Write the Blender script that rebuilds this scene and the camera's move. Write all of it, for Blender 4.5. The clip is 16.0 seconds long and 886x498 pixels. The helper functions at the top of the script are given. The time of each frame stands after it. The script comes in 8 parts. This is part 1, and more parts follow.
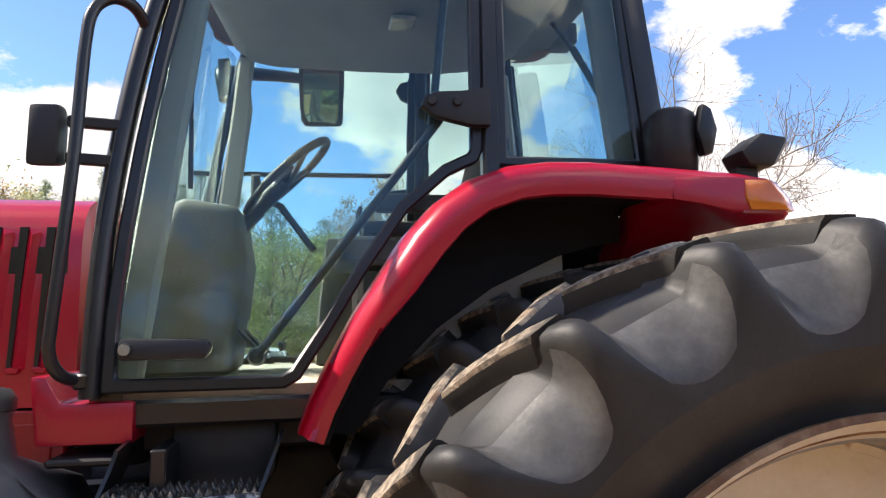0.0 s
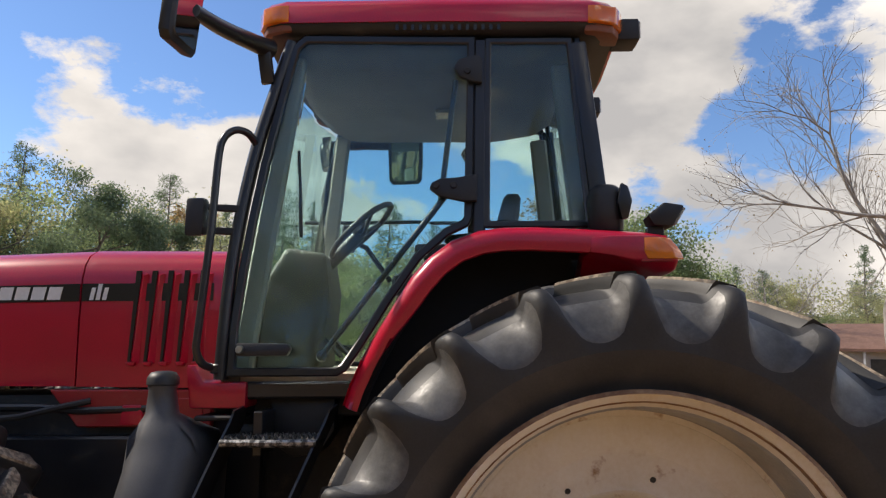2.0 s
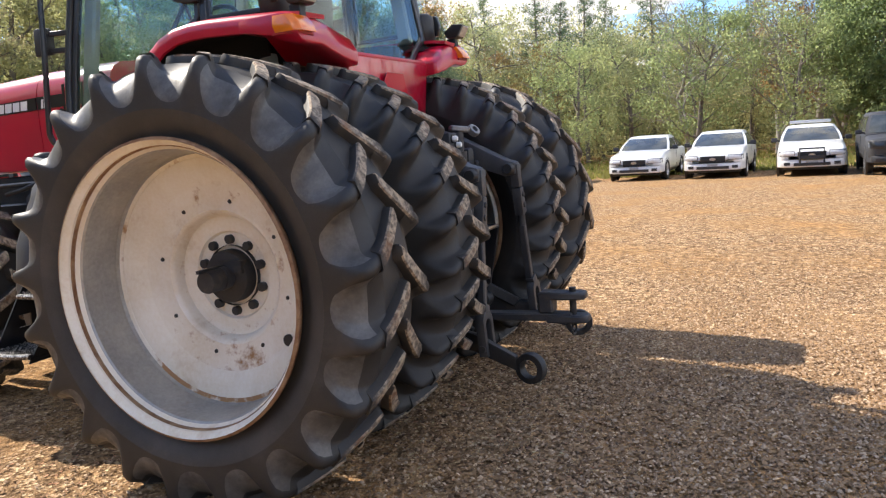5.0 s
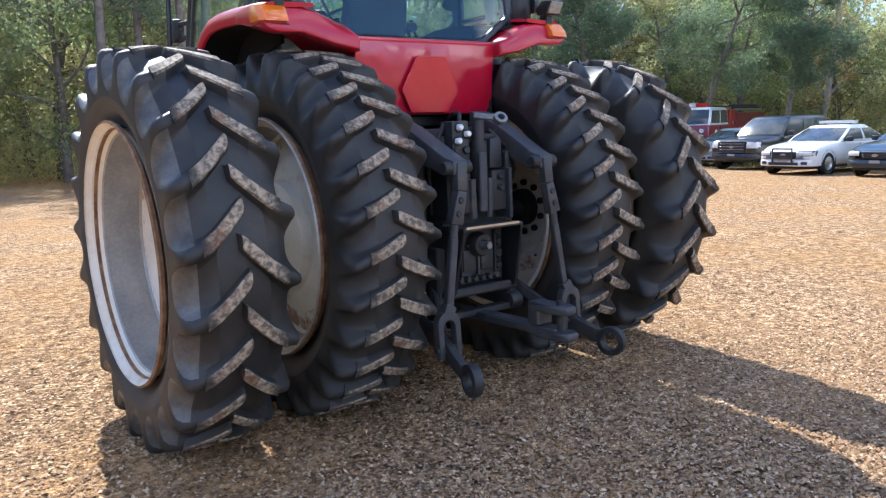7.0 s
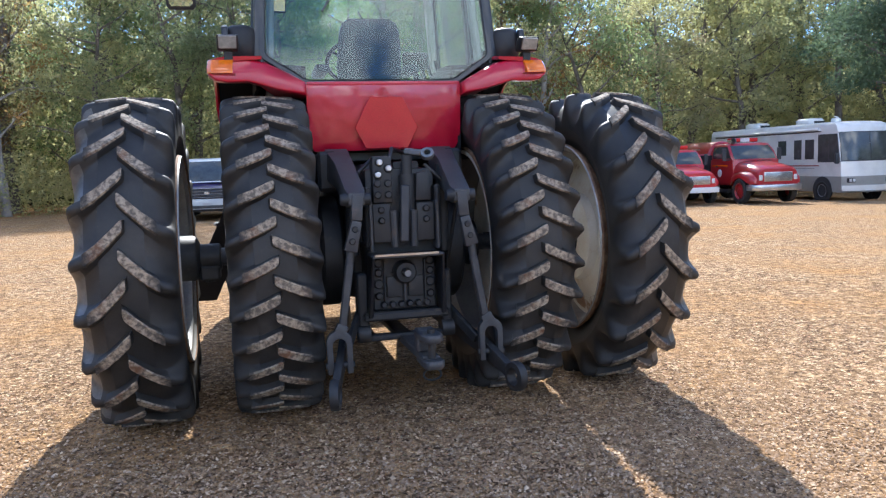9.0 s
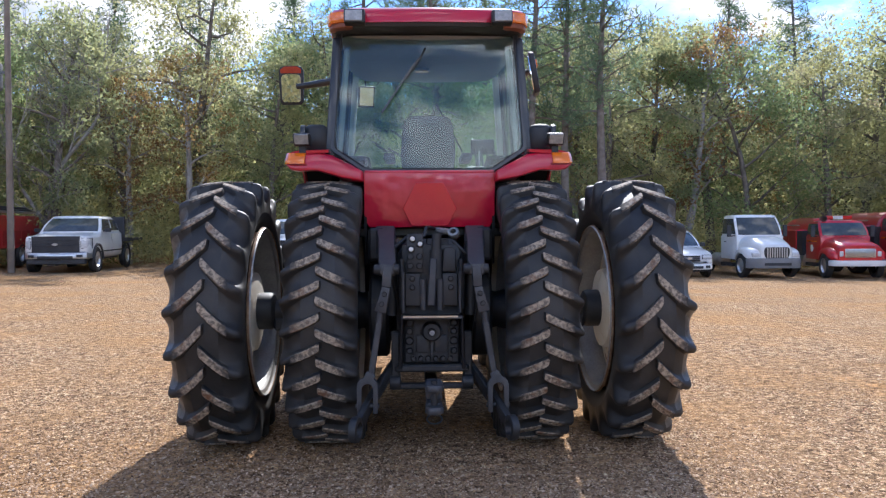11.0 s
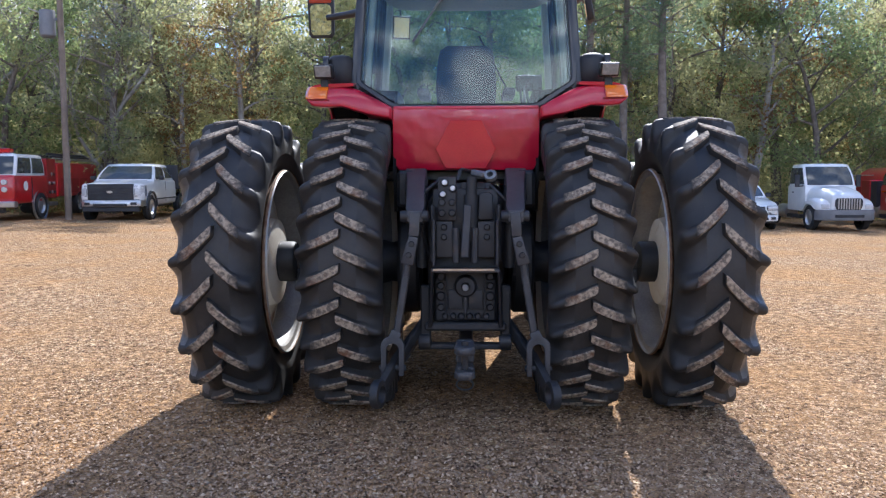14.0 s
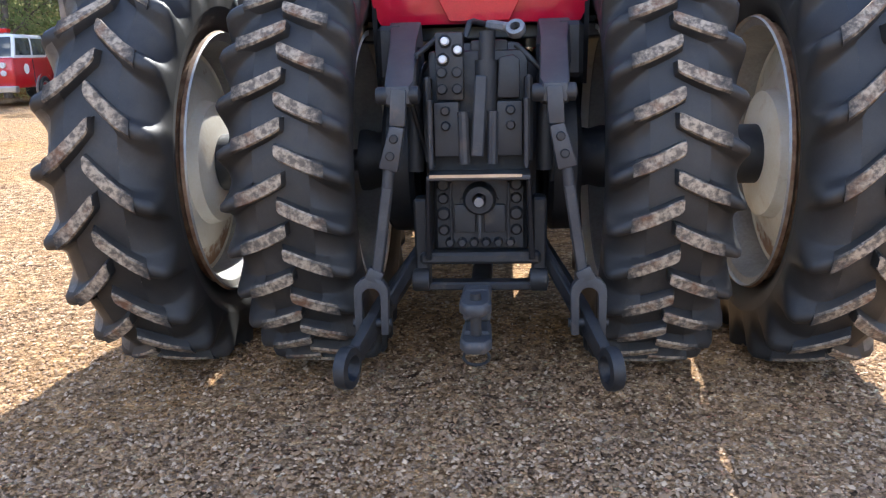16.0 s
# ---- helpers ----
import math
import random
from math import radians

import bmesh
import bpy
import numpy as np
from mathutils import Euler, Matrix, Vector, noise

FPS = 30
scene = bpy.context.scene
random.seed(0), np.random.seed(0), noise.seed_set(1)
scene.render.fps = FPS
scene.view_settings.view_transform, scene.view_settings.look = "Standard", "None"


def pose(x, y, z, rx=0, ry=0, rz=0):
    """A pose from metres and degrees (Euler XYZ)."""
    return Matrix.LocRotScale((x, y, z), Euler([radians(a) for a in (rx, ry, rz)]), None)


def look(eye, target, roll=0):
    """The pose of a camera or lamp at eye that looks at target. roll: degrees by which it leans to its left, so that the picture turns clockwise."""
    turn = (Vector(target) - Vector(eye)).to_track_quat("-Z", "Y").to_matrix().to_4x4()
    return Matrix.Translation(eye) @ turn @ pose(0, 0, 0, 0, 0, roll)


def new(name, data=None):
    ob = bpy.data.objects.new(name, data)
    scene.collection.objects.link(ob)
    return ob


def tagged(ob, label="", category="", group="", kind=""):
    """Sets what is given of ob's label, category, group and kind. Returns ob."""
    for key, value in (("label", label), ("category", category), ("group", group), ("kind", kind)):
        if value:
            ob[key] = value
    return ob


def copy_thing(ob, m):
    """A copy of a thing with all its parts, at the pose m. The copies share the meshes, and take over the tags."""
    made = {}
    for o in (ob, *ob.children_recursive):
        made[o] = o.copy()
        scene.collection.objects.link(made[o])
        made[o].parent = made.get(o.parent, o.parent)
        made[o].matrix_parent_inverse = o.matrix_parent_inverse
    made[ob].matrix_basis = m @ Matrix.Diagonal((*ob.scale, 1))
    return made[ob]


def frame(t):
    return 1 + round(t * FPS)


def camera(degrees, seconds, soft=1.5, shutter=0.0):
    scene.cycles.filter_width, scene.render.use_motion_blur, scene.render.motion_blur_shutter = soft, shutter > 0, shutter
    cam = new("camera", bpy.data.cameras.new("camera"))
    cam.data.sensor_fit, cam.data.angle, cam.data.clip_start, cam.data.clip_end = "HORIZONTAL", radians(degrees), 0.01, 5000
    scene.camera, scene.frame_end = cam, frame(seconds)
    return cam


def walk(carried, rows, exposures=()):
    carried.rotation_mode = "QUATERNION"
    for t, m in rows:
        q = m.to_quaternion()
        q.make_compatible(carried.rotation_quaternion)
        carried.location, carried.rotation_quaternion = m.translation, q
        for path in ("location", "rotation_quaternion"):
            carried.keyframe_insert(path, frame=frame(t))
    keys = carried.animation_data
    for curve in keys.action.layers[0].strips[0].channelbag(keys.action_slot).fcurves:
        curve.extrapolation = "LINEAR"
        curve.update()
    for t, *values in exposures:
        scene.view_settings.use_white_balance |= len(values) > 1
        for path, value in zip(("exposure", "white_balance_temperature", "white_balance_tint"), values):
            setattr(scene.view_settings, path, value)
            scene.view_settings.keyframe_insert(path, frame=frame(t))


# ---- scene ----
cam = camera(59.5, 16.0, soft=1.25)
PATH = [
    (0, (-2.805, 0.936, 1.66), (-0.844, 0.613, 1.882), 0.3),
    (0.4, (-3.113, 0.889, 1.669), (-1.146, 0.664, 1.951), 0.8),
    (0.5, (-3.207, 0.895, 1.668), (-1.24, 0.69, 1.963), 0.6),
    (1, (-3.503, 0.851, 1.688), (-1.536, 0.732, 2.034), 0.9),
    (1.5, (-3.744, 0.676, 1.661), (-1.772, 0.65, 1.995), 1.3),
    (2, (-3.835, 0.475, 1.639), (-1.853, 0.559, 1.896), 1.2),
    (2.5, (-3.877, 0.152, 1.614), (-1.891, 0.352, 1.752), 0.7),
    (3, (-4.104, -0.287, 1.577), (-2.131, 0.039, 1.587), 0.3),
    (3.5, (-4.175, -0.736, 1.54), (-2.228, -0.292, 1.427), -0.1),
    (4, (-4.235, -1.233, 1.49), (-2.332, -0.657, 1.268), -0.7),
    (4.5, (-4.231, -1.773, 1.451), (-2.381, -1.071, 1.162), -3.0),
    (4.7, (-4.161, -1.988, 1.461), (-2.327, -1.245, 1.175), -3.6),
    (6.8, (-2.795, -3.634, 1.467), (-1.546, -2.106, 1.138), -1.3),
    (7, (-2.599, -3.769, 1.476), (-1.422, -2.184, 1.158), -1.9),
    (7.5, (-2.163, -4.101, 1.449), (-1.16, -2.397, 1.152), -2.8),
    (8, (-1.711, -4.377, 1.425), (-0.886, -2.578, 1.141), -3.1),
    (8.5, (-1.267, -4.64, 1.438), (-0.611, -2.769, 1.175), -2.6),
    (9, (-0.852, -4.874, 1.438), (-0.366, -2.946, 1.219), -1.9),
    (9.5, (-0.501, -5.061, 1.503), (-0.163, -3.096, 1.339), -1.1),
    (10, (-0.262, -5.386, 1.541), (-0.052, -3.4, 1.435), -0.7),
    (10.2, (-0.225, -5.507, 1.536), (-0.053, -3.516, 1.449), -0.6),
    (12.5, (0.069, -5.864, 1.555), (0.067, -3.864, 1.506), -0.3),
    (13, (0.095, -5.801, 1.537), (0.07, -3.803, 1.459), -0.2),
    (13.5, (0.072, -5.56, 1.498), (0.025, -3.565, 1.371), -0.1),
    (14, (0.028, -5.216, 1.494), (-0.042, -3.226, 1.307), -0.2),
    (14.5, (0.043, -4.809, 1.473), (-0.04, -2.828, 1.208), -0.4),
    (15, (0.025, -4.424, 1.448), (-0.077, -2.457, 1.1), -0.7),
    (15.5, (0.016, -4.044, 1.441), (-0.112, -2.094, 1.015), -1.2),
    (15.9, (0.077, -3.76, 1.413), (-0.066, -1.824, 0.933), -1.4),
    (16, (0.096, -3.692, 1.422), (-0.06, -1.76, 0.926), -1.6),
]
EXPOSURES = [(0.0, 1.85, 6950, 15), (1.0, 1.20, 6850, 14), (2.5, 1.2, 7150, 13), (3.5, 1.58, 7100, 14), (4.5, 1.92, 7050, 13), (7.0, 2.30, 5850, 10), (9.0, 2.18, 5800, 10), (10.0, 2.0, 5800, 12), (12.5, 1.70, 5800, 16), (14.5, 2.14, 5750, 13), (16.0, 2.70, 5950, 10)]
walk(cam, [(t, look(e, g, r)) for t, e, g, r in PATH], EXPOSURES)


# ---- world, sun, exposure ----
SUN_EL, SUN_AZ = 43.0, 11.5      # elevation; turn from straight ahead of the tractor (+Y) towards its right (+X)
world = bpy.data.worlds.new("sky")
scene.world = world
world.use_nodes = True


def build_sky():
    nt = world.node_tree
    nt.nodes.clear()
    out = nt.nodes.new("ShaderNodeOutputWorld")
    bg = nt.nodes.new("ShaderNodeBackground")
    sky = nt.nodes.new("ShaderNodeTexSky")
    sky.sky_type = "NISHITA"
    sky.sun_disc = False
    sky.sun_elevation = radians(SUN_EL)
    sky.sun_rotation = radians(SUN_AZ)
    sky.air_density, sky.dust_density, sky.ozone_density = 1.0, 0.2, 3.0
    co = nt.nodes.new("ShaderNodeTexCoord")
    mp = nt.nodes.new("ShaderNodeMapping")
    mp.inputs["Scale"].default_value = (1.0, 1.0, 1.9)
    mp.inputs["Location"].default_value = (0.35, 0.1, 0.0)
    n1 = nt.nodes.new("ShaderNodeTexNoise")
    n1.inputs["Scale"].default_value, n1.inputs["Detail"].default_value, n1.inputs["Roughness"].default_value = 2.6, 12.0, 0.61
    ramp = nt.nodes.new("ShaderNodeValToRGB")
    ramp.color_ramp.elements[0].position, ramp.color_ramp.elements[1].position = 0.522, 0.568
    n2 = nt.nodes.new("ShaderNodeTexNoise")
    n2.inputs["Scale"].default_value, n2.inputs["Detail"].default_value = 4.2, 6.0
    shade = nt.nodes.new("ShaderNodeValToRGB")
    shade.color_ramp.elements[0].position, shade.color_ramp.elements[1].position = 0.35, 0.62
    shade.color_ramp.elements[0].color = (1.50, 1.54, 1.60, 1)
    shade.color_ramp.elements[1].color = (2.70, 2.68, 2.63, 1)
    mix = nt.nodes.new("ShaderNodeMixRGB")
    nt.links.new(co.outputs["Generated"], mp.inputs["Vector"])
    nt.links.new(mp.outputs["Vector"], n1.inputs["Vector"])
    nt.links.new(mp.outputs["Vector"], n2.inputs["Vector"])
    # cumulus banks and blue gaps by compass turn, height and size in degrees
    total = n1.outputs["Fac"]
    for az, el, size, weight in ((69, 15, 13, 0.11), (104, 27, 24, 0.12), (118, 8, 12, 0.09), (76, 30, 20, -0.16), (112, 16, 7, -0.10), (87, 13, 11, -0.12), (23, 17, 9, 0.08), (33, 15, 9, -0.09), (-12, 16, 12, 0.07), (-24, 18, 17, 0.12)):
        a, e = radians(az), radians(el)
        dot = nt.nodes.new("ShaderNodeVectorMath")
        dot.operation = "DOT_PRODUCT"
        dot.inputs[1].default_value = (math.sin(a) * math.cos(e), math.cos(a) * math.cos(e), math.sin(e))
        nt.links.new(co.outputs["Generated"], dot.inputs[0])
        near = nt.nodes.new("ShaderNodeMapRange")
        near.interpolation_type = "SMOOTHSTEP"
        near.inputs["From Min"].default_value, near.inputs["From Max"].default_value = math.cos(radians(size)), math.cos(radians(size * 0.25))
        near.inputs["To Max"].default_value = weight
        nt.links.new(dot.outputs["Value"], near.inputs["Value"])
        add = nt.nodes.new("ShaderNodeMath")
        nt.links.new(total, add.inputs[0])
        nt.links.new(near.outputs["Result"], add.inputs[1])
        total = add.outputs[0]
    nt.links.new(total, ramp.inputs["Fac"])
    nt.links.new(n2.outputs["Fac"], shade.inputs["Fac"])
    nt.links.new(ramp.outputs["Color"], mix.inputs["Fac"])
    deep = nt.nodes.new("ShaderNodeMixRGB")
    deep.blend_type = "MULTIPLY"
    deep.inputs["Fac"].default_value = 1.0
    deep.inputs["Color2"].default_value = (0.31, 0.39, 0.49, 1)
    nt.links.new(sky.outputs["Color"], deep.inputs["Color1"])
    nt.links.new(deep.outputs["Color"], mix.inputs["Color1"])
    # front-lit clouds opposite the sun, out of view, overbrightened as fill for shaded sides
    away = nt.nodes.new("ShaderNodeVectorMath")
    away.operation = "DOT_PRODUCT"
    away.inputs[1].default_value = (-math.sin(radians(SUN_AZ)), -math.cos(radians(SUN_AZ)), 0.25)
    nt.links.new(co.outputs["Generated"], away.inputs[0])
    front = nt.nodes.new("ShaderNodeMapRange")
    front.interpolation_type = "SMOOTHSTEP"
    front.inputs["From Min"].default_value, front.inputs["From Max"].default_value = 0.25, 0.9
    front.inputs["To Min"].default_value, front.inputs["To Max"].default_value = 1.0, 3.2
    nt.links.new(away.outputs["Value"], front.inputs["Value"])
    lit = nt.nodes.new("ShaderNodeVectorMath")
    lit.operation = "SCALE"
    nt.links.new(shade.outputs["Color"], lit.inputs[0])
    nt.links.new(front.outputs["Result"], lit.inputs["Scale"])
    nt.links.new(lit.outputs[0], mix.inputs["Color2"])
    nt.links.new(mix.outputs["Color"], bg.inputs["Color"])
    bg.inputs["Strength"].default_value = 0.15
    nt.links.new(bg.outputs["Background"], out.inputs["Surface"])


build_sky()
sun = new("sun", bpy.data.lights.new("sun", "SUN"))
sun.data.energy, sun.data.angle, sun.data.color = 2.0, radians(0.5), (1.0, 0.95, 0.86)
se, sa = radians(SUN_EL), radians(SUN_AZ)
sun.matrix_world = look((math.sin(sa) * math.cos(se) * 60, math.cos(sa) * math.cos(se) * 60, math.sin(se) * 60), (0, 0, 0))
scene.view_settings.exposure = 0.0


# ---- materials ----
def nodes_of(m):
    nt = m.node_tree
    return nt, nt.nodes["Principled BSDF"]


def noise_tex(nt, co, scale, detail=4.0, rough=0.6):
    n = nt.nodes.new("ShaderNodeTexNoise")
    n.inputs["Scale"].default_value, n.inputs["Detail"].default_value, n.inputs["Roughness"].default_value = scale, detail, rough
    nt.links.new(co, n.inputs["Vector"])
    return n.outputs["Fac"]


def ramp_of(nt, fac, p0, p1, c0=(0, 0, 0), c1=(1, 1, 1)):
    r = nt.nodes.new("ShaderNodeValToRGB")
    e = r.color_ramp.elements
    e[0].position, e[1].position = p0, p1
    e[0].color, e[1].color = (*c0, 1), (*c1, 1)
    nt.links.new(fac, r.inputs["Fac"])
    return r.outputs["Color"]


def mix_of(nt, fac, a, b, mode="MIX"):
    x = nt.nodes.new("ShaderNodeMixRGB")
    x.blend_type = mode
    for s, v in zip(("Fac", "Color1", "Color2"), (fac, a, b)):
        if isinstance(v, (float, int)):
            x.inputs[s].default_value = v
        elif isinstance(v, tuple):
            x.inputs[s].default_value = (*v, 1)
        else:
            nt.links.new(v, x.inputs[s])
    return x.outputs["Color"]


def bump_of(nt, bsdf, fac, strength, dist):
    b = nt.nodes.new("ShaderNodeBump")
    b.inputs["Strength"].default_value, b.inputs["Distance"].default_value = strength, dist
    nt.links.new(fac, b.inputs["Height"])
    nt.links.new(b.outputs["Normal"], bsdf.inputs["Normal"])


def surface(name, c1, c2, rough=0.6, metal=0.0, big=3.0, fine=60.0, p=(0.38, 0.66), bump=0.15, dist=0.002, coat=0.0,
            dirt=None, dirt_p=(0.55, 0.75), dirt_scale=6.0, rough2=None):
    """A mottled surface: two tones at a large scale, grain at a fine one, and a layer of dirt where wanted."""
    m = bpy.data.materials.new(name)
    m.use_nodes = True
    nt, b = nodes_of(m)
    co = nt.nodes.new("ShaderNodeTexCoord").outputs["Object"]
    n1, n2 = noise_tex(nt, co, big), noise_tex(nt, co, fine, 3.0)
    col = mix_of(nt, ramp_of(nt, n1, *p), c1, c2)
    col = mix_of(nt, 0.35, col, ramp_of(nt, n2, 0.25, 0.75, (0.35, 0.35, 0.35), (0.75, 0.75, 0.75)), "OVERLAY")
    if dirt:
        d = noise_tex(nt, co, dirt_scale, 7.0, 0.68)
        dm = ramp_of(nt, d, *dirt_p)
        col = mix_of(nt, dm, col, dirt)
        nt.links.new(mix_of(nt, dm, (rough,) * 3, (0.9,) * 3), b.inputs["Roughness"])
    elif rough2:
        nt.links.new(ramp_of(nt, n1, 0.3, 0.7, (rough,) * 3, (rough2,) * 3), b.inputs["Roughness"])
    else:
        b.inputs["Roughness"].default_value = rough
    nt.links.new(col, b.inputs["Base Color"])
    b.inputs["Metallic"].default_value = metal
    b.inputs["Coat Weight"].default_value = coat
    b.inputs["Coat Roughness"].default_value = 0.06
    if bump:
        bump_of(nt, b, n2, bump, dist)
    return m


def glass(name, tint, rough=0.0):
    m = bpy.data.materials.new(name)
    m.use_nodes = True
    b = nodes_of(m)[1]
    b.inputs["Base Color"].default_value = (*tint, 1)
    b.inputs["Roughness"].default_value = rough
    b.inputs["Transmission Weight"].default_value = 1.0
    b.inputs["IOR"].default_value = 1.45
    return m


RED = surface("red_paint", (0.50, 0.004, 0.030), (0.43, 0.0035, 0.026), 0.30, coat=0.4, big=1.4, fine=220, bump=0.02, dist=0.0006,
              dirt=(0.37, 0.025, 0.036), dirt_p=(0.62, 0.95), dirt_scale=3.2)


def dented(mat, scale, dist):
    """A copy of a paint on sheet metal that is no longer flat."""
    m = mat.copy()
    m.name = "dented_" + mat.name
    nt, b = nodes_of(m)
    co = nt.nodes.new("ShaderNodeTexCoord").outputs["Object"]
    bump_of(nt, b, noise_tex(nt, co, scale, 2.0, 0.45), 0.9, dist)
    b.inputs["Coat Weight"].default_value = 1.0
    b.inputs["Coat Roughness"].default_value = 0.03
    return m


RED_DENTED = dented(RED, 5.5, 0.03)
RED_DULL = surface("faded_red_paint", (0.34, 0.012, 0.015), (0.28, 0.01, 0.012), 0.45, coat=0.2, big=1.2, fine=160, bump=0.03, dist=0.0006,
                   dirt=(0.30, 0.12, 0.08), dirt_p=(0.55, 0.9), dirt_scale=4.0)
BLACK = surface("black_plastic", (0.012, 0.012, 0.013), (0.022, 0.022, 0.023), 0.5, big=4, fine=260, bump=0.12, dist=0.0008,
                dirt=(0.10, 0.085, 0.07), dirt_p=(0.62, 0.95), dirt_scale=5.0)
FRAME = surface("black_painted_steel", (0.010, 0.011, 0.014), (0.018, 0.019, 0.022), 0.32, big=3, fine=150, bump=0.05, dist=0.0006, coat=0.2)
IRON = surface("dark_cast_iron", (0.013, 0.014, 0.016), (0.027, 0.027, 0.028), 0.55, big=6, fine=90, bump=0.35, dist=0.002,
               dirt=(0.13, 0.10, 0.075), dirt_p=(0.58, 0.85), dirt_scale=7.0)
LINKS = surface("grey_black_steel", (0.032, 0.033, 0.037), (0.055, 0.055, 0.057), 0.5, big=7, fine=120, bump=0.25, dist=0.001,
                dirt=(0.16, 0.12, 0.09), dirt_p=(0.58, 0.85), dirt_scale=9.0)


def lug_face():
    """Dried mud on the lug faces, thick at the middle of the tread and worn off towards the shoulder."""
    m = surface("worn_lug_face", (0.12, 0.097, 0.074), (0.40, 0.32, 0.23), 0.85, big=44, fine=150, p=(0.40, 0.60), bump=0.6, dist=0.004,
                dirt=(0.17, 0.085, 0.045), dirt_p=(0.52, 0.68), dirt_scale=9.0)
    nt, b = nodes_of(m)
    co = nt.nodes.new("ShaderNodeTexCoord").outputs["Object"]
    side = nt.nodes.new("ShaderNodeSeparateXYZ")
    nt.links.new(co, side.inputs[0])
    out = nt.nodes.new("ShaderNodeMath")
    out.operation = "ABSOLUTE"
    nt.links.new(side.outputs["X"], out.inputs[0])
    rag = nt.nodes.new("ShaderNodeMath")
    rag.operation = "MULTIPLY_ADD"
    rag.inputs[1].default_value = 0.16
    nt.links.new(noise_tex(nt, co, 30.0, 6.0, 0.7), rag.inputs[0])
    nt.links.new(out.outputs[0], rag.inputs[2])
    fade = nt.nodes.new("ShaderNodeMapRange")
    fade.interpolation_type = "SMOOTHSTEP"
    fade.inputs["From Min"].default_value, fade.inputs["From Max"].default_value = 0.17, 0.265
    nt.links.new(rag.outputs[0], fade.inputs["Value"])
    old = b.inputs["Base Color"].links[0].from_socket
    nt.links.new(mix_of(nt, fade.outputs["Result"], old, (0.034, 0.032, 0.030)), b.inputs["Base Color"])
    return m


RUBBER = surface("tyre_rubber", (0.018, 0.0175, 0.017), (0.032, 0.030, 0.028), 0.55, big=3.5, fine=140, bump=0.22, dist=0.0015,
                 dirt=(0.085, 0.073, 0.062), dirt_p=(0.55, 0.92), dirt_scale=3.4)
# dusty bay rubber, paled further in place of sun and sky sheen
RUBBER_DUST_SHEEN = surface("dusty_grey_rubber", (0.060, 0.058, 0.055), (0.125, 0.121, 0.114), 0.40, big=9, fine=90, p=(0.35, 0.68), bump=0.25, dist=0.002,
                       dirt=(0.045, 0.043, 0.041), dirt_p=(0.48, 0.72), dirt_scale=5.0)
RUBBER_SIDE = surface("weathered_sidewall", (0.030, 0.028, 0.026), (0.050, 0.046, 0.042), 0.6, big=3.5, fine=140, bump=0.22, dist=0.0015,
                      dirt=(0.10, 0.083, 0.068), dirt_p=(0.55, 0.92), dirt_scale=3.4)
LUGTOP = lug_face()
RIM = surface("cream_rim_paint", (0.82, 0.77, 0.67), (0.72, 0.64, 0.51), 0.42, big=3.5, fine=70, bump=0.1, dist=0.001,
              dirt=(0.50, 0.36, 0.22), dirt_p=(0.56, 0.84), dirt_scale=6.0)
RIM_BARREL = surface("silver_grey_rim_barrel", (0.30, 0.295, 0.28), (0.40, 0.385, 0.35), 0.38, metal=0.35, big=5, fine=60, bump=0.12, dist=0.001,
                     dirt=(0.36, 0.22, 0.11), dirt_p=(0.60, 0.82), dirt_scale=8.0)
RUST = surface("rusty_rim_edge", (0.16, 0.075, 0.035), (0.32, 0.20, 0.11), 0.8, big=14, fine=120, bump=0.4, dist=0.002)


def stained_disc():
    """The wheel disc's cream paint, with rust blotches gathered in its lower part."""
    m = RIM.copy()
    m.name = "rust_stained_disc"
    nt, b = nodes_of(m)
    co = nt.nodes.new("ShaderNodeTexCoord").outputs["Object"]
    sep = nt.nodes.new("ShaderNodeSeparateXYZ")
    nt.links.new(co, sep.inputs["Vector"])
    low = nt.nodes.new("ShaderNodeMapRange")
    low.inputs["From Min"].default_value, low.inputs["From Max"].default_value = -0.22, -0.50
    low.inputs["To Min"].default_value, low.inputs["To Max"].default_value = -0.05, 0.165
    nt.links.new(sep.outputs["Z"], low.inputs["Value"])
    add = nt.nodes.new("ShaderNodeMath")
    add.operation = "ADD"
    nt.links.new(noise_tex(nt, co, 9.0, 8.0, 0.65), add.inputs[0])
    nt.links.new(low.outputs["Result"], add.inputs[1])
    old = b.inputs["Base Color"].links[0].from_socket
    nt.links.new(mix_of(nt, ramp_of(nt, add.outputs[0], 0.55, 0.66), old, (0.36, 0.19, 0.085)), b.inputs["Base Color"])
    return m


RIM_DISC = stained_disc()
AMBER = surface("amber_lens", (0.85, 0.20, 0.01), (0.75, 0.16, 0.01), 0.12, big=5, fine=300, bump=0.1, dist=0.001, coat=0.8)
GLASS = glass("tinted_glass", (0.72, 0.90, 0.88))
LENS = surface("lamp_lens", (0.26, 0.26, 0.245), (0.36, 0.355, 0.33), 0.12, big=30, fine=200, bump=0.3, dist=0.002, coat=0.7)
CHROME = surface("bare_steel", (0.55, 0.55, 0.55), (0.42, 0.41, 0.40), 0.28, metal=1.0, big=9, fine=200, bump=0.1, dist=0.0005)
DULL_STEEL = surface("dull_bare_steel", (0.24, 0.245, 0.25), (0.16, 0.16, 0.165), 0.5, metal=0.6, big=20, fine=150, bump=0.2, dist=0.001)
REAR_RED = surface("red_amber_lens", (0.45, 0.05, 0.02), (0.38, 0.035, 0.015), 0.15, bump=0, coat=0.8)
MIRROR = surface("mirror_glass", (0.9, 0.9, 0.9), (0.88, 0.88, 0.88), 0.02, metal=1.0, bump=0)
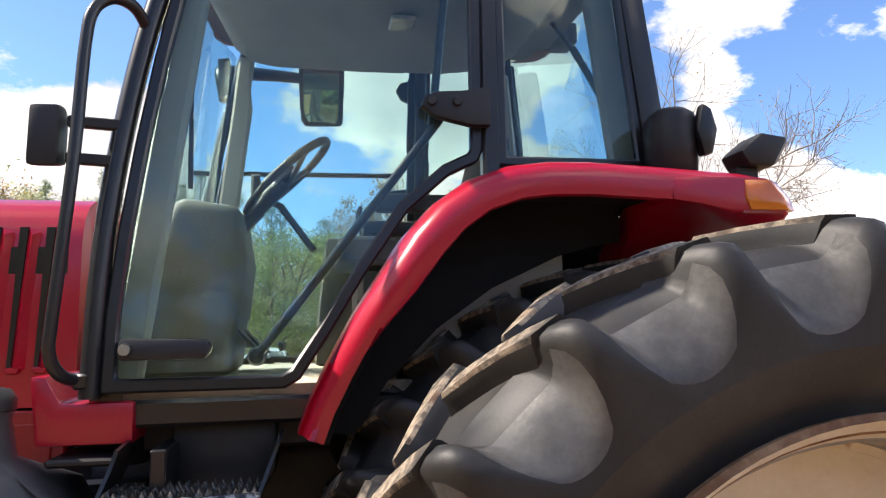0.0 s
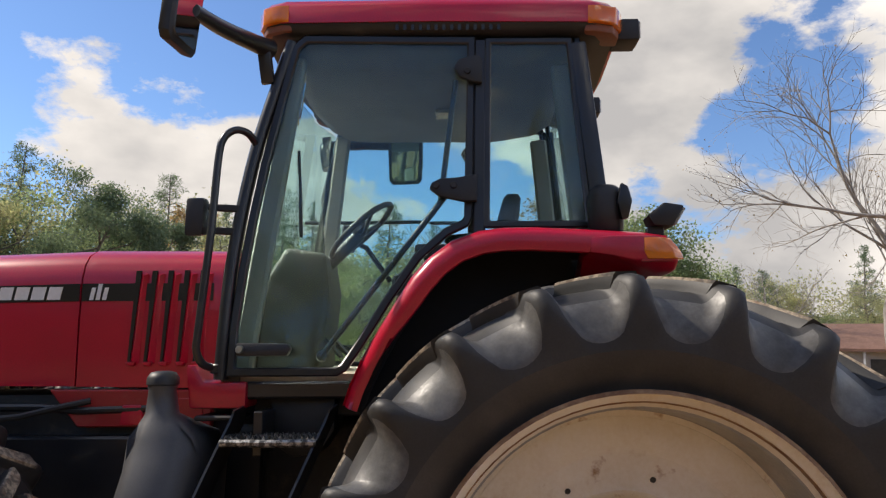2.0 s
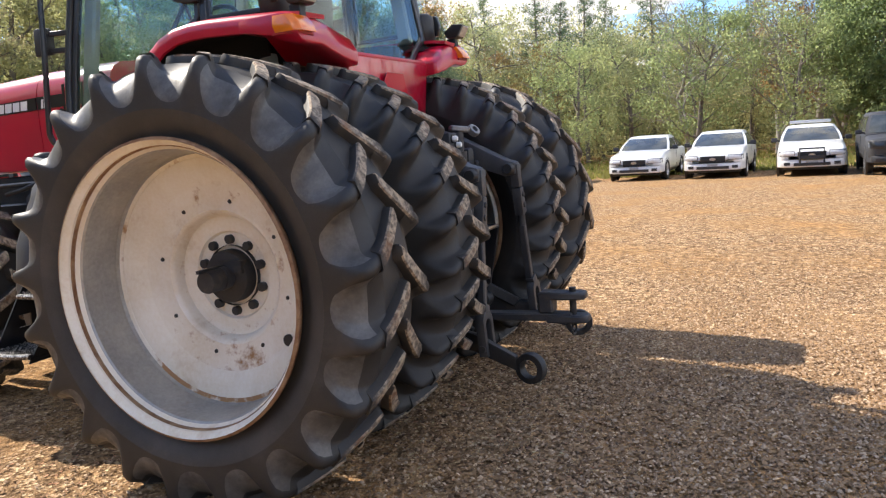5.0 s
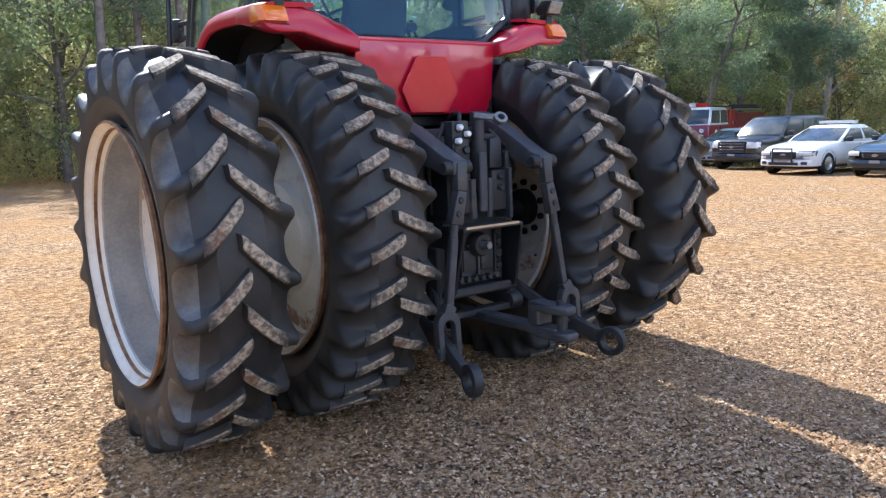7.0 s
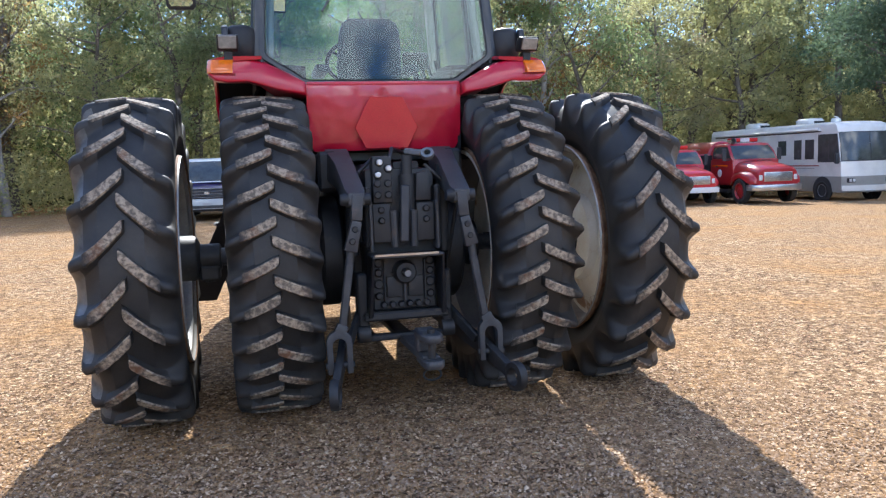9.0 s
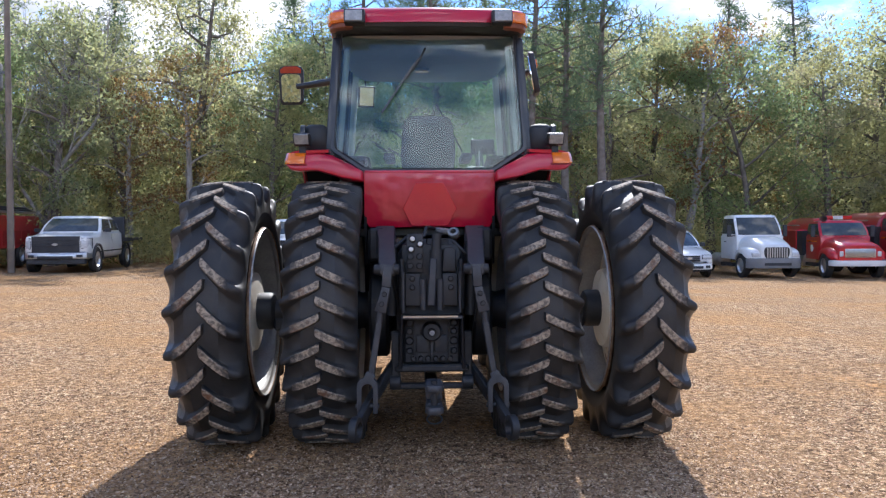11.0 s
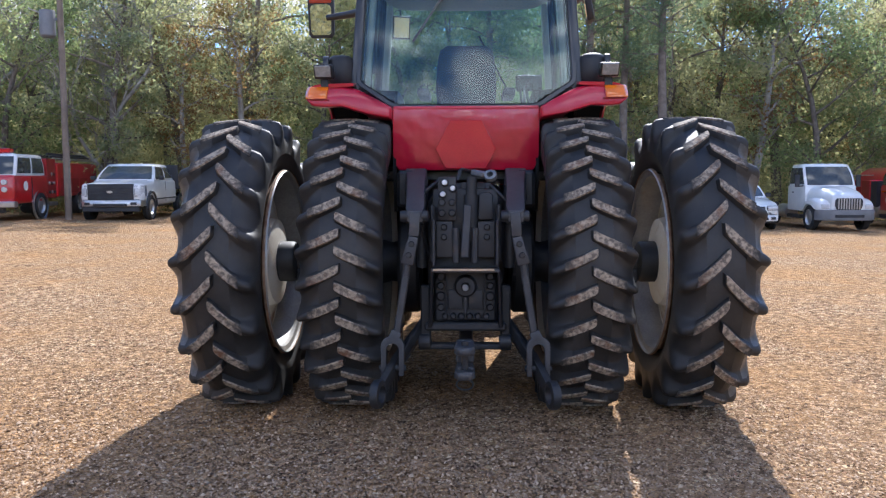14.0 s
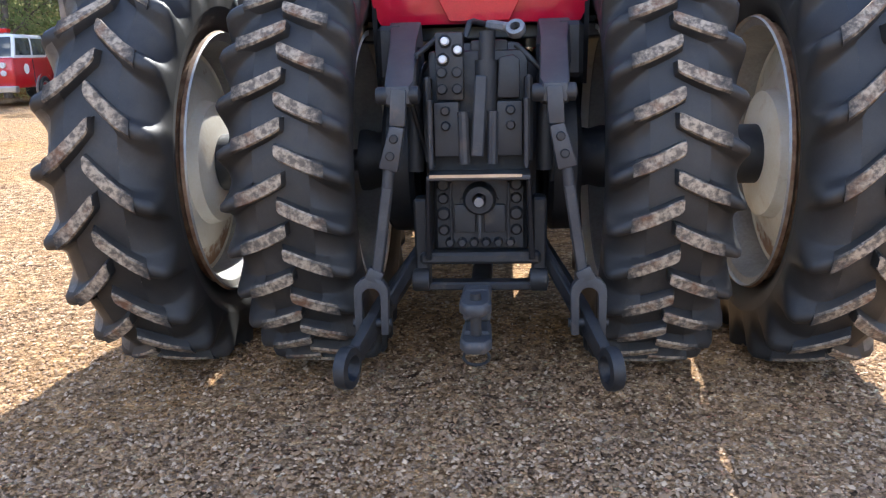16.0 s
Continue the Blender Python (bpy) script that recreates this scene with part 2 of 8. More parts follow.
LINING = surface("grey_cab_lining", (0.25, 0.243, 0.215), (0.30, 0.29, 0.26), 0.75, big=3, fine=240, bump=0.2, dist=0.001)
HEADLINER = surface("grey_headliner", (0.17, 0.17, 0.165), (0.21, 0.21, 0.20), 0.8, big=3, fine=240, bump=0.2, dist=0.001)
TRIM_GREY = surface("beige_grey_plastic", (0.05, 0.048, 0.036), (0.072, 0.067, 0.051), 0.6, big=3, fine=200, bump=0.1, dist=0.001)
CREAM = surface("cream_cab_plastic", (0.46, 0.45, 0.38), (0.40, 0.385, 0.33), 0.6, big=3, fine=200, bump=0.1, dist=0.001)
CLOTH = surface("seat_cloth", (0.030, 0.033, 0.042), (0.036, 0.039, 0.050), 0.9, big=12, fine=70, bump=0.05, dist=0.002)
WHITE = surface("white_decal", (0.75, 0.75, 0.73), (0.70, 0.70, 0.68), 0.4, bump=0)
DECAL = surface("black_decal_band", (0.012, 0.012, 0.013), (0.016, 0.016, 0.018), 0.28, bump=0, coat=0.5)
# near-black for recesses under fenders and cab; their deep shade is in the colour
SHADE_BLACK = surface("soot_black", (0.006, 0.006, 0.007), (0.009, 0.009, 0.010), 0.95, big=4, fine=200, bump=0.1, dist=0.001)
SMV = surface("faded_orange_emblem", (0.54, 0.014, 0.031), (0.49, 0.008, 0.028), 0.26, big=6, fine=150, bump=0.05, dist=0.001, coat=0.8)


# ---- geometry helpers ----
class Geo:
    """Vertices and faces of one mesh, gathered piece by piece."""

    def __init__(self):
        self.v, self.f, self.k = [], [], []

    def add(self, v, f, k=0, m=None):
        n = len(self.v)
        self.v += [tuple(m @ Vector(p)) if m else tuple(p) for p in v]
        self.f += [tuple(n + i for i in q) for q in f]
        self.k += [k] * len(f)
        return self

    def box(self, x0, x1, y0, y1, z0, z1, k=0, m=None):
        v = [(x, y, z) for x in (x0, x1) for y in (y0, y1) for z in (z0, z1)]
        return self.add(v, [(0, 1, 3, 2), (4, 6, 7, 5), (0, 4, 5, 1), (2, 3, 7, 6), (0, 2, 6, 4), (1, 5, 7, 3)], k, m)

    def prism(self, poly, axis, a, b, k=0, m=None, shrink=0.0):
        """A polygon in the two other axes (in x, y, z order), pushed from a to b along the axis."""
        n = len(poly)
        cx, cy = sum(p[0] for p in poly) / n, sum(p[1] for p in poly) / n

        def at(p, t, s):
            p = (cx + (p[0] - cx) * s, cy + (p[1] - cy) * s)
            return {"x": (t, p[0], p[1]), "y": (p[0], t, p[1]), "z": (p[0], p[1], t)}[axis]
        v = [at(p, a, 1) for p in poly] + [at(p, b, 1 - shrink) for p in poly]
        f = [tuple(range(n)), tuple(range(2 * n - 1, n - 1, -1))] + [(i, (i + 1) % n, n + (i + 1) % n, n + i) for i in range(n)]
        return self.add(v, f, k, m)

    def tube(self, pts, r, n=8, k=0, m=None, r2=None):
        pts = [Vector(p) for p in pts]
        v, f = [], []
        up = Vector((0.31, 0.17, 0.93))
        last = len(pts) - 1
        for i, p in enumerate(pts):
            d = (pts[min(i + 1, last)] - pts[max(i - 1, 0)]).normalized()
            a = d.cross(up)
            if a.length < 0.05:
                a = d.cross(Vector((1, 0, 0)))
            a.normalize()
            b = d.cross(a)
            rr = r if r2 is None else r + (r2 - r) * i / last
            v += [p + (a * math.cos(t) + b * math.sin(t)) * rr for t in (2 * math.pi * j / n for j in range(n))]
        for i in range(last):
            f += [(i * n + j, i * n + (j + 1) % n, (i + 1) * n + (j + 1) % n, (i + 1) * n + j) for j in range(n)]
        f += [tuple(range(n - 1, -1, -1)), tuple(last * n + j for j in range(n))]
        return self.add(v, f, k, m)

    def lathe(self, prof, n=48, k=0, m=None, closed=False):
        """A profile of (radius, x) turned about the x axis."""
        v, f = [], []
        for r, x in prof:
            v += [(x, r * math.cos(t), r * math.sin(t)) for t in (2 * math.pi * j / n for j in range(n))]
        c = len(prof)
        for i in range(c if closed else c - 1):
            a, b = i * n, ((i + 1) % c) * n
            f += [(a + j, a + (j + 1) % n, b + (j + 1) % n, b + j) for j in range(n)]
        return self.add(v, f, k, m)

    def flip(self, yes=True):
        """Mirrors what has been gathered to the other side of the tractor."""
        if yes:
            self.v = [(-x, y, z) for x, y, z in self.v]
        return self

    def turned(self, f):
        """Moves every gathered point by a rule."""
        self.v = [f(p) for p in self.v]
        return self

    def loft(self, rings, k=0, m=None, caps=True, closed=True):
        """Skins rings of equal length."""
        n = len(rings[0])
        v = [p for r in rings for p in r]
        f = []
        for i in range(len(rings) - 1):
            for j in range(n if closed else n - 1):
                f.append((i * n + j, i * n + (j + 1) % n, (i + 1) * n + (j + 1) % n, (i + 1) * n + j))
        if caps and closed:
            f += [tuple(range(n)), tuple((len(rings) - 1) * n + j for j in range(n))]
        return self.add(v, f, k, m)

    def bar(self, p, q, w, h, k=0, up=(0, 0, 1), w2=None, h2=None):
        """A rectangular bar from p to q, w wide and h high."""
        p, q = Vector(p), Vector(q)
        d = (q - p).normalized()
        a = d.cross(Vector(up)).normalized()
        b = a.cross(d)
        w2, h2 = w2 or w, h2 or h
        r = [[p + a * i * w / 2 + b * j * h / 2 for i, j in ((-1, -1), (1, -1), (1, 1), (-1, 1))],
             [q + a * i * w2 / 2 + b * j * h2 / 2 for i, j in ((-1, -1), (1, -1), (1, 1), (-1, 1))]]
        return self.loft(r, k)

    def mesh(self, name, mats, bevel=0.0, segs=1, smooth=35):
        me = bpy.data.meshes.new(name)
        me.from_pydata(self.v, [], self.f)
        for m in mats if isinstance(mats, (list, tuple)) else [mats]:
            me.materials.append(m)
        for p, k in zip(me.polygons, self.k):
            p.material_index = k
        bm = bmesh.new()
        bm.from_mesh(me)
        bmesh.ops.recalc_face_normals(bm, faces=bm.faces)
        if bevel:
            es = [e for e in bm.edges if len(e.link_faces) == 2 and e.calc_face_angle(0) > radians(38)]
            bmesh.ops.bevel(bm, geom=es, offset=bevel, segments=segs, profile=0.6, affect="EDGES", clamp_overlap=True)
        if smooth:
            for fc in bm.faces:
                fc.smooth = True
            for e in bm.edges:
                if len(e.link_faces) == 2 and e.calc_face_angle(0) > radians(smooth):
                    e.smooth = False
        bm.to_mesh(me)
        bm.free()
        return me


def true_place(p):
    """From the tractor's drawn sizes to its true stance: it leans a little nose down on its tyres."""
    x, y, z = p
    if abs(x) < 0.87:
        x *= 1 + 0.068 * smoothstep(-0.1, 0.3, y) * smoothstep(0.5, 0.65, abs(x)) * min(1.0, max(0.0, (2.8 - z) / 1.2))
    z = 0.977 * z - 0.0257 * y + 0.039
    return 0.993 * x, 0.939 * max(y, 0) + 1.018 * min(y, 0) + 0.0102 * z - 0.0206, z - 0.025 * max(0.0, z - 1.5)



def part(name, geo, mats, parent=None, label="", bevel=0.0, segs=1, smooth=35, at=None):
    """Links gathered geometry as ONE mesh object under a thing or a part."""
    if not at and parent is not None and parent.get("body"):
        geo.v = [true_place(p) for p in geo.v]
    ob = new(name, geo.mesh(name, mats, bevel, segs, smooth))
    if at:
        ob.matrix_basis = at
    elif parent is not None and parent.get("body"):
        ob["body"] = 1
    ob.parent = parent
    return tagged(ob, label)


def thing(name, label, category, at=None, group=""):
    ob = new(name)
    ob.empty_display_size = 0.2
    if at:
        ob.matrix_basis = at
    return tagged(ob, label, category, group)


def eased(pts, n=5):
    """A smooth run of points through the given ones."""
    p = [Vector(q) for q in pts]
    p = [p[0] * 2 - p[1]] + p + [p[-1] * 2 - p[-2]]
    out = []
    for a, b, c, d in zip(p, p[1:], p[2:], p[3:]):
        for i in range(n):
            t = i / n
            out.append(0.5 * (2 * b + (c - a) * t + (2 * a - 5 * b + 4 * c - d) * t * t + (3 * b - a - 3 * c + d) * t ** 3))
    return out + [p[-2]]


def smoothstep(a, b, t):
    t = min(1.0, max(0.0, (t - a) / (b - a)))
    return t * t * (3 - 2 * t)


def ground_height(x, y):
    """The yard is level round the tractor and falls away a little towards the parked cars and the wood."""
    return smoothstep(3, 13, math.hypot(x, y)) * (-0.0162 * max(-45, min(45, x)) - 0.0097 * max(-45, min(45, y)))


# ---- ground ----
def ground_material():
    m = bpy.data.materials.new("gravel_and_clay")
    m.use_nodes = True
    nt, b = nodes_of(m)
    co = nt.nodes.new("ShaderNodeTexCoord").outputs["Object"]
    v1 = nt.nodes.new("ShaderNodeTexVoronoi")
    v1.inputs["Scale"].default_value = 58.0
    nt.links.new(co, v1.inputs["Vector"])
    v2 = nt.nodes.new("ShaderNodeTexVoronoi")
    v2.inputs["Scale"].default_value = 19.0
    nt.links.new(co, v2.inputs["Vector"])
    stone = ramp_of(nt, v1.outputs["Color"], 0.22, 0.80, (0.11, 0.064, 0.036), (0.58, 0.385, 0.215))
    stone = mix_of(nt, 0.5, stone, ramp_of(nt, v2.outputs["Color"], 0.25, 0.80, (0.135, 0.078, 0.042), (0.55, 0.340, 0.172)))
    bright = nt.nodes.new("ShaderNodeSeparateColor")
    nt.links.new(v1.outputs["Color"], bright.inputs[0])
    stone = mix_of(nt, ramp_of(nt, bright.outputs[1], 0.80, 0.86), stone, (0.66, 0.47, 0.29))
    clay = mix_of(nt, ramp_of(nt, noise_tex(nt, co, 1.1, 6), 0.35, 0.65), (0.43, 0.237, 0.098), (0.385, 0.237, 0.117))
    col = mix_of(nt, ramp_of(nt, noise_tex(nt, co, 0.45, 8, 0.7), 0.38, 0.56), clay, stone)
    col = mix_of(nt, 0.5, col, ramp_of(nt, noise_tex(nt, co, 22, 5), 0.3, 0.7, (0.32, 0.32, 0.32), (0.68, 0.68, 0.68)), "OVERLAY")
    clods = noise_tex(nt, co, 13.0, 8.0, 0.75)
    col = mix_of(nt, 0.8, col, ramp_of(nt, clods, 0.40, 0.60, (0.20, 0.19, 0.18), (0.80, 0.79, 0.77)), "OVERLAY")
    nt.links.new(col, b.inputs["Base Color"])
    b.inputs["Roughness"].default_value = 0.95
    b.inputs["Specular IOR Level"].default_value = 0.08
    lift = nt.nodes.new("ShaderNodeMath")
    lift.operation = "MULTIPLY_ADD"
    lift.inputs[1].default_value = 2.2
    nt.links.new(clods, lift.inputs[0])
    nt.links.new(v1.outputs["Distance"], lift.inputs[2])
    bump_of(nt, b, lift.outputs[0], 0.7, 0.03)
    return m


def build_ground():
    def axis(hi, near):
        t = np.linspace(-near, near, 60)
        far = np.geomspace(near * 1.15, hi, 26)
        return sorted([*(-far), *t, *far])
    xs, ys = axis(900, 14), axis(900, 14)
    v = []
    for x in xs:
        for y in ys:
            z = ground_height(x, y)
            if math.hypot(x, y) < 40:
                z += 0.010 * noise.noise(Vector((x * 0.9, y * 0.9, 0))) + 0.02 * noise.noise(Vector((x * 0.25, y * 0.25, 3)))
            v.append((x, y, z - 0.006))
    n = len(ys)
    f = [(i * n + j, (i + 1) * n + j, (i + 1) * n + j + 1, i * n + j + 1) for i in range(len(xs) - 1) for j in range(n - 1)]
    g = Geo().add(v, f)
    me = g.mesh("ground", ground_material(), smooth=180)
    tagged(new("ground", me), "orange-tan clay and gravel yard", "ground", kind="structure")


build_ground()


# ---- tractor ----
TR = thing("tractor", "red farm tractor with glass cab and dual rear wheels", "tractor")
TR["body"] = 1
AXLE_Z, TYRE_R = 0.92, 0.957


def tyre_geo(R, half, rim_r, lugs, lug_h, turn=0.0, n=126, sweep=1.2, wide=1.0, dusty=False):
    """A farm tyre about the x axis, outer side towards -x: carcass with slanting lugs whose rounded ends reach down the shoulder."""
    g = Geo()
    rc = R - lug_h
    kd = (rc - rim_r) / 0.303
    low = (rc - 0.185 * kd, half * 1.047)
    side = [(rim_r - 0.012, half * 0.80), (rim_r + 0.03, half * 0.86), (rim_r + (rc - rim_r) * 0.2, half * 0.985), low]
    g.lathe([(r, -x) for r, x in side], n, 3 if dusty else 0).lathe(side, n).lathe([(rc - 0.006, -half * 0.46), (rc, 0), (rc - 0.006, half * 0.46)], n)
    pitch = 2 * math.pi * R / lugs
    # the shoulder: hollow bays that run up into crests, each crest ending in a horn level with the sidewall
    bay = [(rc - 0.006, 0.46), (rc - 0.018, 0.62), (rc - 0.040 * kd, 0.76), (rc - 0.066 * kd, 0.87), (rc - 0.092 * kd, 0.945), (rc - 0.116 * kd, 0.995), (rc - 0.138 * kd, 1.028), (rc - 0.160 * kd, 1.044), (rc - 0.185 * kd, 1.047)]
    crest = [(R - 0.007, 0.46), (R - 0.009, 0.66), (R - 0.013, 0.85), (R - 0.020, 0.975), (R - 0.042, 1.05), (R - 0.080 * kd, 1.072), (R - 0.120 * kd, 1.068), (R - 0.165 * kd, 1.056), (rc - 0.185 * kd, 1.047)]
    width = [0.066, 0.064, 0.060, 0.054, 0.050, 0.058, 0.080, 0.125, 0.16]
    soft = [0.020, 0.030, 0.042, 0.056, 0.068, 0.076, 0.078, 0.065, 0.05]
    back = [0.104, 0.127, 0.142, 0.150, 0.154, 0.157, 0.160, 0.162, 0.163] if sweep > 1 else [0.070, 0.102, 0.128, 0.146, 0.156, 0.160, 0.163, 0.165, 0.166]
    rise = [0.0, 0.03, 0.13, 0.34, 0.68, 0.94, 1.0, 0.94, 0.68, 0.34, 0.13, 0.03]
    slant = [0.0, 0.062, 0.108, 0.132]     # metres back along the tread
    if sweep < 1:
        slant = [0.0, 0.036, 0.074, 0.106]
    for sgn in (-1, 1):
        v, f, kk = [], [], []
        cols = lugs * 12
        for (rb, ub), (rt, ut), w, so, sl in zip(bay, crest, width, soft, back):
            w, so = w * wide, so * wide
            reach = min(w * 0.5 + so, pitch * 0.46)
            so = reach - w * 0.5
            offs = [-pitch * 0.5, -reach, -w * 0.5 - so * 0.7, -w * 0.5 - so * 0.4, -w * 0.5 - so * 0.12, -w * 0.36, 0.0, w * 0.36, w * 0.5 + so * 0.12, w * 0.5 + so * 0.4, w * 0.5 + so * 0.7, reach]
            for i in range(lugs):
                th0 = 2 * math.pi * (i + (0.5 if sgn > 0 else 0)) / lugs + radians(turn)
                for o, h in zip(offs, rise):
                    r, u, t = rb + (rt - rb) * h, ub + (ut - ub) * h, th0 + (sl * sweep + o + 0.003 * math.sin(i * 2.7 + sgn) * (h > 0.5)) / R
                    v.append((sgn * u * half, r * math.cos(t), r * math.sin(t)))
        for a in range(len(bay) - 1):
            for c in range(cols):
                f.append((a * cols + c, a * cols + (c + 1) % cols, (a + 1) * cols + (c + 1) % cols, (a + 1) * cols + c))
                # outer-side bays take the paler rubber: dust and painted sheen in one colour
                kk.append(2 if dusty and sgn < 0 and 2 <= a <= 6 and c % 12 in (0, 1, 2, 3, 8, 9, 10, 11) else 0)
        n0 = len(g.v)
        g.v += v
        g.f += [tuple(n0 + a for a in q) for q in f]
        g.k += kk
        # the worn lug bars across the tread
        for i in range(lugs):
            th0 = 2 * math.pi * (i + (0.5 if sgn > 0 else 0)) / lugs + radians(turn)
            jit = 0.003 * math.sin(i * 2.7 + sgn)
            v, f, kk = [], [], []
            # stations along the bar: (place across, narrowing), rounded at the inner end
            for k, (u, nar) in enumerate(((-0.055, 0.55), (-0.035, 0.86), (0.02, 1.0), (0.25, 1.0), (0.50, 1.0), (0.74, 1.0))):
                q = max(0.0, min(1.0, (u + 0.055) / 0.795))
                rt, rb = R - 0.004 * q * q, rc - 0.026 * kd * q * q
                sl = (slant[3] * (1 - (1 - q) ** 1.22) - 0.004 * (1 - q)) * sweep
                w, wb = 0.072 * nar * wide, (0.078 + 0.020 * q) * wide * (0.6 + 0.4 * nar)
                ub = u - 0.10 * q if u > 0 else u - 0.03
                lip = 0.007
                sec = ((0.0, -w * 0.5 - (wb - w) * 0.9), (0.45, -w * 0.5 - (wb - w) * 0.32), (1 - lip / lug_h, -w * 0.5), (1.0, -w * 0.4), (1.0, w * 0.4), (1 - lip / lug_h, w * 0.5), (0.5, w * 0.5 + (wb - w) * 0.1), (0.0, w * 0.5 + (wb - w) * 0.4))
                for hgt, off in sec:
                    r, uu = rb - 0.006 + (rt - rb + 0.006) * hgt, ub + (u - ub) * hgt
                    t = th0 + (sl + off + jit) / R
                    v.append((sgn * uu * half, r * math.cos(t), r * math.sin(t)))
            m = 8
            for k in range(5):
                for q in range(m - 1):
                    f.append((k * m + q, k * m + q + 1, (k + 1) * m + q + 1, (k + 1) * m + q))
                    kk.append(1 if q in (2, 3, 4) else 0)
            f += [tuple(range(m)), tuple(range(5 * m, 6 * m))]
            kk += [0, 0]
            n0 = len(g.v)
            g.v += v
            g.f += [tuple(n0 + a for a in q) for q in f]
            g.k += kk
    return g


def flatten_foot(g, drop, depth=0.0):
    """Presses the tyre flat where it stands; drop is the axle's height."""
    out = []
    for x, y, z in g.v:
        if z < -drop + 0.04 + depth:
            bulge = max(0.0, (-drop + 0.04 - z)) * 0.5
            z = max(z, -drop - 0.012)
            x += math.copysign(bulge * 0.3, x)
        out.append((x, y, z))
    g.v = out
    return g


def rear_wheel(x, flip, lugs, turn, sweep, wide):
    """Rim with tyre, bolts and hub; the dished face looks towards -x unless flipped."""
    at = pose(x, 0.0, AXLE_Z)
    sx = -1 if flip else 1
    ro, ri = 0.612, 0.575
    prof = [(ro, -0.245), (ro + 0.004, -0.236), (ro - 0.008, -0.222), (0.592, -0.212), (0.586, -0.186), (0.573, -0.168), (0.566, -0.160), (0.560, -0.06), (0.552, 0.0), (0.556, 0.016), (0.549, 0.030), (0.533, 0.034), (0.523, 0.050), (0.50, 0.052),
            (0.42, 0.070), (0.315, 0.092), (0.302, 0.088), (0.290, 0.094), (0.280, 0.108), (0.268, 0.142), (0.25, 0.152), (0.20, 0.154), (0.19, 0.166), (0.0, 0.168)]
    back = [(0.0, 0.186), (0.20, 0.186), (0.26, 0.172), (0.285, 0.165), (0.30, 0.112), (0.40, 0.08), (0.47, 0.042), (0.53, 0.036), (0.548, 0.05), (0.552, 0.12), (ri, 0.17), (ri, 0.214), (ro - 0.006, 0.222), (ro + 0.004, 0.236), (ro, 0.245),
            (ro - 0.02, 0.236), (ro - 0.03, 0.2)]
    if abs(x) < 1.0:
        prof = [(r - 0.012 * (r > 0.57), max(px, -0.205)) if px < -0.15 else (r, px) for r, px in prof]
    g = Geo()
    g.lathe(prof[:6], 72)
    g.lathe(prof[5:11], 72, 2)
    g.lathe(prof[10:], 72, 3)
    g.lathe(back[:9], 72)
    g.lathe(back[8:15], 72, 2)
    lip = 0.245 if abs(x) > 1.0 else 0.205
    g.lathe([(ro, -lip), (ro + 0.012, -lip + 0.007), (ro + 0.010, -lip + 0.023), (ri + 0.01, -0.20), (ri + 0.01, 0.20), (ro + 0.010, 0.222), (ro, 0.245)], 72, 1)
    w = part("wheel_rim", g.flip(flip), [RIM, RUST, RIM_BARREL, RIM_DISC], TR, "dished cream-painted steel rim with rust stains", at=at)
    part("tyre", flatten_foot(tyre_geo(TYRE_R, 0.229, ro, lugs, 0.042, turn, 126, sweep, wide, abs(x) > 1.0), AXLE_Z).flip(flip), [RUBBER, LUGTOP, RUBBER_DUST_SHEEN, RUBBER_SIDE], w, "black rubber tractor tyre with worn muddy lugs", smooth=50)
    h = Geo()
    h.lathe([(0.0, -0.03), (0.046, -0.028), (0.05, -0.02), (0.05, 0.10), (0.085, 0.104), (0.112, 0.108), (0.119, 0.12), (0.119, 0.176)], 32)
    h.box(-0.07, 0.12, -0.008, 0.008, 0.044, 0.058).box(0.09, 0.13, -0.10, 0.02, 0.02, 0.075)
    part("hub", h.flip(flip), IRON, w, "dark iron wheel hub")
    for i in range(10):
        a = 2 * math.pi * (i + 0.5) / 10
        b = Geo().lathe([(0.0, -0.03), (0.017, -0.03), (0.021, -0.026), (0.021, 0.004)], 12).flip(flip)
        part("wheel_bolt", b, IRON, w, at=pose(sx * 0.17, 0.162 * math.cos(a), 0.162 * math.sin(a)), smooth=30)
    part("valve_hole", Geo().lathe([(0.0, -0.004), (0.024, -0.004), (0.027, 0.0), (0.027, 0.006)], 18), BLACK, w, "dark hole in the rim's dish", at=pose(sx * 0.062, -0.335, -0.26))
    for i in range(8):
        a = 2 * math.pi * (i + 0.3) / 8
        part("rim_stud", Geo().lathe([(0.0, -0.006), (0.008, -0.006), (0.010, 0.0), (0.010, 0.004)], 8), IRON, w, at=pose(sx * 0.086, 0.345 * math.cos(a), 0.345 * math.sin(a)))
    return w


for wx, fl, lg, tn, sw, wd in ((-1.445, False, 21, 9.2, 1.2, 1.0), (-0.722, True, 30, 2.2, 0.72, 0.80), (0.722, False, 30, 3.1, 0.72, 0.80), (1.445, True, 21, 8.6, 1.2, 1.0)):
    rear_wheel(wx, fl, lg, tn, sw, wd)


# ---- tractor: fenders, rear panel ----
ARCH = [(1.03, 1.44), (1.003, 1.515), (0.955, 1.615), (0.89, 1.735), (0.817, 1.847), (0.757, 1.94), (0.687, 2.018), (0.60, 2.08), (0.493, 2.118), (0.39, 2.13), (0.279, 2.131), (0.07, 2.12),
        (-0.141, 2.106), (-0.225, 2.092)]


def arch_normals(curve):
    out = []
    for i in range(len(curve)):
        a, b = curve[max(i - 1, 0)], curve[min(i + 1, len(curve) - 1)]
        d = Vector((b[0] - a[0], b[1] - a[1])).normalized()
        out.append((d[1], -d[0]))
    return out


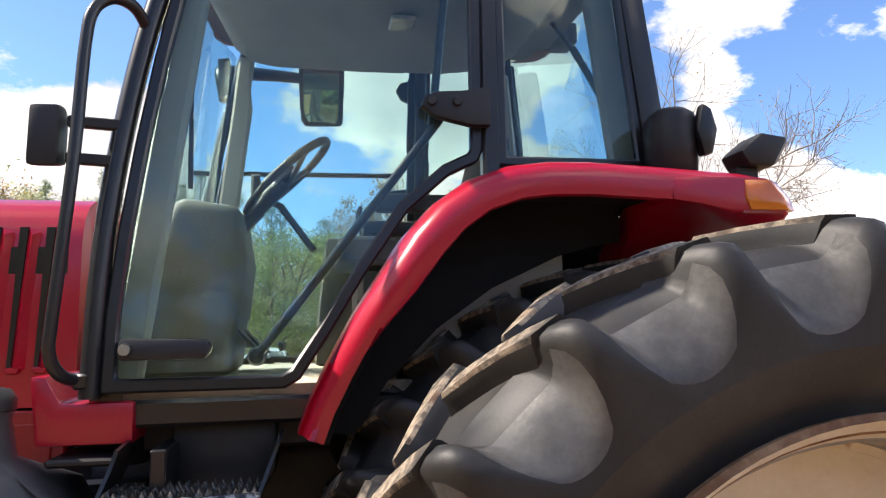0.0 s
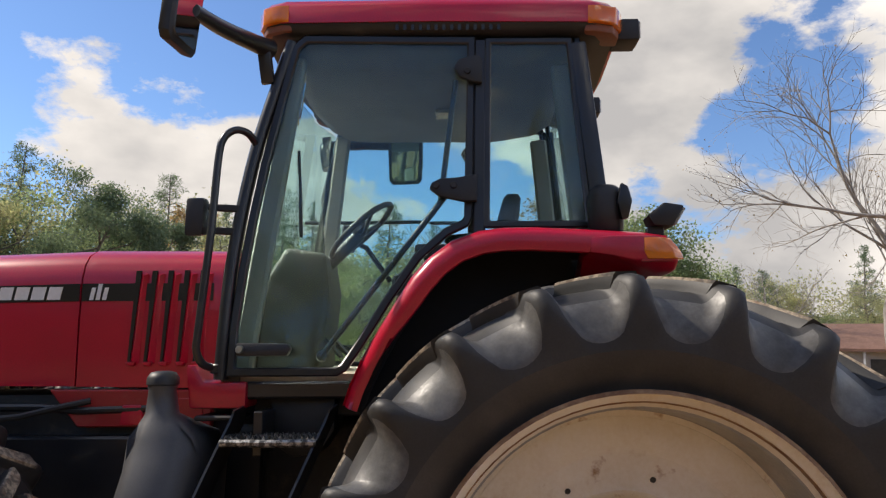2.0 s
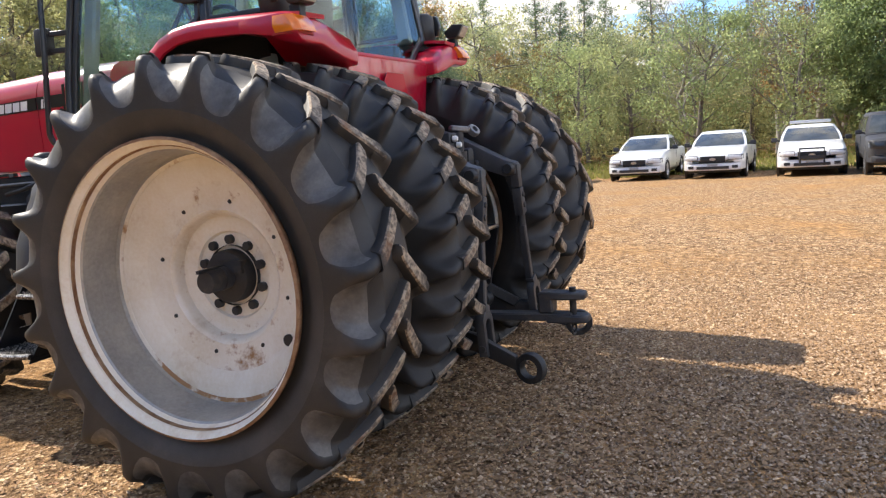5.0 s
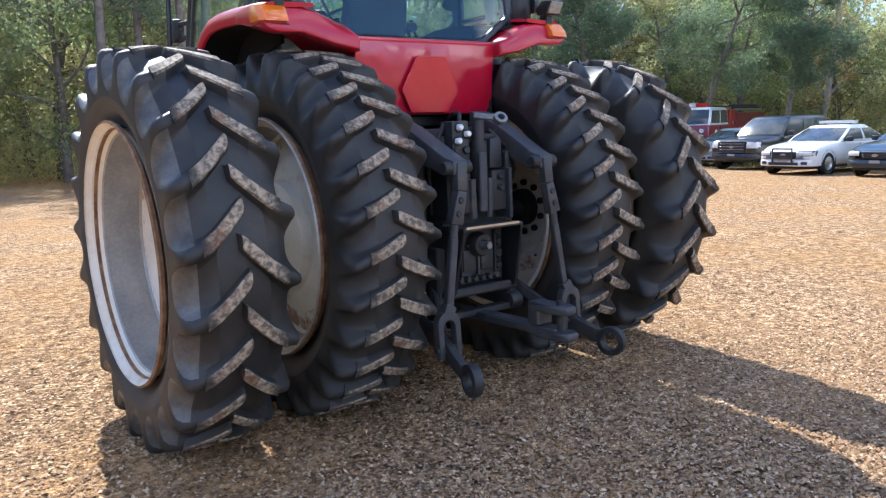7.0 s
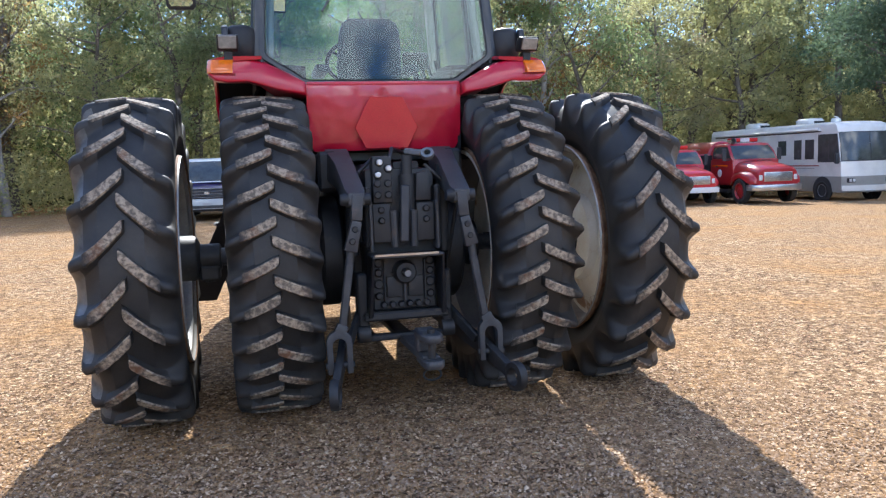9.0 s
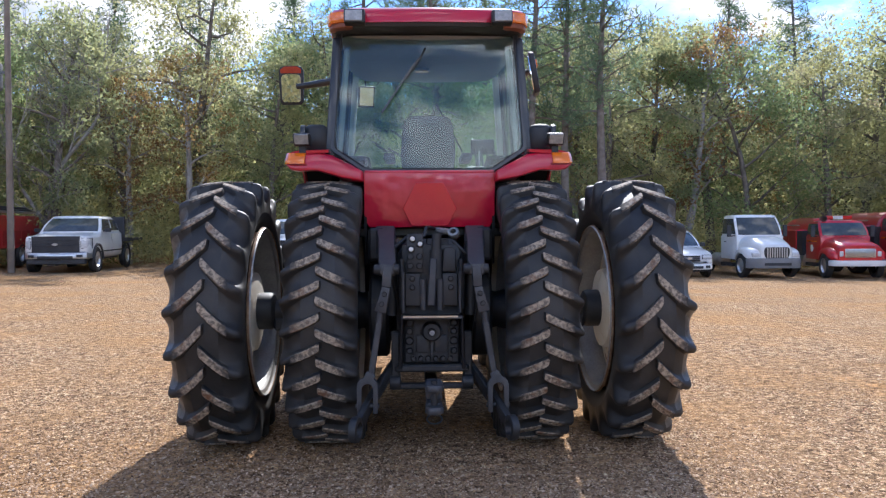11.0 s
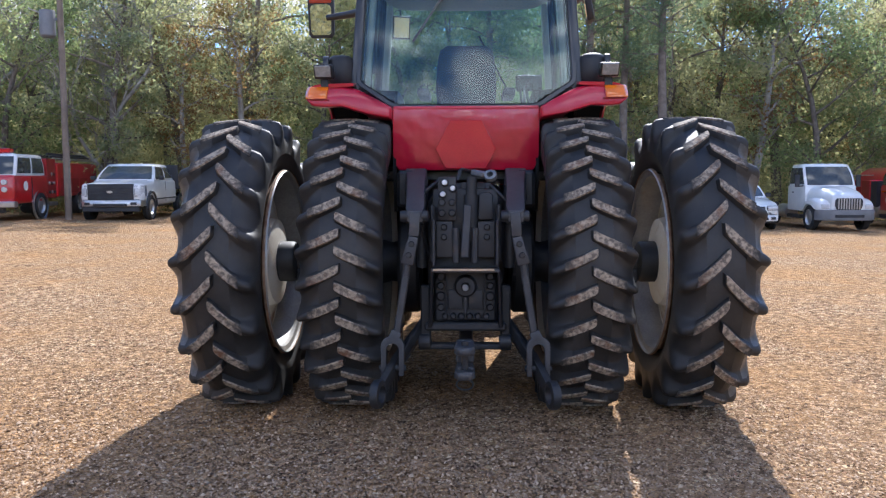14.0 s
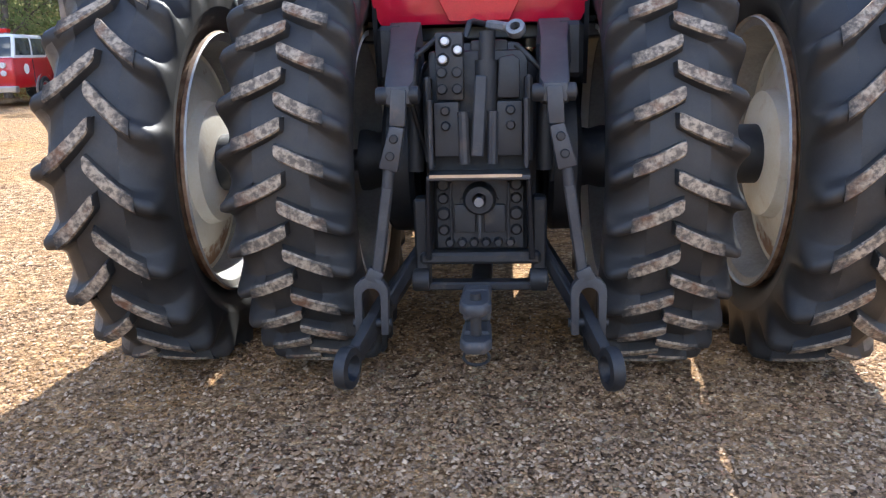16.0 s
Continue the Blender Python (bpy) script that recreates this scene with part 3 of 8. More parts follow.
def fender(flip):
    nrm = arch_normals(ARCH)
    rings, liner = [], []
    for i, ((y, z), (ny, nz)) in enumerate(zip(ARCH, nrm)):
        xo = -0.915 - 0.10 * smoothstep(0, 5, i)
        inner = -0.46 if y > 0 else -0.72
        lip = 0.025 + 0.068 * smoothstep(0, 5, i)
        sec = [(-0.72, 0.012), (xo + 0.09, 0.008), (xo + 0.045, 0.0), (xo + 0.016, -0.012), (xo + 0.003, -0.034), (xo, -0.06), (xo + 0.004, -lip), (xo + 0.018, -lip - 0.004), (xo + 0.016, -0.05), (xo + 0.05, -0.022), (-0.72, -0.008)]
        rings.append([(x, y + ny * o, z + nz * o) for x, o in sec])
        liner.append([(x, y + ny * o, z + nz * o) for x, o in ((xo + 0.03, -0.045), (inner, -0.03), (inner, -0.06), (xo + 0.03, -0.075))])
    body = part("fender", Geo().loft(rings).flip(flip), RED, TR, "glossy red steel fender over the rear wheel", smooth=50)
    part("fender_liner", Geo().loft(liner).flip(flip), SHADE_BLACK, body, "black fender liner")
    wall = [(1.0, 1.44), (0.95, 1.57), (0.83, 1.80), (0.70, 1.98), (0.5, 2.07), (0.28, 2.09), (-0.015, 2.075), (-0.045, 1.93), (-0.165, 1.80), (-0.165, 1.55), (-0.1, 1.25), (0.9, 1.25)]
    part("inner_wall", Geo().prism(wall, "x", -0.475, -0.455).flip(flip), SHADE_BLACK, body)
    # added near-black wall that hides the console and keeps the recess dark
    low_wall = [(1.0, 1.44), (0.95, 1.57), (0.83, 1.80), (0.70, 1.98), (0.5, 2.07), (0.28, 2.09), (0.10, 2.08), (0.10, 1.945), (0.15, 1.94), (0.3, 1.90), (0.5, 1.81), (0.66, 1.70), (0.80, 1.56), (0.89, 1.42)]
    part("wheel_well", Geo().prism(low_wall, "x", -0.735, -0.715).flip(flip), SHADE_BLACK, body)
    cap = [(-1.018, 2.088), (-1.022, 1.992), (-0.985, 1.955), (-0.93, 1.945), (-0.80, 1.948), (-0.62, 1.890), (-0.475, 1.862), (-0.475, 1.940), (-0.56, 1.992), (-0.70, 2.070), (-0.80, 2.094)]
    # the end bulges rearwards below the lamp and draws in underneath
    tail = [-0.215 - 0.045 * smoothstep(2.09, 2.0, z) + 0.085 * smoothstep(1.97, 1.87, z) * smoothstep(-0.62, -0.80, x) for x, z in cap]
    slices = [[(-0.77 + (x + 0.77) * 0.985, 0.06, max(z, 2.03 if x < -0.7 else z) - 0.006) for x, z in cap], [(x, -0.02, max(z, 2.012 if x < -0.7 else z)) for x, z in cap], [(x, -0.10, max(z, 1.985 if x < -0.7 else z)) for x, z in cap], [(x, max(t + 0.05, -0.19), z) for (x, z), t in zip(cap, tail)], [(x, t + 0.015, z - (z - 1.98) * 0.03) for (x, z), t in zip(cap, tail)], [(-0.77 + (x + 0.77) * 0.955, t, 1.97 + (z - 1.97) * 0.88) for (x, z), t in zip(cap, tail)]]
    part("fender_end", Geo().loft(slices).flip(flip), RED, body, bevel=0.008, segs=2, smooth=50)
    amber = [(-1.026, -0.135), (-1.028, -0.235), (-1.004, -0.268), (-0.885, -0.268), (-0.885, -0.2), (-0.985, -0.135)]
    lamp = part("turn_lamp", Geo().loft([[(x, y - 0.012, 1.996) for x, y in amber], [(x, y, 2.03) for x, y in amber], [(x * 0.994, y + 0.035 * (y < -0.15), 2.08) for x, y in amber]]).flip(flip), AMBER, body, "amber turn lamp lens", bevel=0.005, segs=2)
    part("lamp_rim", Geo().prism([(-1.021, -0.125), (-1.021, -0.235), (-1.0, -0.256), (-0.87, -0.256), (-0.87, -0.2), (-0.985, -0.125)], "z", 1.985, 1.999).flip(flip), RED_DULL, lamp, bevel=0.003)
    # work lamp on the fender's end
    g = Geo().prism([(-0.165, 2.175), (-0.185, 2.135), (-0.255, 2.130), (-0.300, 2.215), (-0.225, 2.228)], "x", -0.965, -0.845)
    wl = part("work_lamp", g.flip(flip), BLACK, TR, "black work lamp on a short bracket", bevel=0.012, segs=2)
    part("lens", Geo().bar((-0.905, -0.262, 2.140), (-0.905, -0.300, 2.208), 0.10, 0.012, up=(0, 1, 0)).flip(flip), LENS, wl, "clear lamp lens", bevel=0.004)
    part("bracket", Geo().box(-0.93, -0.88, -0.23, -0.17, 2.07, 2.135).flip(flip), BLACK, wl, bevel=0.004)
    # rounded black housing at the cab's rear corner
    rings = [[(-0.83 + 0.10 * s * math.cos(a) * 0.95, -0.03 + 0.07 * s * math.sin(a), z) for a in (2 * math.pi * j / 18 for j in range(18))]
             for z, s in ((2.11, 0.75), (2.13, 0.95), (2.20, 1.0), (2.27, 1.0), (2.30, 0.9), (2.318, 0.6))]
    hs = part("corner_housing", Geo().loft(rings).flip(flip), BLACK, TR, "black plastic housing at the cab corner", smooth=60)
    part("intake_slot", Geo().prism([(-0.10, 2.17), (-0.115, 2.24), (-0.10, 2.30), (-0.075, 2.315), (-0.06, 2.24), (-0.075, 2.165)], "x", -0.938, -0.90).flip(flip), FRAME, hs, bevel=0.008, segs=2)


fender(False)
fender(True)
g = Geo()
g.loft([[(x, y, z) for x, y, z in ((-0.475, -0.20, 1.935), (-0.475, -0.165, 1.60), (-0.44, -0.155, 1.525), (0.44, -0.155, 1.525), (0.475, -0.165, 1.60), (0.475, -0.20, 1.935))],
        [(x, y, z) for x, y, z in ((-0.475, -0.12, 1.935), (-0.475, -0.1, 1.60), (-0.44, -0.1, 1.525), (0.44, -0.1, 1.525), (0.475, -0.1, 1.60), (0.475, -0.12, 1.935))]])
PANEL = part("rear_panel", g, RED_DENTED, TR, "red sheet panel under the rear window", bevel=0.010, segs=2)
part("top_ledge", Geo().box(-0.47, 0.47, -0.20, -0.05, 1.925, 1.955), RED, PANEL, bevel=0.012, segs=2)
smv = [(-0.13, 1.535), (0.13, 1.535), (0.195, 1.665), (0.10, 1.855), (-0.10, 1.855), (-0.195, 1.665)]
part("slow_vehicle_emblem", Geo().prism(smv, "y", 0.0, 0.005, m=Matrix(((1, 0, 0, 0), (0, 1, -0.095, -0.041), (0, 0, 1, 0), (0, 0, 0, 1)))), SMV, PANEL, "faded orange-red slow vehicle emblem", bevel=0.003)


# ---- tractor: cab ----
def side_x(z):
    """The cab's side leans in towards the roof."""
    return -0.765 + (z - 1.55) * 0.042


def on_side(poly, off=0.0):
    return [(side_x(z) + off, y, z) for y, z in poly]


def side_sheet(poly, t0, t1):
    return Geo().loft([on_side(poly, t0), on_side(poly, t1)])


def side_ring(outer, inner, t0, t1):
    """A flat frame between two outlines of equal length."""
    g = Geo()
    a, b, c, d = on_side(outer, t0), on_side(inner, t0), on_side(inner, t1), on_side(outer, t1)
    return g.add(a + b + c + d, [q for i in range(len(outer)) for n in [len(outer)] for j in [(i + 1) % len(outer)]
                                  for q in ((i, j, n + j, n + i), (n + i, n + j, 2 * n + j, 2 * n + i), (2 * n + i, 2 * n + j, 3 * n + j, 3 * n + i), (3 * n + i, 3 * n + j, j, i))])


def inset(poly, d):
    n, out = len(poly), []
    area = sum(poly[i][0] * poly[(i + 1) % n][1] - poly[(i + 1) % n][0] * poly[i][1] for i in range(n))
    s = 1 if area > 0 else -1
    for i in range(n):
        p, q, r = Vector(poly[i - 1]), Vector(poly[i]), Vector(poly[(i + 1) % n])
        e1, e2 = (q - p).normalized(), (r - q).normalized()
        n1, n2 = Vector((-e1.y, e1.x)) * s, Vector((-e2.y, e2.x)) * s
        b = (n1 + n2)
        b = b / max(0.3, b.dot(n1))
        out.append(tuple(q + b * d))
    return out


CAB = part("cab_frame", Geo().box(-0.72, 0.72, 0.0, 1.50, 1.46, 1.53), FRAME, TR, "black cab frame with tinted glass all round", bevel=0.01)
DOOR = [(1.539, 1.552), (1.075, 1.552), (1.035, 1.575), (0.95, 1.705), (0.86, 1.855), (0.74, 2.03), (0.62, 2.135), (0.535, 2.175), (0.52, 2.21), (0.51, 3.035), (1.285, 3.058), (1.338, 3.01), (1.40, 2.73), (1.451, 2.466), (1.49, 2.21), (1.518, 1.98), (1.537, 1.755)]
QUARTER = [(0.475, 2.165), (0.0, 2.165), (0.078, 3.022), (0.47, 3.03)]
for flip in (False, True):
    d = part("door_frame", side_ring(DOOR, inset(DOOR, 0.036), -0.006, 0.028).flip(flip), FRAME, CAB, "black rubber-edged door frame", bevel=0.006)
    pane = part("door_pane", side_sheet(inset(DOOR, 0.03), 0.004, 0.010).flip(flip), GLASS, CAB, "large tinted door pane", smooth=0)
    pane.visible_shadow = False
    part("quarter_frame", side_ring(QUARTER, inset(QUARTER, 0.03), -0.004, 0.028).flip(flip), FRAME, CAB, bevel=0.006)
    q = part("quarter_pane", side_sheet(inset(QUARTER, 0.025), 0.004, 0.010).flip(flip), GLASS, CAB, smooth=0)
    q.visible_shadow = False
    g = Geo()
    g.tube(eased([(-0.745, 1.568, 1.54), (-0.735, 1.557, 1.935), (-0.72, 1.524, 2.26), (-0.707, 1.47, 2.57), (-0.695, 1.39, 2.87), (-0.688, 1.345, 3.03)], 4), 0.030, 10)
    part("front_pillar", g.flip(flip), FRAME, CAB, smooth=60)
    part("pillar_lining", Geo().bar((-0.69, 1.50, 1.56), (-0.63, 1.33, 2.98), 0.05, 0.09, up=(0, 1, 0)).flip(flip), LINING, CAB, "grey inner pillar lining", bevel=0.012)
    part("middle_pillar", Geo().bar((-0.722, 0.492, 2.12), (-0.688, 0.488, 3.02), 0.05, 0.055, up=(0, 1, 0)).flip(flip), FRAME, CAB, bevel=0.008)
    part("rear_pillar", Geo().bar((-0.735, -0.045, 2.05), (-0.68, 0.055, 3.0), 0.06, 0.075, up=(0, 1, 0)).flip(flip), FRAME, CAB, bevel=0.014, segs=2)
    part("pillar_cover", Geo().bar((-0.66, 0.03, 2.10), (-0.61, 0.12, 2.93), 0.04, 0.10, up=(0, 1, 0)).flip(flip), LINING, CAB, bevel=0.012)
    # hinges, handle and the gas strut inside
    low = [(0.705, 2.33), (0.695, 2.358), (0.66, 2.375), (0.58, 2.38), (0.50, 2.395), (0.50, 2.275), (0.56, 2.275), (0.66, 2.298)]
    for dy, dz in ((0, 0), (-0.12, 0.515)):
        poly = low if dz == 0 else [(0.725, 2.365), (0.705, 2.40), (0.65, 2.415), (0.62, 2.42), (0.60, 2.40), (0.60, 2.29), (0.64, 2.295), (0.70, 2.32)]
        h = part("hinge", side_sheet([(y + dy if dz else y, z + dz) for y, z in poly], -0.042, -0.004).flip(flip), BLACK, CAB, "black cast door hinge", bevel=0.008, segs=2)
        for by in ((0.675, 0.60) if dz == 0 else (0.545,)):
            zz = 2.343 + dz
            part("hinge_bolt", Geo().lathe([(0, -0.01), (0.012, -0.01), (0.015, -0.004), (0.015, 0.004)], 10, m=pose(side_x(zz) - 0.042, by, zz)).flip(flip), IRON, h)
    h = part("door_handle", side_sheet([(1.49, 1.69), (1.275, 1.685), (1.26, 1.665), (1.275, 1.635), (1.49, 1.635)], -0.05, -0.008).flip(flip), BLACK, CAB, "black door handle with a steel lock button", bevel=0.012, segs=2)
    part("lock_button", Geo().lathe([(0, -0.012), (0.014, -0.012), (0.017, -0.006), (0.017, 0.002)], 14, m=pose(side_x(1.66) - 0.052, 1.47, 1.662)).flip(flip), CHROME, h, "bright steel lock button")
    if not flip:
        part("door_strut", Geo().tube([(-0.70, 1.155, 1.635), (-0.70, 0.86, 2.02), (-0.70, 0.64, 2.31)], 0.014), FRAME, CAB, smooth=60)
        part("gas_spring", Geo().tube([(-0.672, 0.66, 2.30), (-0.655, 0.60, 2.85)], 0.013), FRAME, CAB, smooth=60)
    else:
        part("side_rail", Geo().tube([(0.74, 1.60, 2.45), (0.74, 0.60, 2.45)], 0.012), FRAME, CAB, "thin black rail behind the far glass")
    part("strut_knob", Geo().lathe([(0.0, -0.02), (0.02, -0.018), (0.027, 0), (0.02, 0.018), (0, 0.02)], 14, m=pose(-0.69, 1.155, 1.635)).flip(flip), FRAME, CAB)
# rear window with its slanting lower corners
RW = [(-0.44, 1.964), (0.44, 1.964), (0.485, 1.98), (0.685, 2.118), (0.705, 2.145), (0.705, 2.20), (0.653, 3.045), (-0.653, 3.045), (-0.705, 2.20), (-0.705, 2.145), (-0.685, 2.118), (-0.485, 1.98)]


def rear_pts(poly, t):
    return [(x, -0.085 + (z - 1.95) * 0.13 + t, z) for x, z in poly]


def rear_ring(outer, inner, t0, t1):
    n = len(outer)
    a, b, c, d = rear_pts(outer, t0), rear_pts(inner, t0), rear_pts(inner, t1), rear_pts(outer, t1)
    return Geo().add(a + b + c + d, [q for i in range(n) for j in [(i + 1) % n] for q in ((i, j, n + j, n + i), (n + i, n + j, 2 * n + j, 2 * n + i), (2 * n + i, 2 * n + j, 3 * n + j, 3 * n + i), (3 * n + i, 3 * n + j, j, i))])


part("rear_window_frame", rear_ring([(x + 0.022 * (1 if x > 0 else -1), z + (0.025 if z > 2.5 else -0.012)) for x, z in RW], inset(RW, 0.014), -0.016, 0.016), FRAME, CAB, bevel=0.006)
rp = part("rear_pane", Geo().loft([rear_pts(inset(RW, 0.02), -0.004), rear_pts(inset(RW, 0.02), 0.002)]), GLASS, CAB, "tinted rear window pane", smooth=0)
rp.visible_shadow = False
part("rear_window_ledge", Geo().box(-0.44, 0.44, -0.06, 0.10, 1.93, 1.960), BLACK, CAB, bevel=0.006)
w = part("rear_wiper", Geo().tube([(-0.02, -0.02 + 0.07, 2.93), (-0.05, 0.005, 2.86), (-0.17, -0.03, 2.68)], 0.009), FRAME, CAB, "black rear wiper")
part("wiper_blade", Geo().bar((-0.10, -0.01, 2.80), (-0.345, -0.085, 2.405), 0.012, 0.024, up=(0, 1, 0)), FRAME, w)
part("windscreen_wiper", Geo().bar((0.10, 1.50, 2.75), (0.34, 1.53, 2.30), 0.012, 0.02, up=(0, 1, 0)), FRAME, CAB)
# windscreen
ws = [[(-0.66, 1.395, 2.99), (-0.35, 1.46, 2.99), (0, 1.48, 2.99), (0.35, 1.46, 2.99), (0.66, 1.395, 2.99)], [(-0.71, 1.56, 1.62), (-0.36, 1.635, 1.62), (0, 1.655, 1.62), (0.36, 1.635, 1.62), (0.71, 1.56, 1.62)]]
g = Geo().loft([ws[0] + [(x, y - 0.006, z) for x, y, z in reversed(ws[0])], ws[1] + [(x, y - 0.006, z) for x, y, z in reversed(ws[1])]])
wp = part("windscreen_pane", g, GLASS, CAB, "tinted windscreen", smooth=0)
wp.visible_shadow = False
part("windscreen_sill", Geo().loft([[(x, y + 0.02, 1.62) for x, y, _ in ws[1]] + [(x, y - 0.06, 1.62) for x, y, _ in reversed(ws[1])], [(x, y + 0.02, 1.50) for x, y, _ in ws[1]] + [(x, y - 0.06, 1.50) for x, y, _ in reversed(ws[1])]]), FRAME, CAB)


# roof: red cap over a black skirt, amber corners
def roof_ring(hx, y0, y1, z, c, rise=0.018):
    pts = [(-hx + c, y0), (0, y0 - 0.02), (hx - c, y0), (hx - c * 0.3, y0 + c * 0.3), (hx, y0 + c), (hx + 0.012, (y0 + y1) / 2), (hx, y1 - c), (hx - c * 0.3, y1 - c * 0.3), (hx - c, y1), (0, y1 + 0.05), (-hx + c, y1), (-hx + c * 0.3, y1 - c * 0.3), (-hx, y1 - c),
           (-hx - 0.012, (y0 + y1) / 2), (-hx, y0 + c), (-hx + c * 0.3, y0 + c * 0.3)]
    return [(x, y, z + rise * (y - 0.7)) for x, y in pts]


ROOF = part("roof", Geo().loft([roof_ring(0.735, -0.135, 1.50, 3.092, 0.10), roof_ring(0.737, -0.13, 1.50, 3.165, 0.10), roof_ring(0.718, -0.11, 1.48, 3.198, 0.11), roof_ring(0.66, -0.04, 1.40, 3.228, 0.14), roof_ring(0.45, 0.2, 1.15, 3.255, 0.16)]), RED, TR, "red moulded cab roof with amber corner lamps", smooth=45)
part("roof_skirt", Geo().loft([roof_ring(0.695, -0.03, 1.45, 3.045, 0.09), roof_ring(0.722, -0.115, 1.49, 3.066, 0.10), roof_ring(0.728, -0.125, 1.492, 3.095, 0.10)]), BLACK, ROOF, "black roof skirt", smooth=45)
part("headliner", Geo().loft([roof_ring(0.58, 0.30, 1.30, 2.92, 0.12), roof_ring(0.645, 0.12, 1.38, 2.97, 0.12), roof_ring(0.66, 0.03, 1.40, 3.032, 0.12)]), HEADLINER, ROOF, "grey padded headliner", smooth=60)
part("dome_lamp", Geo().box(-0.10, 0.02, 0.62, 0.72, 2.885, 2.905), LENS, ROOF, bevel=0.006)
for sx in (-1, 1):
    for yc, sy in ((-0.137, 1), (1.502, -1)):
        z0 = 3.035 + 0.018 * (yc - 0.7)
        poly = [(-0.741, yc + sy * 0.15), (-0.741, yc + sy * 0.10), (-0.712, yc + sy * 0.028), (-0.645, yc - sy * 0.006), (-0.56, yc - sy * 0.008), (-0.56, yc + sy * 0.05), (-0.66, yc + sy * 0.15)]
        a = part("corner_lamp", Geo().prism(poly, "z", z0 + 0.055, z0 + 0.135).flip(sx > 0), AMBER, ROOF, "amber corner lamp", bevel=0.008, segs=2)
        part("lamp_base", Geo().prism([(x * 0.98, y + sy * 0.012) for x, y in poly], "z", z0 + 0.018, z0 + 0.056, shrink=0.0).flip(sx > 0), surface("brown_lamp_base", (0.22, 0.07, 0.03), (0.18, 0.055, 0.025), 0.5) if sx < 0 and sy > 0 else bpy.data.materials["brown_lamp_base"], a, bevel=0.01, segs=2)
    rl = part("roof_lamp", Geo().box(-0.605, -0.455, -0.225, -0.12, 3.050, 3.150).flip(sx > 0), BLACK, ROOF, "black roof work lamp with clear lens", bevel=0.01, segs=2)
    part("lens", Geo().box(-0.597, -0.475, -0.233, -0.222, 3.060, 3.140).flip(sx > 0), LENS, rl, bevel=0.004)
    for i in range(14):
        y = 0.40 + i * 0.035
        part("roof_vent_slot", Geo().box(-0.739, -0.732, y, y + 0.014, 3.055 + 0.018 * (y - 0.7), 3.08 + 0.018 * (y - 0.7)).flip(sx > 0), FRAME, ROOF)

# mirrors: the left one stands out, the right one is folded back along the cab
for sx in (-1, 1):
    pts = [(-0.70, 1.44, 2.995), (-0.79, 1.49, 2.99), (-1.0, 1.56, 2.965), (-1.20, 1.60, 2.945)] if sx < 0 else [(-0.715, 1.44, 2.80), (-0.74, 1.47, 2.93), (-0.80, 1.45, 2.97), (-0.90, 1.25, 3.0), (-0.93, 1.08, 3.0)]
    arm = part("mirror_arm", Geo().tube(eased(pts), 0.044, 10, r2=0.028).flip(sx > 0), FRAME, TR, "black mirror arm at the roof corner", smooth=60)
    part("arm_foot", Geo().bar((-0.735, 1.465, 3.01), (-0.715, 1.44, 2.83), 0.035, 0.06, up=(0, 1, 0)).flip(sx > 0), FRAME, arm, bevel=0.01, segs=2)
    head = [(-1.362, 2.80), (-1.34, 2.77), (-1.16, 2.77), (-1.138, 2.80), (-1.132, 3.10), (-1.15, 3.138), (-1.19, 3.15), (-1.31, 3.15), (-1.35, 3.138), (-1.368, 3.10)]
    m = pose(-1.25, 1.62, 2.95, 5.4, 0, -4) @ pose(1.25, -1.62, -2.95) if sx < 0 else pose(-0.926, 0.966, -0.03, 0, 0, 95) @ pose(0, 0, 2.95, 9) @ pose(1.25, -1.62, -2.95)
    mh = part("mirror_head", Geo().prism(head, "y", 1.60, 1.65, m=m, shrink=0.05).flip(sx > 0), BLACK, arm, "black rear-view mirror head", bevel=0.012, segs=2)
    part("mirror_glass", Geo().prism([(-1.25 + (x + 1.25) * 0.78, 2.95 + (z - 2.95) * (0.70 if sx < 0 else 0.86) - (0.025 if sx < 0 else 0)) for x, z in head], "y", 1.592, 1.599, m=m).flip(sx > 0), MIRROR, mh)
    if sx < 0:
        part("marker_lens", Geo().prism([(-1.345, 3.075), (-1.155, 3.075), (-1.152, 3.11), (-1.19, 3.138), (-1.31, 3.138), (-1.348, 3.11)], "y", 1.59, 1.60, m=m), REAR_RED, mh, "red-amber marker strip")
    else:
        part("marker_lens", Geo().box(-1.30, -1.20, 1.655, 1.668, 3.02, 3.08, m=m).flip(), AMBER, mh, "red-amber marker strip")
sm = part("side_marker_lamp", Geo().prism([(-0.80, 2.135), (-0.80, 2.30), (-0.745, 2.305), (-0.72, 2.28), (-0.72, 2.15)], "y", 1.665, 1.745), BLACK, TR, "black lamp on a bracket by the handrail", bevel=0.014, segs=2)
for z in (2.165, 2.265):
    part("bracket", Geo().bar((-0.755, 1.66, z), (-0.735, 1.515, z - 0.005), 0.022, 0.03), BLACK, sm, bevel=0.004)
HR = part("handrail", Geo().tube(eased([(-0.715, 1.475, 2.545), (-0.77, 1.50, 2.585), (-0.81, 1.545, 2.59), (-0.835, 1.585, 2.545), (-0.84, 1.60, 2.45), (-0.838, 1.612, 2.14), (-0.832, 1.64, 1.75), (-0.825, 1.645, 1.66), (-0.80, 1.625, 1.605), (-0.75, 1.59, 1.585)]), 0.0165, 10), FRAME, TR, "black tubular handrail beside the door", smooth=70)
part("rail_foot", Geo().box(-0.775, -0.735, 1.565, 1.605, 1.565, 1.605), FRAME, HR, bevel=0.006)

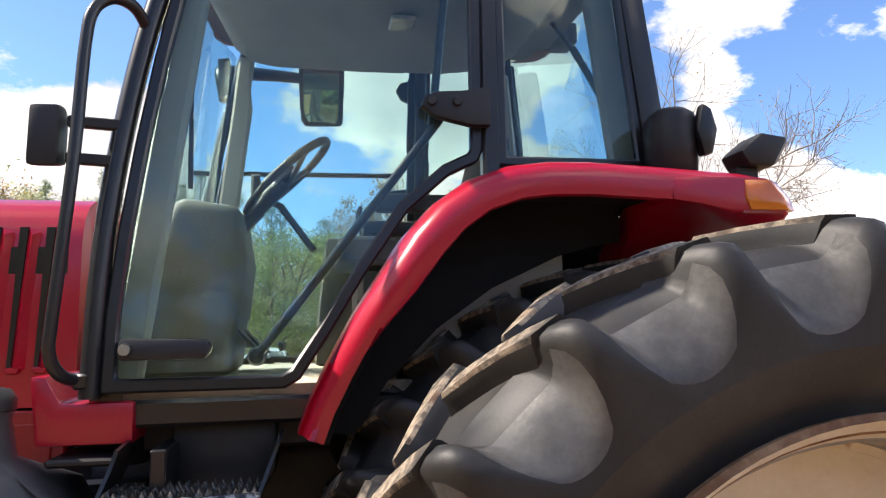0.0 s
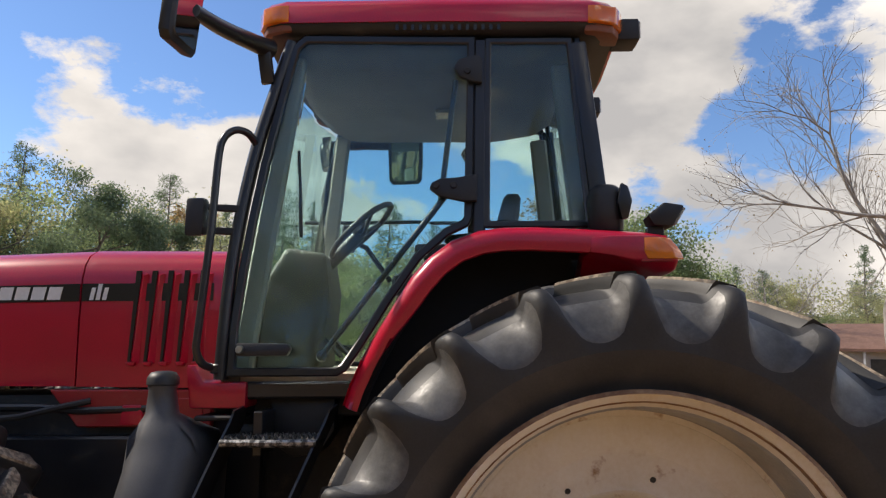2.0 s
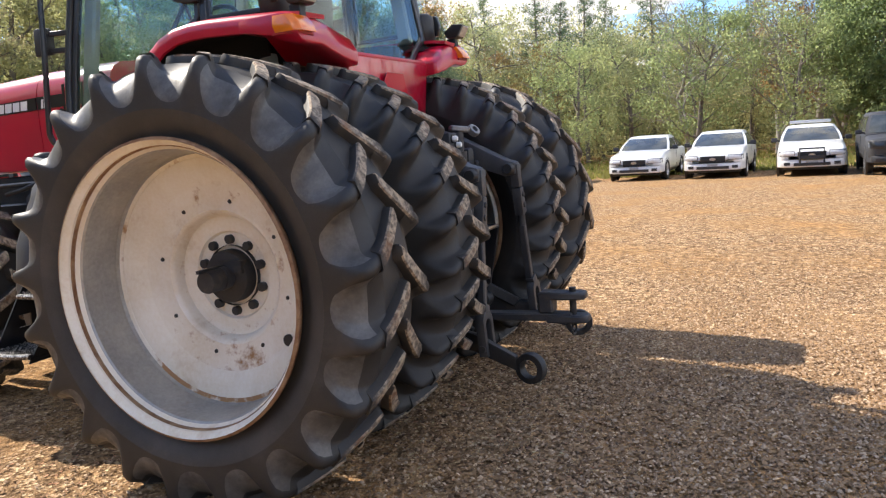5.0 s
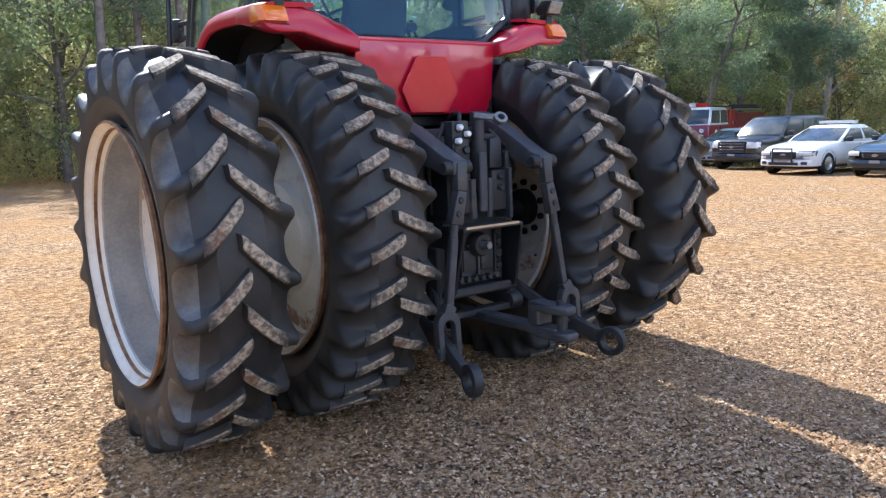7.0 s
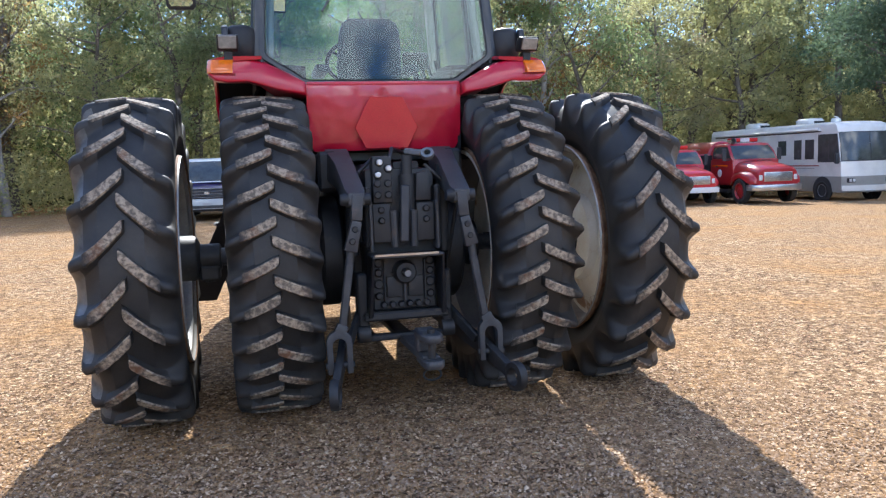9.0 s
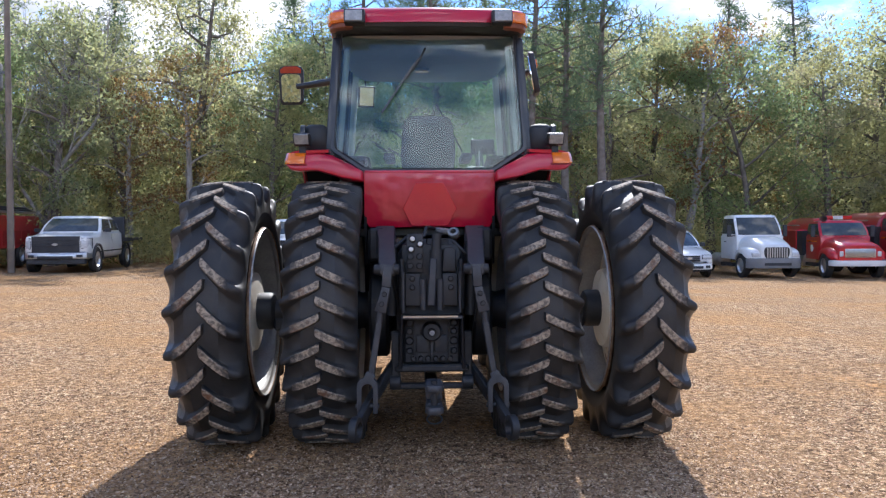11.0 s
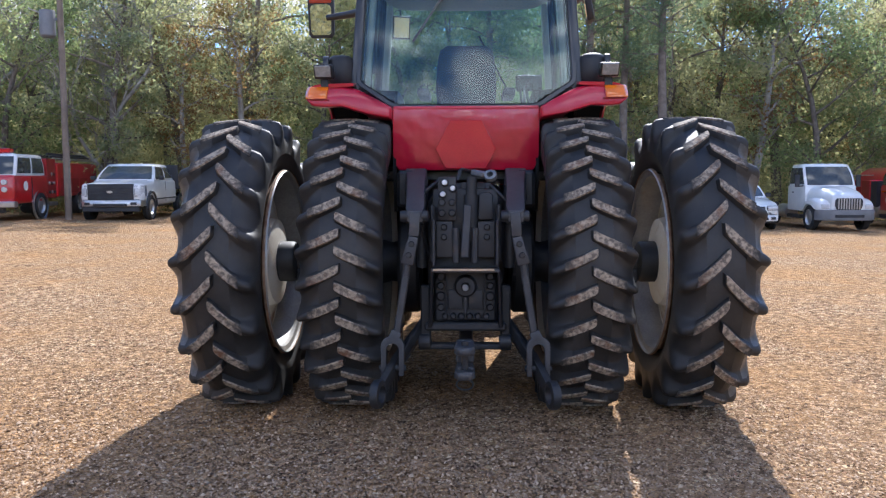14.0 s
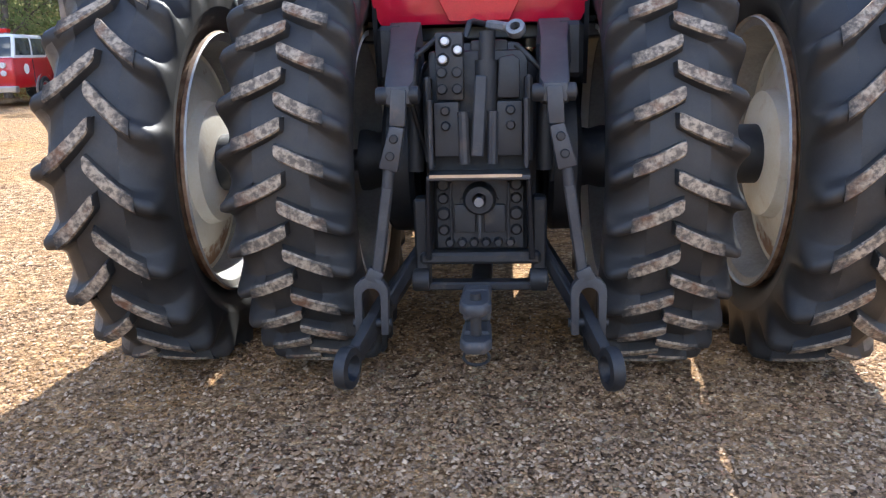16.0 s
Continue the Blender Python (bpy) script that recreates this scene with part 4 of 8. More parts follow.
# cab interior
seat = part("operator_seat", Geo().box(-0.25, 0.25, 0.42, 0.92, 1.93, 2.03), CLOTH, TR, "dark cloth operator seat", bevel=0.035, segs=3)
back = ((2.0, 0.41, 0.205, 0.05), (2.14, 0.375, 0.215, 0.055), (2.28, 0.345, 0.205, 0.055), (2.36, 0.33, 0.195, 0.05), (2.41, 0.32, 0.18, 0.045), (2.44, 0.315, 0.14, 0.03))
part("backrest", Geo().loft([[(hx * cx, y + hy * cy, z) for cx, cy in ((-0.9, -1), (0.9, -1), (1, -0.6), (1, 0.6), (0.9, 1), (-0.9, 1), (-1, 0.6), (-1, -0.6))] for z, y, hx, hy in back]), CLOTH, seat, "rounded dark backrest", smooth=60)
for s in (-1, 1):
    part("armrest", Geo().box(s * 0.31 - 0.045, s * 0.31 + 0.045, 0.42, 0.80, 2.10, 2.16), CLOTH, seat, bevel=0.02, segs=2)
part("seat_base", Geo().box(-0.2, 0.2, 0.45, 0.85, 1.56, 1.93), BLACK, seat, bevel=0.02)
TILT = pose(-0.54, 1.35, 2.8, 9, 0, 14) @ pose(0.54, -1.35, -2.8)
im = part("inside_mirror", Geo().box(-0.615, -0.465, 1.335, 1.36, 2.70, 2.895, m=TILT), BLACK, CAB, "small black inside mirror by the windscreen", bevel=0.02, segs=2)
part("mirror_glass", Geo().box(-0.602, -0.478, 1.326, 1.336, 2.715, 2.88, m=TILT), MIRROR, im)
part("mirror_stalk", Geo().tube([(-0.54, 1.35, 2.85), (-0.55, 1.36, 2.95)], 0.008, 6), BLACK, im)
part("cab_floor", Geo().box(-0.70, 0.70, 0.05, 1.52, 1.53, 1.56), surface("floor_mat", (0.30, 0.27, 0.22), (0.22, 0.20, 0.17), 0.9), CAB, "dusty tan floor mat")
part("rear_deck", Geo().box(-0.45, 0.45, -0.02, 0.30, 1.55, 1.94), SHADE_BLACK, CAB, bevel=0.02)
con = part("side_console", Geo().loft([[(0.32, 0.25, 1.56), (0.68, 0.25, 1.56), (0.68, 1.0, 1.56), (0.32, 1.0, 1.56)], [(0.34, 0.25, 2.02), (0.68, 0.25, 2.02), (0.68, 0.95, 2.10), (0.34, 0.95, 2.10)]]), TRIM_GREY, CAB, "grey side console with levers", bevel=0.03, segs=2)
for i in range(4):
    part("control_lever", Geo().tube([(0.42 + i * 0.05, 0.75, 2.07), (0.41 + i * 0.05, 0.80, 2.18), (0.40 + i * 0.05, 0.80, 2.24)], 0.010, 6), BLACK, con)
part("left_console", Geo().loft([[(-0.66, 0.25, 1.56), (-0.40, 0.25, 1.56), (-0.40, 0.75, 1.56), (-0.66, 0.75, 1.56)], [(-0.66, 0.25, 2.0), (-0.42, 0.25, 2.0), (-0.42, 0.66, 1.98), (-0.66, 0.60, 1.98)]]), CREAM, CAB, "cream side console", bevel=0.03, segs=2)
dash = part("dashboard", Geo().loft([[(-0.24, 1.28, 1.56), (0.24, 1.28, 1.56), (0.30, 1.58, 1.56), (-0.30, 1.58, 1.56)], [(-0.20, 1.24, 1.95), (0.20, 1.24, 1.95), (0.27, 1.55, 2.0), (-0.27, 1.55, 2.0)], [(-0.19, 1.27, 2.14), (0.19, 1.27, 2.14), (0.2, 1.48, 2.17), (-0.2, 1.48, 2.17)]]), TRIM_GREY, CAB, "grey dashboard and steering console", bevel=0.035, segs=3)
part("steering_column", Geo().tube([(0, 1.30, 2.08), (0, 1.12, 2.26)], 0.035, 12), BLACK, dash)
wheel = Geo()
ring = [(0.205 * math.cos(a), 0.205 * math.sin(a), 0) for a in (2 * math.pi * i / 36 for i in range(37))]
wheel.tube(ring, 0.016, 8, m=pose(0, 1.11, 2.28, -42))
for a in (90, 210, 330):
    wheel.tube([(0, 0, -0.02), (0.2 * math.cos(radians(a)), 0.2 * math.sin(radians(a)), 0)], 0.012, 6, m=pose(0, 1.11, 2.28, -42))
wheel.lathe([(0, -0.03), (0.05, -0.02), (0.055, 0.0), (0, 0.01)], 16, m=pose(0, 1.11, 2.28, -42) @ pose(0, 0, 0, 0, 90, 0))
part("steering_wheel", wheel, BLACK, TR, "black steering wheel", smooth=60)
mon = part("monitor_post", Geo().tube([(0.45, 1.0, 2.05), (0.47, 1.15, 2.25), (0.50, 1.25, 2.30)], 0.016), BLACK, CAB)
part("monitor_box", Geo().box(0.40, 0.60, 1.24, 1.29, 2.24, 2.38), BLACK, mon, bevel=0.01)
part("brake_pedal", Geo().bar((-0.12, 1.30, 1.75), (-0.12, 1.18, 1.62), 0.09, 0.012), IRON, CAB)
part("clutch_pedal", Geo().bar((0.14, 1.30, 1.75), (0.14, 1.18, 1.62), 0.09, 0.012), IRON, CAB)


# ---- tractor: hood, engine, chassis ----
def hood_ring(y, hx, zb, zt):
    hx += 0.03
    half = [(hx, zb), (hx + 0.006, zb + 0.3), (hx, zt - 0.17), (hx - 0.02, zt - 0.10), (hx - 0.06, zt - 0.05), (hx - 0.13, zt - 0.018), (0, zt)]
    return [(-x, y, z) for x, z in half] + [(x, y, z) for x, z in reversed(half[:-1])]


HOOD = part("hood", Geo().loft([hood_ring(2.447, 0.295, 1.495, 2.178), hood_ring(3.0, 0.295, 1.50, 2.163), hood_ring(3.6, 0.285, 1.50, 2.10), hood_ring(3.95, 0.26, 1.50, 1.98), hood_ring(4.05, 0.22, 1.52, 1.90)]), RED, TR, "long glossy red engine hood", smooth=45)
part("rear_hood_section", Geo().loft([hood_ring(1.74, 0.305, 1.485, 2.17), hood_ring(2.437, 0.297, 1.495, 2.18)]), RED, HOOD, smooth=45)
for sx in (-1, 1):
    skirt = [(1.76, 1.478), (2.56, 1.482), (2.41, 1.31), (1.76, 1.31)]
    sk = part("side_skirt", Geo().prism(skirt, "x", -0.3450, -0.3000).flip(sx > 0), RED_DULL, HOOD, "red lower side skirt", bevel=0.006)
    part("skirt_pocket", Geo().prism([(2.20, 1.32), (2.08, 1.32), (2.10, 1.41), (2.19, 1.41)], "x", -0.3540, -0.3430).flip(sx > 0), RED, sk, bevel=0.012, segs=2)
    part("skirt_plate", Geo().prism([(2.02, 1.325), (1.80, 1.325), (1.80, 1.44), (2.02, 1.44)], "x", -0.3520, -0.3440).flip(sx > 0), RED_DULL, sk, bevel=0.003)
    band = Geo().prism([(1.78, 1.898), (2.434, 1.90), (2.434, 1.985), (1.78, 1.982)], "x", -0.3385, -0.3320)
    part("decal_band", band.flip(sx > 0), DECAL, HOOD, "black decal band")
    band = Geo().prism([(2.45, 1.90), (3.45, 1.89), (3.45, 1.965), (2.45, 1.985)], "x", -0.3355, -0.3250)
    part("decal_band", band.flip(sx > 0), DECAL, HOOD, "black decal band")
    # the maker's mark as plain white slanting shapes
    for i in range(4):
        y = 2.855 - i * 0.082
        part("decal_mark", Geo().prism([(y, 1.908), (y - 0.066, 1.908), (y - 0.078, 1.97), (y - 0.012, 1.97)], "x", -0.3385, -0.3350).flip(sx > 0), WHITE, HOOD)
    for i in range(3):
        y = 2.395 - i * 0.032
        part("decal_mark", Geo().prism([(y, 1.905), (y - 0.02, 1.905), (y - 0.032, 1.965 + 0.018 * (i == 1)), (y - 0.012, 1.965 + 0.018 * (i == 1))], "x", -0.3415, -0.3380).flip(sx > 0), WHITE, HOOD)
    # louvres
    for i in range(5):
        y = 2.17 - i * 0.080
        sl = part("louvre_slot", Geo().prism([(y - 0.004, 2.045), (y - 0.030, 2.045), (y + 0.004, 1.60), (y + 0.016, 1.60)], "x", -0.3425, -0.3300).flip(sx > 0), DECAL, HOOD, "dark louvre slot")
        part("louvre_fin", Geo().loft([[(-0.336, y - 0.029, 2.045), (-0.352, y - 0.044, 2.02), (-0.336, y - 0.066, 2.03)], [(-0.336, y + 0.004, 1.60), (-0.358, y - 0.012, 1.61), (-0.336, y - 0.038, 1.60)]]).flip(sx > 0), RED, sl, smooth=20)
        part("louvre_lip", Geo().prism([(y + 0.022, 1.608), (y - 0.03, 1.612), (y - 0.022, 1.588), (y + 0.012, 1.588)], "x", -0.3520, -0.3300).flip(sx > 0), RED, sl, bevel=0.004)
    part("cab_corner_panel", Geo().prism([(1.46, 1.53), (1.46, 1.425), (1.70, 1.425), (1.72, 1.60), (1.68, 1.60), (1.64, 1.53)], "x", -0.74, -0.46).flip(sx > 0), RED, HOOD, "red panel at the cab's foot", bevel=0.014, segs=2)
part("grille", Geo().box(-0.2, 0.2, 4.02, 4.07, 1.52, 1.88), BLACK, HOOD, bevel=0.02)

CH = part("transmission_case", Geo().loft([[(x, -0.25, z) for x, z in ((-0.24, 0.62), (0.24, 0.62), (0.26, 1.30), (0.16, 1.44), (-0.16, 1.44), (-0.26, 1.30))], [(x, 0.45, z) for x, z in ((-0.30, 0.55), (0.30, 0.55), (0.32, 1.35), (0.2, 1.45), (-0.2, 1.45), (-0.32, 1.35))],
                                          [(x, 1.7, z) for x, z in ((-0.28, 0.6), (0.28, 0.6), (0.3, 1.3), (0.2, 1.4), (-0.2, 1.4), (-0.3, 1.3))]]), IRON, TR, "dark oily transmission case", bevel=0.02, segs=2)
part("engine_block", Geo().box(-0.26, 0.26, 1.7, 3.5, 0.75, 1.46), IRON, CH, bevel=0.03, segs=2)
part("sump", Geo().box(-0.2, 0.2, 1.9, 3.3, 0.58, 0.76), IRON, CH, bevel=0.03)
for sx in (-1, 1):
    part("side_rail", Geo().box(-0.36, -0.28, 1.5, 3.9, 0.98, 1.27).flip(sx > 0), FRAME, CH, "black frame rail", bevel=0.012)
    part("rail_pipe", Geo().tube([(-0.33, 1.8, 1.40), (-0.345, 2.4, 1.385), (-0.34, 2.6, 1.40), (-0.33, 3.4, 1.40)], 0.018).flip(sx > 0), FRAME, CH)
    part("hose", Geo().tube([(-0.34, 2.35, 1.43), (-0.37, 2.5, 1.40), (-0.37, 2.68, 1.36), (-0.33, 2.9, 1.34)], 0.016).flip(sx > 0), BLACK, CH)
    part("tool_box", Geo().prism([(1.10, 1.46), (1.10, 1.33), (1.16, 1.24), (1.28, 1.22), (1.36, 1.28), (1.38, 1.46)], "x", -0.66, -0.50).flip(sx > 0), BLACK, CH, "black box under the cab", bevel=0.012, segs=2)
    part("deck_plate", Geo().box(-0.60, -0.30, 0.95, 1.65, 1.38, 1.46).flip(sx > 0), BLACK, CH, bevel=0.01)
    part("cab_mount", Geo().lathe([(0.07, -0.05), (0.075, 0.0), (0.06, 0.05)], 16, m=pose(-0.55, 1.52, 1.40, 0, 90, 0)).flip(sx > 0), BLACK, CH)
    ax = part("axle_housing", Geo().lathe([(0.24, -0.28), (0.20, -0.34), (0.15, -0.42), (0.135, -0.50), (0.15, -0.55), (0.15, -0.58)], 28, m=pose(0, 0.012, AXLE_Z - 0.018)).flip(sx > 0), IRON, TR, "dark iron rear axle housing")
    part("axle_shaft", Geo().lathe([(0.055, -0.55), (0.055, -1.40), (0.0, -1.40)], 20, m=pose(0, 0.012, AXLE_Z - 0.018)).flip(sx > 0), LINKS, ax, "grey steel axle bar")
    part("dual_hub", Geo().lathe([(0.0, -1.02), (0.075, -1.02), (0.085, -1.03), (0.085, -1.14), (0.13, -1.16), (0.14, -1.18), (0.14, -1.31)], 28, m=pose(0, 0.012, AXLE_Z - 0.018)).flip(sx > 0), IRON, ax, "dark iron dual hub")
    part("hub_clamp", Geo().box(-1.15, -1.03, -0.07, 0.11, AXLE_Z - 0.16, AXLE_Z - 0.06).flip(sx > 0), IRON, ax, bevel=0.015)
    part("brake_drum", Geo().lathe([(0.0, -0.30), (0.33, -0.30), (0.35, -0.32), (0.35, -0.42), (0.33, -0.44), (0.14, -0.45)], 40, m=pose(0, 0.03, AXLE_Z - 0.02)).flip(sx > 0), IRON, ax)

# front wheels
def front_wheel(sx):
    at = pose(sx * 0.82, 2.80, 0.695)
    g = Geo().lathe([(0.40, -0.19), (0.405, -0.175), (0.375, -0.165), (0.36, -0.06), (0.33, 0.0), (0.2, 0.04), (0.0, 0.04)], 40).lathe([(0.40, 0.19), (0.405, 0.175), (0.37, 0.16), (0.36, 0.08), (0.2, 0.07), (0.0, 0.07)], 40).lathe([(0.40, -0.19), (0.41, -0.18), (0.385, -0.15), (0.385, 0.15), (0.41, 0.18), (0.40, 0.19)], 40, 1)
    w = part("front_wheel_rim", g.flip(sx > 0), [RIM, RUST], TR, "cream front wheel rim", at=at)
    part("tyre", flatten_foot(tyre_geo(0.715, 0.215, 0.40, 19, 0.045, 180, 96, 0.8), 0.695).flip(sx > 0), [RUBBER, LUGTOP], w, "black front tractor tyre with muddy lugs", smooth=50)
    part("hub", Geo().lathe([(0.0, -0.06), (0.09, -0.06), (0.11, -0.04), (0.12, 0.05)], 24).flip(sx > 0), RED_DULL, w)


front_wheel(-1)
front_wheel(1)
FA = part("front_axle", Geo().loft([[(x, y, z) for y, z in ((2.85, 0.62), (3.05, 0.62), (3.05, 0.85), (2.85, 0.85))] for x in (-0.72, 0.72)]), IRON, TR, "dark iron front axle", bevel=0.02)
part("axle_pivot", Geo().box(-0.2, 0.2, 2.7, 3.2, 0.6, 1.0), IRON, FA, bevel=0.03)

# fuel tank and access steps on the left
def tank_ring(x0, x1, y0, y1, z, n=24, e=3.2):
    cx, cy, rx, ry = (x0 + x1) / 2, (y0 + y1) / 2, (x1 - x0) / 2, (y1 - y0) / 2
    out = []
    for j in range(n):
        a = 2 * math.pi * j / n
        c, s = math.cos(a), math.sin(a)
        out.append((cx + rx * math.copysign(abs(c) ** (2 / e), c), cy + ry * math.copysign(abs(s) ** (2 / e), s), z))
    return out


TANK = part("fuel_tank", Geo().loft([tank_ring(-0.98, -0.50, 1.64, 1.92, 0.50), tank_ring(-1.06, -0.45, 1.60, 1.95, 0.56), tank_ring(-1.09, -0.42, 1.60, 1.955, 0.80), tank_ring(-1.05, -0.42, 1.60, 1.95, 1.05), tank_ring(-0.97, -0.42, 1.60, 1.925, 1.24), tank_ring(-0.93, -0.50, 1.62, 1.905, 1.32),
                                       tank_ring(-0.86, -0.62, 1.68, 1.885, 1.375, e=2.4), tank_ring(-0.825, -0.70, 1.73, 1.865, 1.41, e=2), tank_ring(-0.82, -0.715, 1.745, 1.855, 1.50, e=2), tank_ring(-0.825, -0.71, 1.74, 1.86, 1.515, e=2), tank_ring(-0.825, -0.71, 1.74, 1.86, 1.52, e=2)]),
            surface("grey_black_tank_plastic", (0.05, 0.051, 0.055), (0.075, 0.075, 0.078), 0.45, big=2, fine=200, bump=0.1, dist=0.001, dirt=(0.12, 0.10, 0.085), dirt_p=(0.6, 0.9)), TR, "dark grey plastic fuel tank with filler neck", smooth=60)
part("filler_cap", Geo().loft([tank_ring(-0.83, -0.705, 1.735, 1.865, 1.522, e=2), tank_ring(-0.83, -0.705, 1.735, 1.865, 1.55, e=2), tank_ring(-0.815, -0.72, 1.75, 1.85, 1.572, e=2), tank_ring(-0.79, -0.745, 1.775, 1.825, 1.578, e=2)]), BLACK, TANK, "black filler cap", smooth=50)
# unseen box added on the right to keep sun off the ground beneath
part("battery_box", Geo().loft([tank_ring(0.42, 0.86, 1.15, 2.25, 0.50), tank_ring(0.40, 0.90, 1.12, 2.30, 0.60), tank_ring(0.40, 0.90, 1.12, 2.30, 1.30), tank_ring(0.42, 0.84, 1.15, 2.25, 1.40)]), BLACK, TR, "unseen black box under the cab, added to block the sun", smooth=60)
part("tank_top_plate", Geo().box(-0.78, -0.50, 1.48, 1.66, 1.38, 1.40), BLACK, TANK, bevel=0.006)

STEPS = part("access_steps", Geo().box(-0.82, -0.62, 1.36, 1.40, 1.25, 1.42), FRAME, TR, "black steel access steps with serrated treads", bevel=0.004)
TREAD = surface("worn_step_steel", (0.05, 0.05, 0.05), (0.42, 0.41, 0.39), 0.4, metal=0.6, big=50, fine=200, p=(0.45, 0.6), bump=0.3)


def plate_with_hole(y, x0, x1, z0, z1, hx, hz, hs):
    """The ladder's slanting side plate with its square opening."""
    g = Geo()
    o = [(x0[0], z0), (x0[1], z0), (x1[1], z1), (x1[0], z1)]
    h = [(hx - hs, hz - hs), (hx + hs, hz - hs), (hx + hs * 0.8, hz + hs), (hx - hs * 1.2, hz + hs)]
    for yy in (y - 0.005, y + 0.005):
        g.v += [(x, yy, z) for x, z in o + h]
    for i in range(4):
        j = (i + 1) % 4
        g.f += [(i, j, 4 + j, 4 + i), (8 + i, 8 + j, 12 + j, 12 + i), (i, j, 8 + j, 8 + i), (4 + i, 4 + j, 12 + j, 12 + i)]
        g.k += [0] * 4
    return g


# the flight leans out and runs a little forward as it comes down: (height, outer edge, rear end, front end) of each tread
FLIGHT = ((0.505, -1.36, 1.43, 1.75), (0.80, -1.205, 1.325, 1.675), (1.07, -1.075, 1.225, 1.595), (1.325, -0.95, 1.125, 1.505))
for end in (2, 3):
    y0, y1, y3 = FLIGHT[0][end], FLIGHT[1][end], FLIGHT[3][end]
    part("side_plate", plate_with_hole(0.0, (-1.36, -1.12), (-1.20, -0.96), 0.45, 0.80, -1.155, 0.64, 0.036).turned(lambda p, a=y0, b=y1: (p[0], p[1] + a + (b - a) * (p[2] - 0.5) / 0.3, p[2])), FRAME, STEPS, "black side plate with a square hole")
    upper = [(-1.20, 0.80), (-0.96, 0.80), (-0.66, 1.36), (-0.70, 1.44), (-0.84, 1.425), (-0.90, 1.38), (-0.96, 1.28), (-1.07, 1.06)]
    part("upper_plate", Geo().prism(upper, "y", -0.005, 0.005).turned(lambda p, a=y1, b=y3: (p[0], p[1] + a + (b - a) * (p[2] - 0.8) / 0.525, p[2])), FRAME, STEPS)
for z, xo, ya, yb in FLIGHT:
    tr = part("tread", Geo().box(xo, xo + 0.21, ya, yb, z - 0.028, z - 0.006), FRAME, STEPS, "serrated steel tread")
    part("tread_edge", Geo().tube([(xo, ya, z - 0.016), (xo - 0.02, (ya + yb) / 2, z - 0.016), (xo, yb, z - 0.016)], 0.015, 8), TREAD, tr)
    for i in range(6):
        g = Geo()
        x = xo + 0.014 + i * 0.034
        for j in range(17):
            yy = ya + 0.008 + j * (yb - ya - 0.03) / 16
            g.prism([(yy, z - 0.006), (yy + 0.015, z - 0.006), (yy + 0.0075, z + 0.010)], "x", x, x + 0.016)
        part("grip_strip", g, TREAD, tr, smooth=0)

